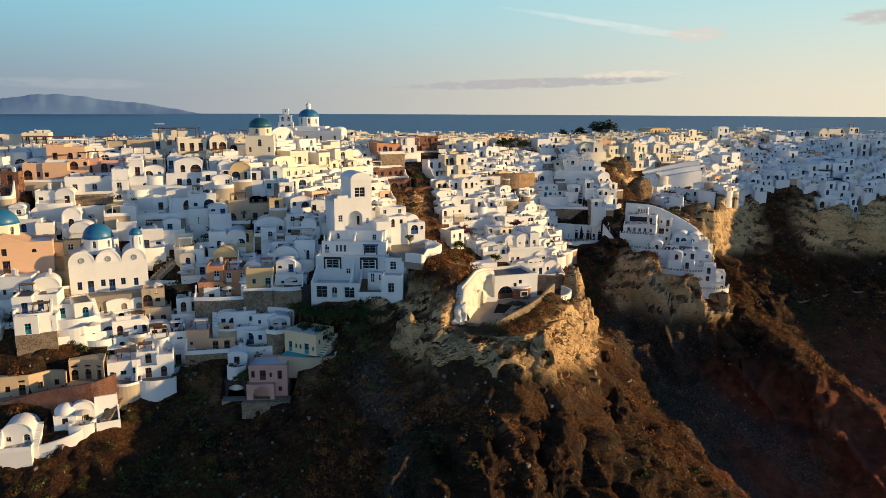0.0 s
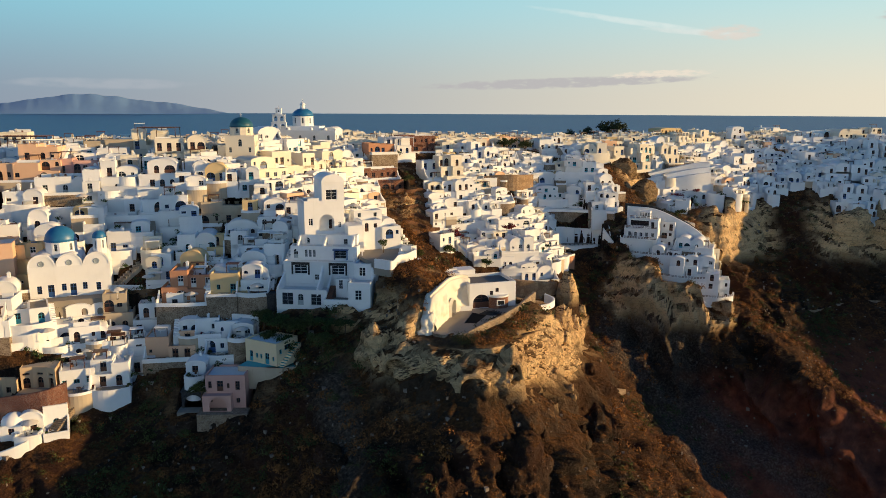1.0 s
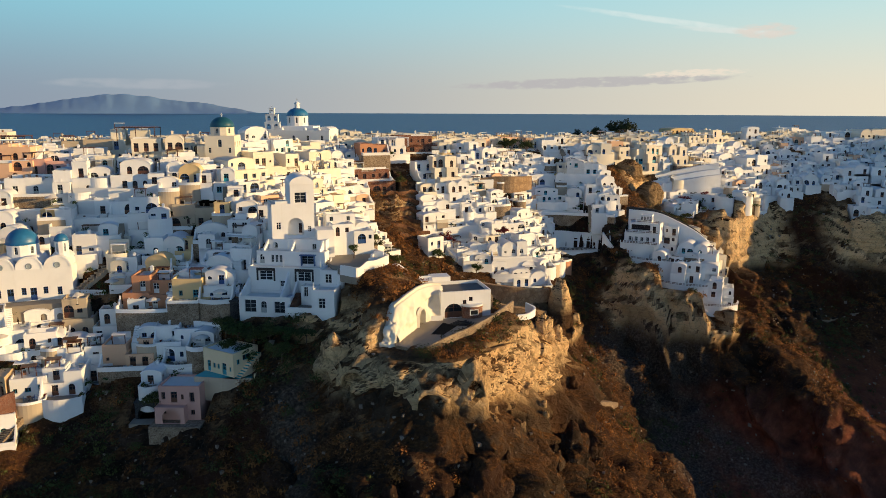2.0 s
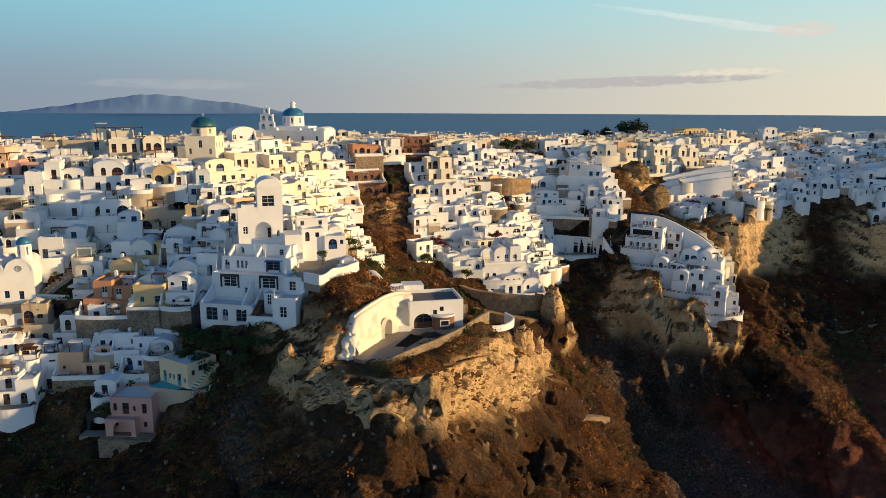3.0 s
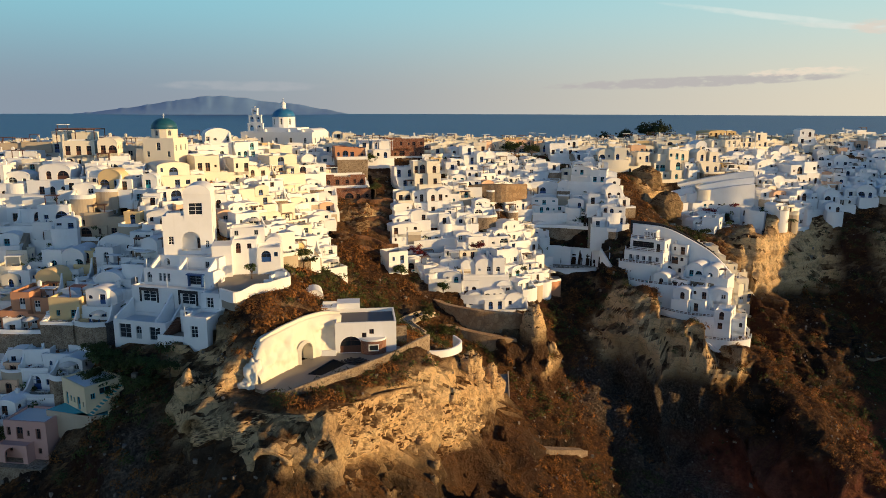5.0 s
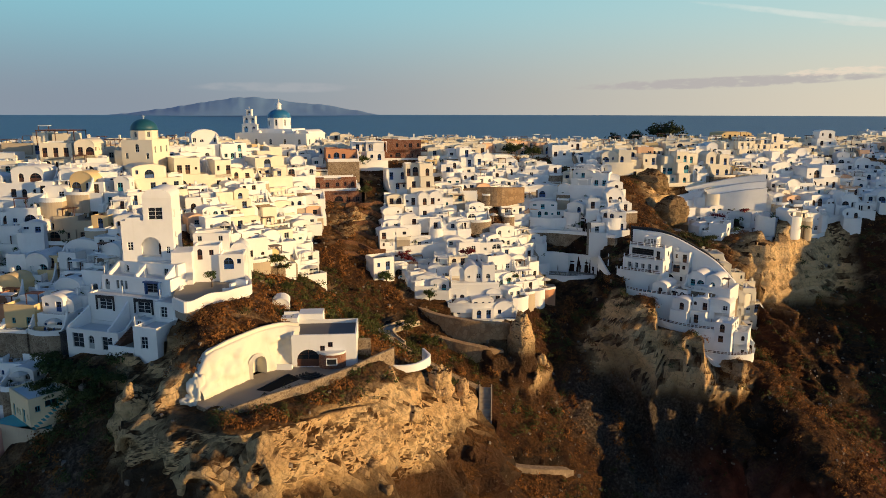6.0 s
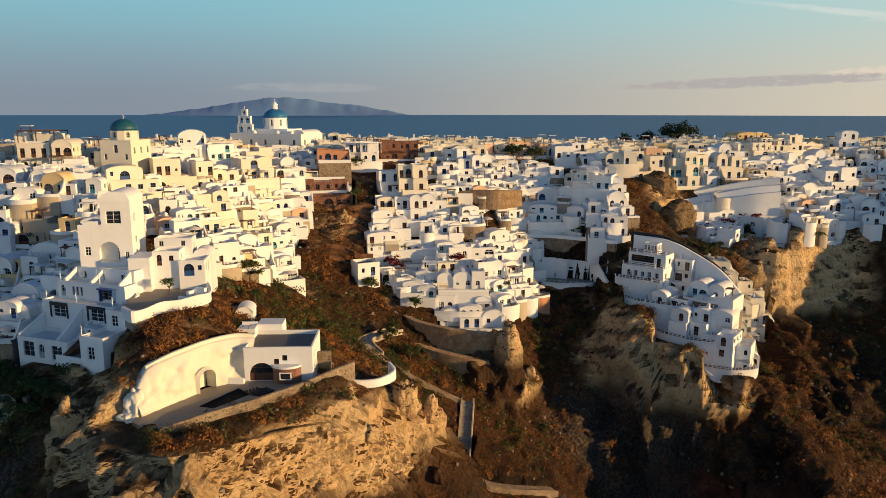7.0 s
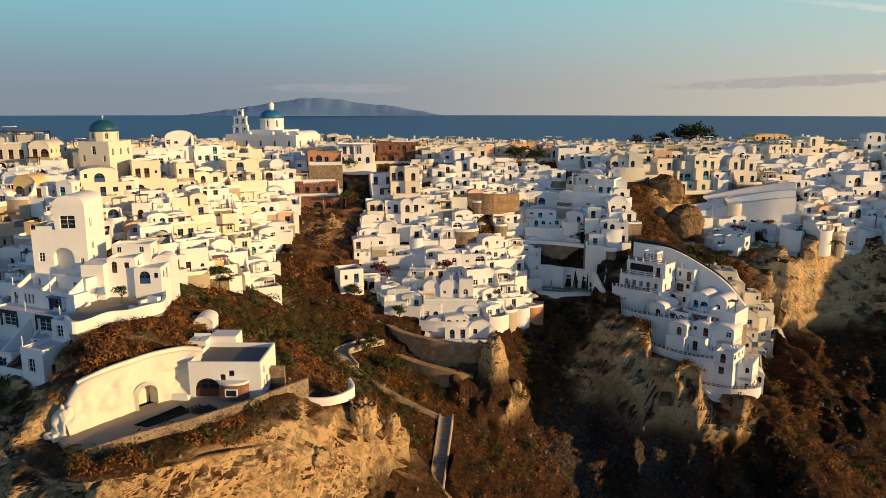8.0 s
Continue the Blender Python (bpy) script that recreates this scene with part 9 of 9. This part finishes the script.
def deck(front, back, z, drop, label, parapet=0.8, wall_mat=None, rail=True):
    """A terrace between two lines, on a white wall, with a low parapet and an iron rail along its front."""
    cx, cy = sum(p[0] for p in front) / len(front), sum(p[1] for p in front) / len(front)
    t = thing("sun_deck", cx, cy, z, 0, label, "terrace", kind="structure")
    f = [(p[0] - cx, p[1] - cy) for p in smooth_line(front, 5)]
    bk = [(p[0] - cx, p[1] - cy) for p in back]
    ring = f + bk
    b = Build()
    b.prism(ring, -drop, -0.05, 0, False)
    child("retaining_wall", b.mesh("retaining_wall", [wall_mat or WHITE]), t)
    p = Build()
    p.face([(*q, -0.05) for q in ring])
    child("paving", p.mesh("paving", [PAVING]), t)
    w = Build()
    for a, c in zip(f[:-1], f[1:]):
        s = math.hypot(c[0] - a[0], c[1] - a[1]) or 1
        nx, ny = -(c[1] - a[1]) / s * 0.28, (c[0] - a[0]) / s * 0.28
        w.face([(*a, -0.05), (*c, -0.05), (*c, parapet), (*a, parapet)])
        w.face([(a[0] + nx, a[1] + ny, -0.05), (c[0] + nx, c[1] + ny, -0.05), (c[0] + nx, c[1] + ny, parapet), (a[0] + nx, a[1] + ny, parapet)])
        w.face([(*a, parapet), (*c, parapet), (c[0] + nx, c[1] + ny, parapet), (a[0] + nx, a[1] + ny, parapet)])
    child("parapet", w.mesh("parapet", [WHITE]), t)
    if rail:
        post = Build()
        post.box(-0.12, -0.1, 0, 0.12, 0.1, 0.72)
        pm = post.mesh("rail_post", [WHITE])
        bar = Build()
        for k, (a, c) in enumerate(zip(f[:-1], f[1:])):
            child("rail_post", pm, t, Matrix.Translation((a[0] + 0.08, a[1] + 0.14, parapet)))
            for hh in (0.1, 0.44):
                bar.face([(a[0], a[1] + 0.14, parapet + hh), (c[0], c[1] + 0.14, parapet + hh), (c[0], c[1] + 0.14, parapet + hh + 0.16), (a[0], a[1] + 0.14, parapet + hh + 0.16)])
        child("rail", bar.mesh("rail", [BROWN_WOOD]), t)
    return t


deck([(62.6, 247.4), (67.0, 245.6), (71.5, 245.2), (76.0, 246.4)], [(76.5, 252), (64, 253.5)], 76.9, 8, "white-walled hotel terrace with wooden rail")
deck([(65.4, 242.6), (69.3, 239.9), (75.3, 238.2), (81.5, 237.6), (88.6, 239.6), (91, 242)], [(91, 247), (70, 248)], 72.7, 9, "wide hotel pool terrace with wooden rail")
deck([(70.2, 238.6), (74.4, 234.6), (79.0, 231.4), (83.5, 230.2), (88.0, 230.2), (91.7, 232.4)], [(92.5, 238), (74, 242)], 66.8, 7, "hotel sun terrace with loungers above a white wall")
deck([(83.0, 229.0), (87.8, 227.9), (91.5, 228.0), (95.4, 230.4), (96.4, 233.4)], [(96, 238), (85, 235)], 61.4, 1.8, "lowest hotel terrace at the tip of the spur")
deck([(39.5, 254.0), (44.0, 251.6), (50.0, 251.8), (56.5, 254.5)], [(57, 259), (40, 259)], 73.4, 6, "sunken grey courtyard with loungers", 0.5, None, False)
deck([(38.2, 243.4), (40.6, 240.2), (44.4, 239.6), (46.8, 242.2)], [(46, 247), (39, 247)], 72.4, 5, "small rounded terrace with terracotta edge", 0.5, TERRA, False)




def pool(x, y, z, w, d, yaw, label="small turquoise plunge pool with white rim"):
    p = thing("plunge_pool", x, y, z, yaw, label, "pool", "plunge pools")
    b = Build()
    for x0, y0, x1, y1 in ((-w / 2 - 0.25, -d / 2 - 0.25, w / 2 + 0.25, -d / 2), (-w / 2 - 0.25, d / 2, w / 2 + 0.25, d / 2 + 0.25), (-w / 2 - 0.25, -d / 2, -w / 2, d / 2), (w / 2, -d / 2, w / 2 + 0.25, d / 2)):
        b.box(x0, y0, -0.6, x1, y1, 0.22)
    child("rim", b.mesh("rim", [WHITE]), p)
    s = Build()
    s.face([(-w / 2, -d / 2, 0.12), (w / 2, -d / 2, 0.12), (w / 2, d / 2, 0.12), (-w / 2, d / 2, 0.12)])
    child("pool_water", s.mesh("pool_water", [POOL_BLUE]), p)


pool(74.0, 243.2, 72.7, 8.0, 2.6, -4)
pool(8.6, 229.0, 76.2, 3.6, 2.2, 10)
pool(17.6, 225.0, 73.2, 3.4, 2.0, 15)


def lounger_mesh():
    t = thing("sun_lounger", 0, 0, 0, 0, "pale sun lounger with raised back on a terrace", "lounger", "sun loungers")
    b = Build()
    b.box(-0.33, -1.0, 0.26, 0.33, 0.35, 0.34)
    child("seat", b.mesh("seat", [CANVAS]), t)
    r = Build()
    for q in ((-0.33, 0.33),):
        r.face([(-0.33, 0.35, 0.28), (0.33, 0.35, 0.28), (0.33, 0.95, 0.74), (-0.33, 0.95, 0.74)])
        r.face([(-0.33, 0.32, 0.34), (0.33, 0.32, 0.34), (0.33, 0.92, 0.80), (-0.33, 0.92, 0.80)])
        r.face([(-0.33, 0.95, 0.74), (0.33, 0.95, 0.74), (0.33, 0.92, 0.80), (-0.33, 0.92, 0.80)])
    child("backrest", r.mesh("backrest", [CANVAS]), t)
    leg = Build()
    leg.box(-0.03, -0.03, 0, 0.03, 0.03, 0.27)
    lm = leg.mesh("leg", [WHITE_WOOD])
    for u in (-0.28, 0.28):
        for v in (-0.9, 0.3):
            child("leg", lm, t, Matrix.Translation((u, v, 0)))
    return t


def umbrella(opened, canvas, label):
    t = thing("parasol", 0, 0, 0, 0, label, "parasol", "terrace parasols")
    v, f = lathe([(0.28, 0.0), (0.28, 0.08), (0.05, 0.12)], 12)
    child("base", mesh_of("base", v, f, DARK_METAL), t)
    v, f = lathe([(0.035, 0.1), (0.03, 2.5)], 8)
    child("pole", mesh_of("pole", v, f, WHITE_WOOD), t)
    v, f = lathe([(1.5, 2.0), (1.48, 2.06), (0.7, 2.42), (0.05, 2.62)] if opened else [(0.10, 0.95), (0.20, 1.3), (0.15, 2.0), (0.04, 2.6)], 8)
    child("canopy", mesh_of("canopy", v, f, canvas), t)
    return t


one = lounger_mesh()
one.matrix_world = pose(77.0, 240.6, 72.65, 0, 0, 160)
rng = random.Random(12)
for z, spots in ((72.65, [(79 + 1.5 * k, 240.0 + 0.1 * k) for k in range(6)]), (66.75, [(79.5 + 1.6 * k, 232.6 + 0.1 * k) for k in range(7)]), (61.55, [(88.5 + 1.7 * k, 230.2 + 0.4 * k) for k in range(4)]),
                 (73.35, [(43.0 + 1.5 * k, 254.5) for k in range(8)]), (72.35, [(40.6 + 1.5 * k, 242.6) for k in range(3)])):
    for x, y in spots:
        copy_thing(one, pose(x, y, z, 0, 0, 170 + rng.uniform(-25, 25)))
shut = umbrella(False, GREY_CANVAS, "closed grey parasol on a hotel terrace")
shut.matrix_world = pose(71.0, 241.2, 72.65)
for x, y, z in ((78.2, 240.8, 72.65), (84.0, 240.6, 72.65), (81.0, 233.6, 66.75), (86.0, 233.4, 66.75), (90.5, 233.8, 66.75), (93.5, 232.6, 61.55), (66.5, 247.8, 76.85), (72.5, 247.8, 76.85), (46.0, 256.0, 73.35), (52.0, 256.0, 73.35)):
    copy_thing(shut, pose(x, y, z))
wide = umbrella(True, CANVAS, "open cream parasol shading a terrace")
wide.matrix_world = pose(13.0, 228.0, 76.4)
for x, y, z in ((-43.5, 158.2, 82.4), (-58.6, 157.4, 81.6), (-52.0, 146.8, 73.4), (-62.2, 150.2, 80.4), (-70.5, 138.0, 75.2), (-80.0, 172.0, 97.4), (-60.0, 192.0, 104.0), (-57.0, 191.0, 104.0), (27.6, 252.0, 88.4), (43.8, 243.6, 72.35)):
    copy_thing(wide, pose(x, y, z))

# bougainvillea and terrace planting
for k, (x, y, z, s) in enumerate(((6.5, 233.0, 81.0, 2.6), (8.0, 233.4, 80.0, 2.2), (23.5, 233.5, 83.0, 2.4), (25.0, 233.0, 83.2, 2.0), (-24.0, 240.0, 93.5, 3.0), (-20.5, 238.5, 92.5, 2.6), (93.0, 288.0, 87.0, 2.4), (100, 290, 89, 2.2))):
    b = thing("bougainvillea", x, y, z, 0, "dark red flowering bougainvillea spilling over a white wall", "shrub", "flowering shrubs")
    gen = np.random.default_rng(70 + k)
    v = np.concatenate([clump_mesh(gen, 60, 0.12, 0.9) * s * gen.uniform(0.6, 1.0) + gen.normal(size=3) * 0.35 * s * np.array((1, 0.6, 0.4)) for _ in range(6)])
    child("foliage", mesh_of("foliage", v, [tuple(range(4 * i, 4 * i + 4)) for i in range(len(v) // 4)], BLOSSOM), b)
    v, f = lathe([(0.06, -1.2), (0.05, 0.2)], 6)
    child("stem", mesh_of("stem", v, f, BARK), b)


def pot_plant(leaf, label, seed, s):
    t = thing("pot_plant", 0, 0, 0, 0, label, "plant", "terrace pot plants")
    v, f = lathe([(0.16, 0.0), (0.24, 0.34), (0.28, 0.40), (0.2, 0.40)], 10)
    child("pot", mesh_of("pot", v, f, TERRA), t)
    gen = np.random.default_rng(seed)
    v = np.concatenate([clump_mesh(gen, 40, 0.16, 1.2) * s * gen.uniform(0.7, 1.0) + np.array((0, 0, 0.35)) + gen.normal(size=3) * 0.16 * s for _ in range(4)])
    child("foliage", mesh_of("foliage", v, [tuple(range(4 * i, 4 * i + 4)) for i in range(len(v) // 4)], leaf), t)
    return t


def cafe_table(wood, label):
    t = thing("table", 0, 0, 0, 0, label, "table", "terrace tables")
    v, f = lathe([(0.0, 0.70), (0.42, 0.70), (0.42, 0.74), (0.0, 0.745)], 12)
    child("tabletop", mesh_of("tabletop", v, f, wood), t)
    v, f = lathe([(0.24, 0.0), (0.05, 0.06), (0.04, 0.70)], 8)
    child("pedestal", mesh_of("pedestal", v, f, DARK_METAL), t)
    return t


def terrace_chair(wood, label):
    t = thing("chair", 0, 0, 0, 0, label, "chair", "terrace chairs")
    b = Build()
    b.box(-0.22, -0.22, 0.43, 0.22, 0.22, 0.47)
    child("seat", b.mesh("seat", [wood]), t)
    b = Build()
    b.box(-0.22, 0.18, 0.47, 0.22, 0.22, 0.92)
    child("backrest", b.mesh("backrest", [wood]), t)
    b = Build()
    b.box(-0.02, -0.02, 0, 0.02, 0.02, 0.43)
    me = b.mesh("leg", [wood])
    for u in (-0.2, 0.2):
        for v in (-0.2, 0.2):
            child("leg", me, t, Matrix.Translation((u, v, 0)))
    return t


def furnish_terraces():
    """Pots, tables, chairs, loungers and parasols on the terraces that the camera passes nearest."""
    rng = random.Random(41)
    near = [t for t in TERRACES if not t[7] and t[5] - t[4] > 3.6 and t[6] > 1.9 and t[1] < 236 and (t[0] > -64 or t[1] < 150)]
    pots = [pot_plant(GREEN, "leafy green plant in a terracotta pot", 1, 0.9), pot_plant(BLOSSOM, "red flowering plant in a terracotta pot", 2, 0.8), pot_plant(OLIVE, "dark bushy plant in a terracotta pot", 3, 1.1)]
    tables = [cafe_table(WHITE_WOOD, "small round white cafe table on a terrace"), cafe_table(BROWN_WOOD, "small round brown wooden cafe table on a terrace")]
    chairs = [terrace_chair(WHITE_WOOD, "white painted wooden terrace chair"), terrace_chair(BLUE_WOOD, "blue painted wooden terrace chair")]
    used = {one.name, wide.name}

    def put(ob, m):
        if ob.name in used:
            copy_thing(ob, m)
        else:
            ob.matrix_world = m
            used.add(ob.name)
    for x, y, z, yaw, x0, x1, out, _ in near:
        a = radians(yaw)

        def at(u, v, turn=0.0):
            return pose(x + math.cos(a) * u - math.sin(a) * v, y + math.sin(a) * u + math.cos(a) * v, z + 0.02, 0, 0, yaw + turn)
        what = rng.random()
        mid = (x0 + x1) / 2
        if rng.random() < 0.75:
            put(rng.choice(pots), at(rng.choice((x0 + 0.55, x1 - 0.55)), -rng.uniform(0.4, out - 0.6)))
        if what < 0.42:
            k = rng.choice((0, 1))
            u = mid + rng.uniform(-0.5, 0.5)
            put(tables[k], at(u, -out / 2))
            put(chairs[k], at(u - 0.7, -out / 2, 90))
            put(chairs[k], at(u + 0.7, -out / 2, -90))
            if rng.random() < 0.35:
                put(wide, at(u + 0.6, -out / 2 + 0.5))
        elif what < 0.6:
            put(one, at(mid - 0.5, -out / 2, 180))
            put(one, at(mid + 0.6, -out / 2, 180))


furnish_terraces()

RUST_STONE = masonry("rust_dry_stone", (0.30, 0.15, 0.075), (0.17, 0.08, 0.04), (0.12, 0.07, 0.04), 2.2)

# dry-stone terrace ledges on the rust-brown slope
for k, (x0, y0, x1, y1, top) in enumerate(((-13, 240.5, -3, 246.5, 93.6), (-13, 237.5, -2, 243.0, 91.6), (-12.5, 234.5, -1, 239.5, 89.4), (-12, 231.0, 0, 235.5, 87.2), (-9, 227.0, 2, 231.0, 84.8), (-6, 222.5, 3, 226.0, 82.2))):
    pts = [(x0 + (x1 - x0) * i / 8, y0 + (y1 - y0) * i / 8 + 0.6 * math.sin(i * 1.3 + k)) for i in range(9)]
    wall_run("terrace_ledge", [(x, y, ground(x, y) - 1.5, ground(x, y) + 0.75 + 0.2 * math.sin(i * 2.1 + k)) for i, (x, y) in enumerate(pts)], 0.6, RUST_STONE, "rust-brown dry-stone terrace ledge on the slope", "wall")

# ridge pergolas and the lower-left walls
pergola(-75.0, 203.5, 111.5, 10.0, 5.0, 3.0, 8, BROWN_WOOD, 13, "brown timber pergola on a roof terrace")
pergola(-108.0, 196.0, 109.6, 12.0, 4.0, 2.6, 8, BROWN_WOOD, 13, "dark brown timber pergola on a roof")
pergola(-96.0, 183.0, 109.4, 8.0, 3.5, 2.4, 8, WHITE_WOOD, 11, "white painted pergola on a peach-coloured roof")
pergola(-13.5, 261.0, 107.6, 10.0, 4.0, 2.4, 5, WHITE_WOOD, 12, "white painted pergola on a roof terrace")
pergola(52.0, 275.0, 99.6, 9.0, 4.0, 2.6, 8, WHITE_WOOD, 12, "white painted pergola over a cafe terrace")
pergola(109.0, 330.0, 107.2, 9.0, 4.0, 2.4, 10, WHITE_WOOD, 11, "white painted pergola on the ridge")


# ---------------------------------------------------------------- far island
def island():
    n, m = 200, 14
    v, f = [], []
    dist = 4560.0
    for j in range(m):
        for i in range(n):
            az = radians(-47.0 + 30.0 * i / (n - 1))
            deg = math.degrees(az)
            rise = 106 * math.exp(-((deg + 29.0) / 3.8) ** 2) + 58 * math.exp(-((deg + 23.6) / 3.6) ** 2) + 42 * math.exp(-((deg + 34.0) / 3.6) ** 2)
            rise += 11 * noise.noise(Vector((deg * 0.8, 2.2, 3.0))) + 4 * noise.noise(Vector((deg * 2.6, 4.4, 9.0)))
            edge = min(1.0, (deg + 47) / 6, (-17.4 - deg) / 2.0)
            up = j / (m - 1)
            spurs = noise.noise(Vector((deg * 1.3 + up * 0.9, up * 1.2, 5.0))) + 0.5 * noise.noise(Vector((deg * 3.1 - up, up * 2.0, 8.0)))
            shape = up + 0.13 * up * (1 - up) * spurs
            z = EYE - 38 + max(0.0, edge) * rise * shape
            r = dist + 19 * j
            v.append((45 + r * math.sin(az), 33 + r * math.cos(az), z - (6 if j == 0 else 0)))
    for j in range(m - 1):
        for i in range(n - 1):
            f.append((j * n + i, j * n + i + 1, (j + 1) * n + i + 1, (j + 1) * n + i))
    # the hills' blue base colour has the distance haze painted in
    tagged(new("far_island", mesh_of("far_island", v, f, plain("haze_tinted_hills", (0.135, 0.255, 0.46), 1.0, 0.0, 0.10, 0.01), smooth=True)), "mountainous island on the horizon, painted haze-blue", "island", kind="structure")


island()
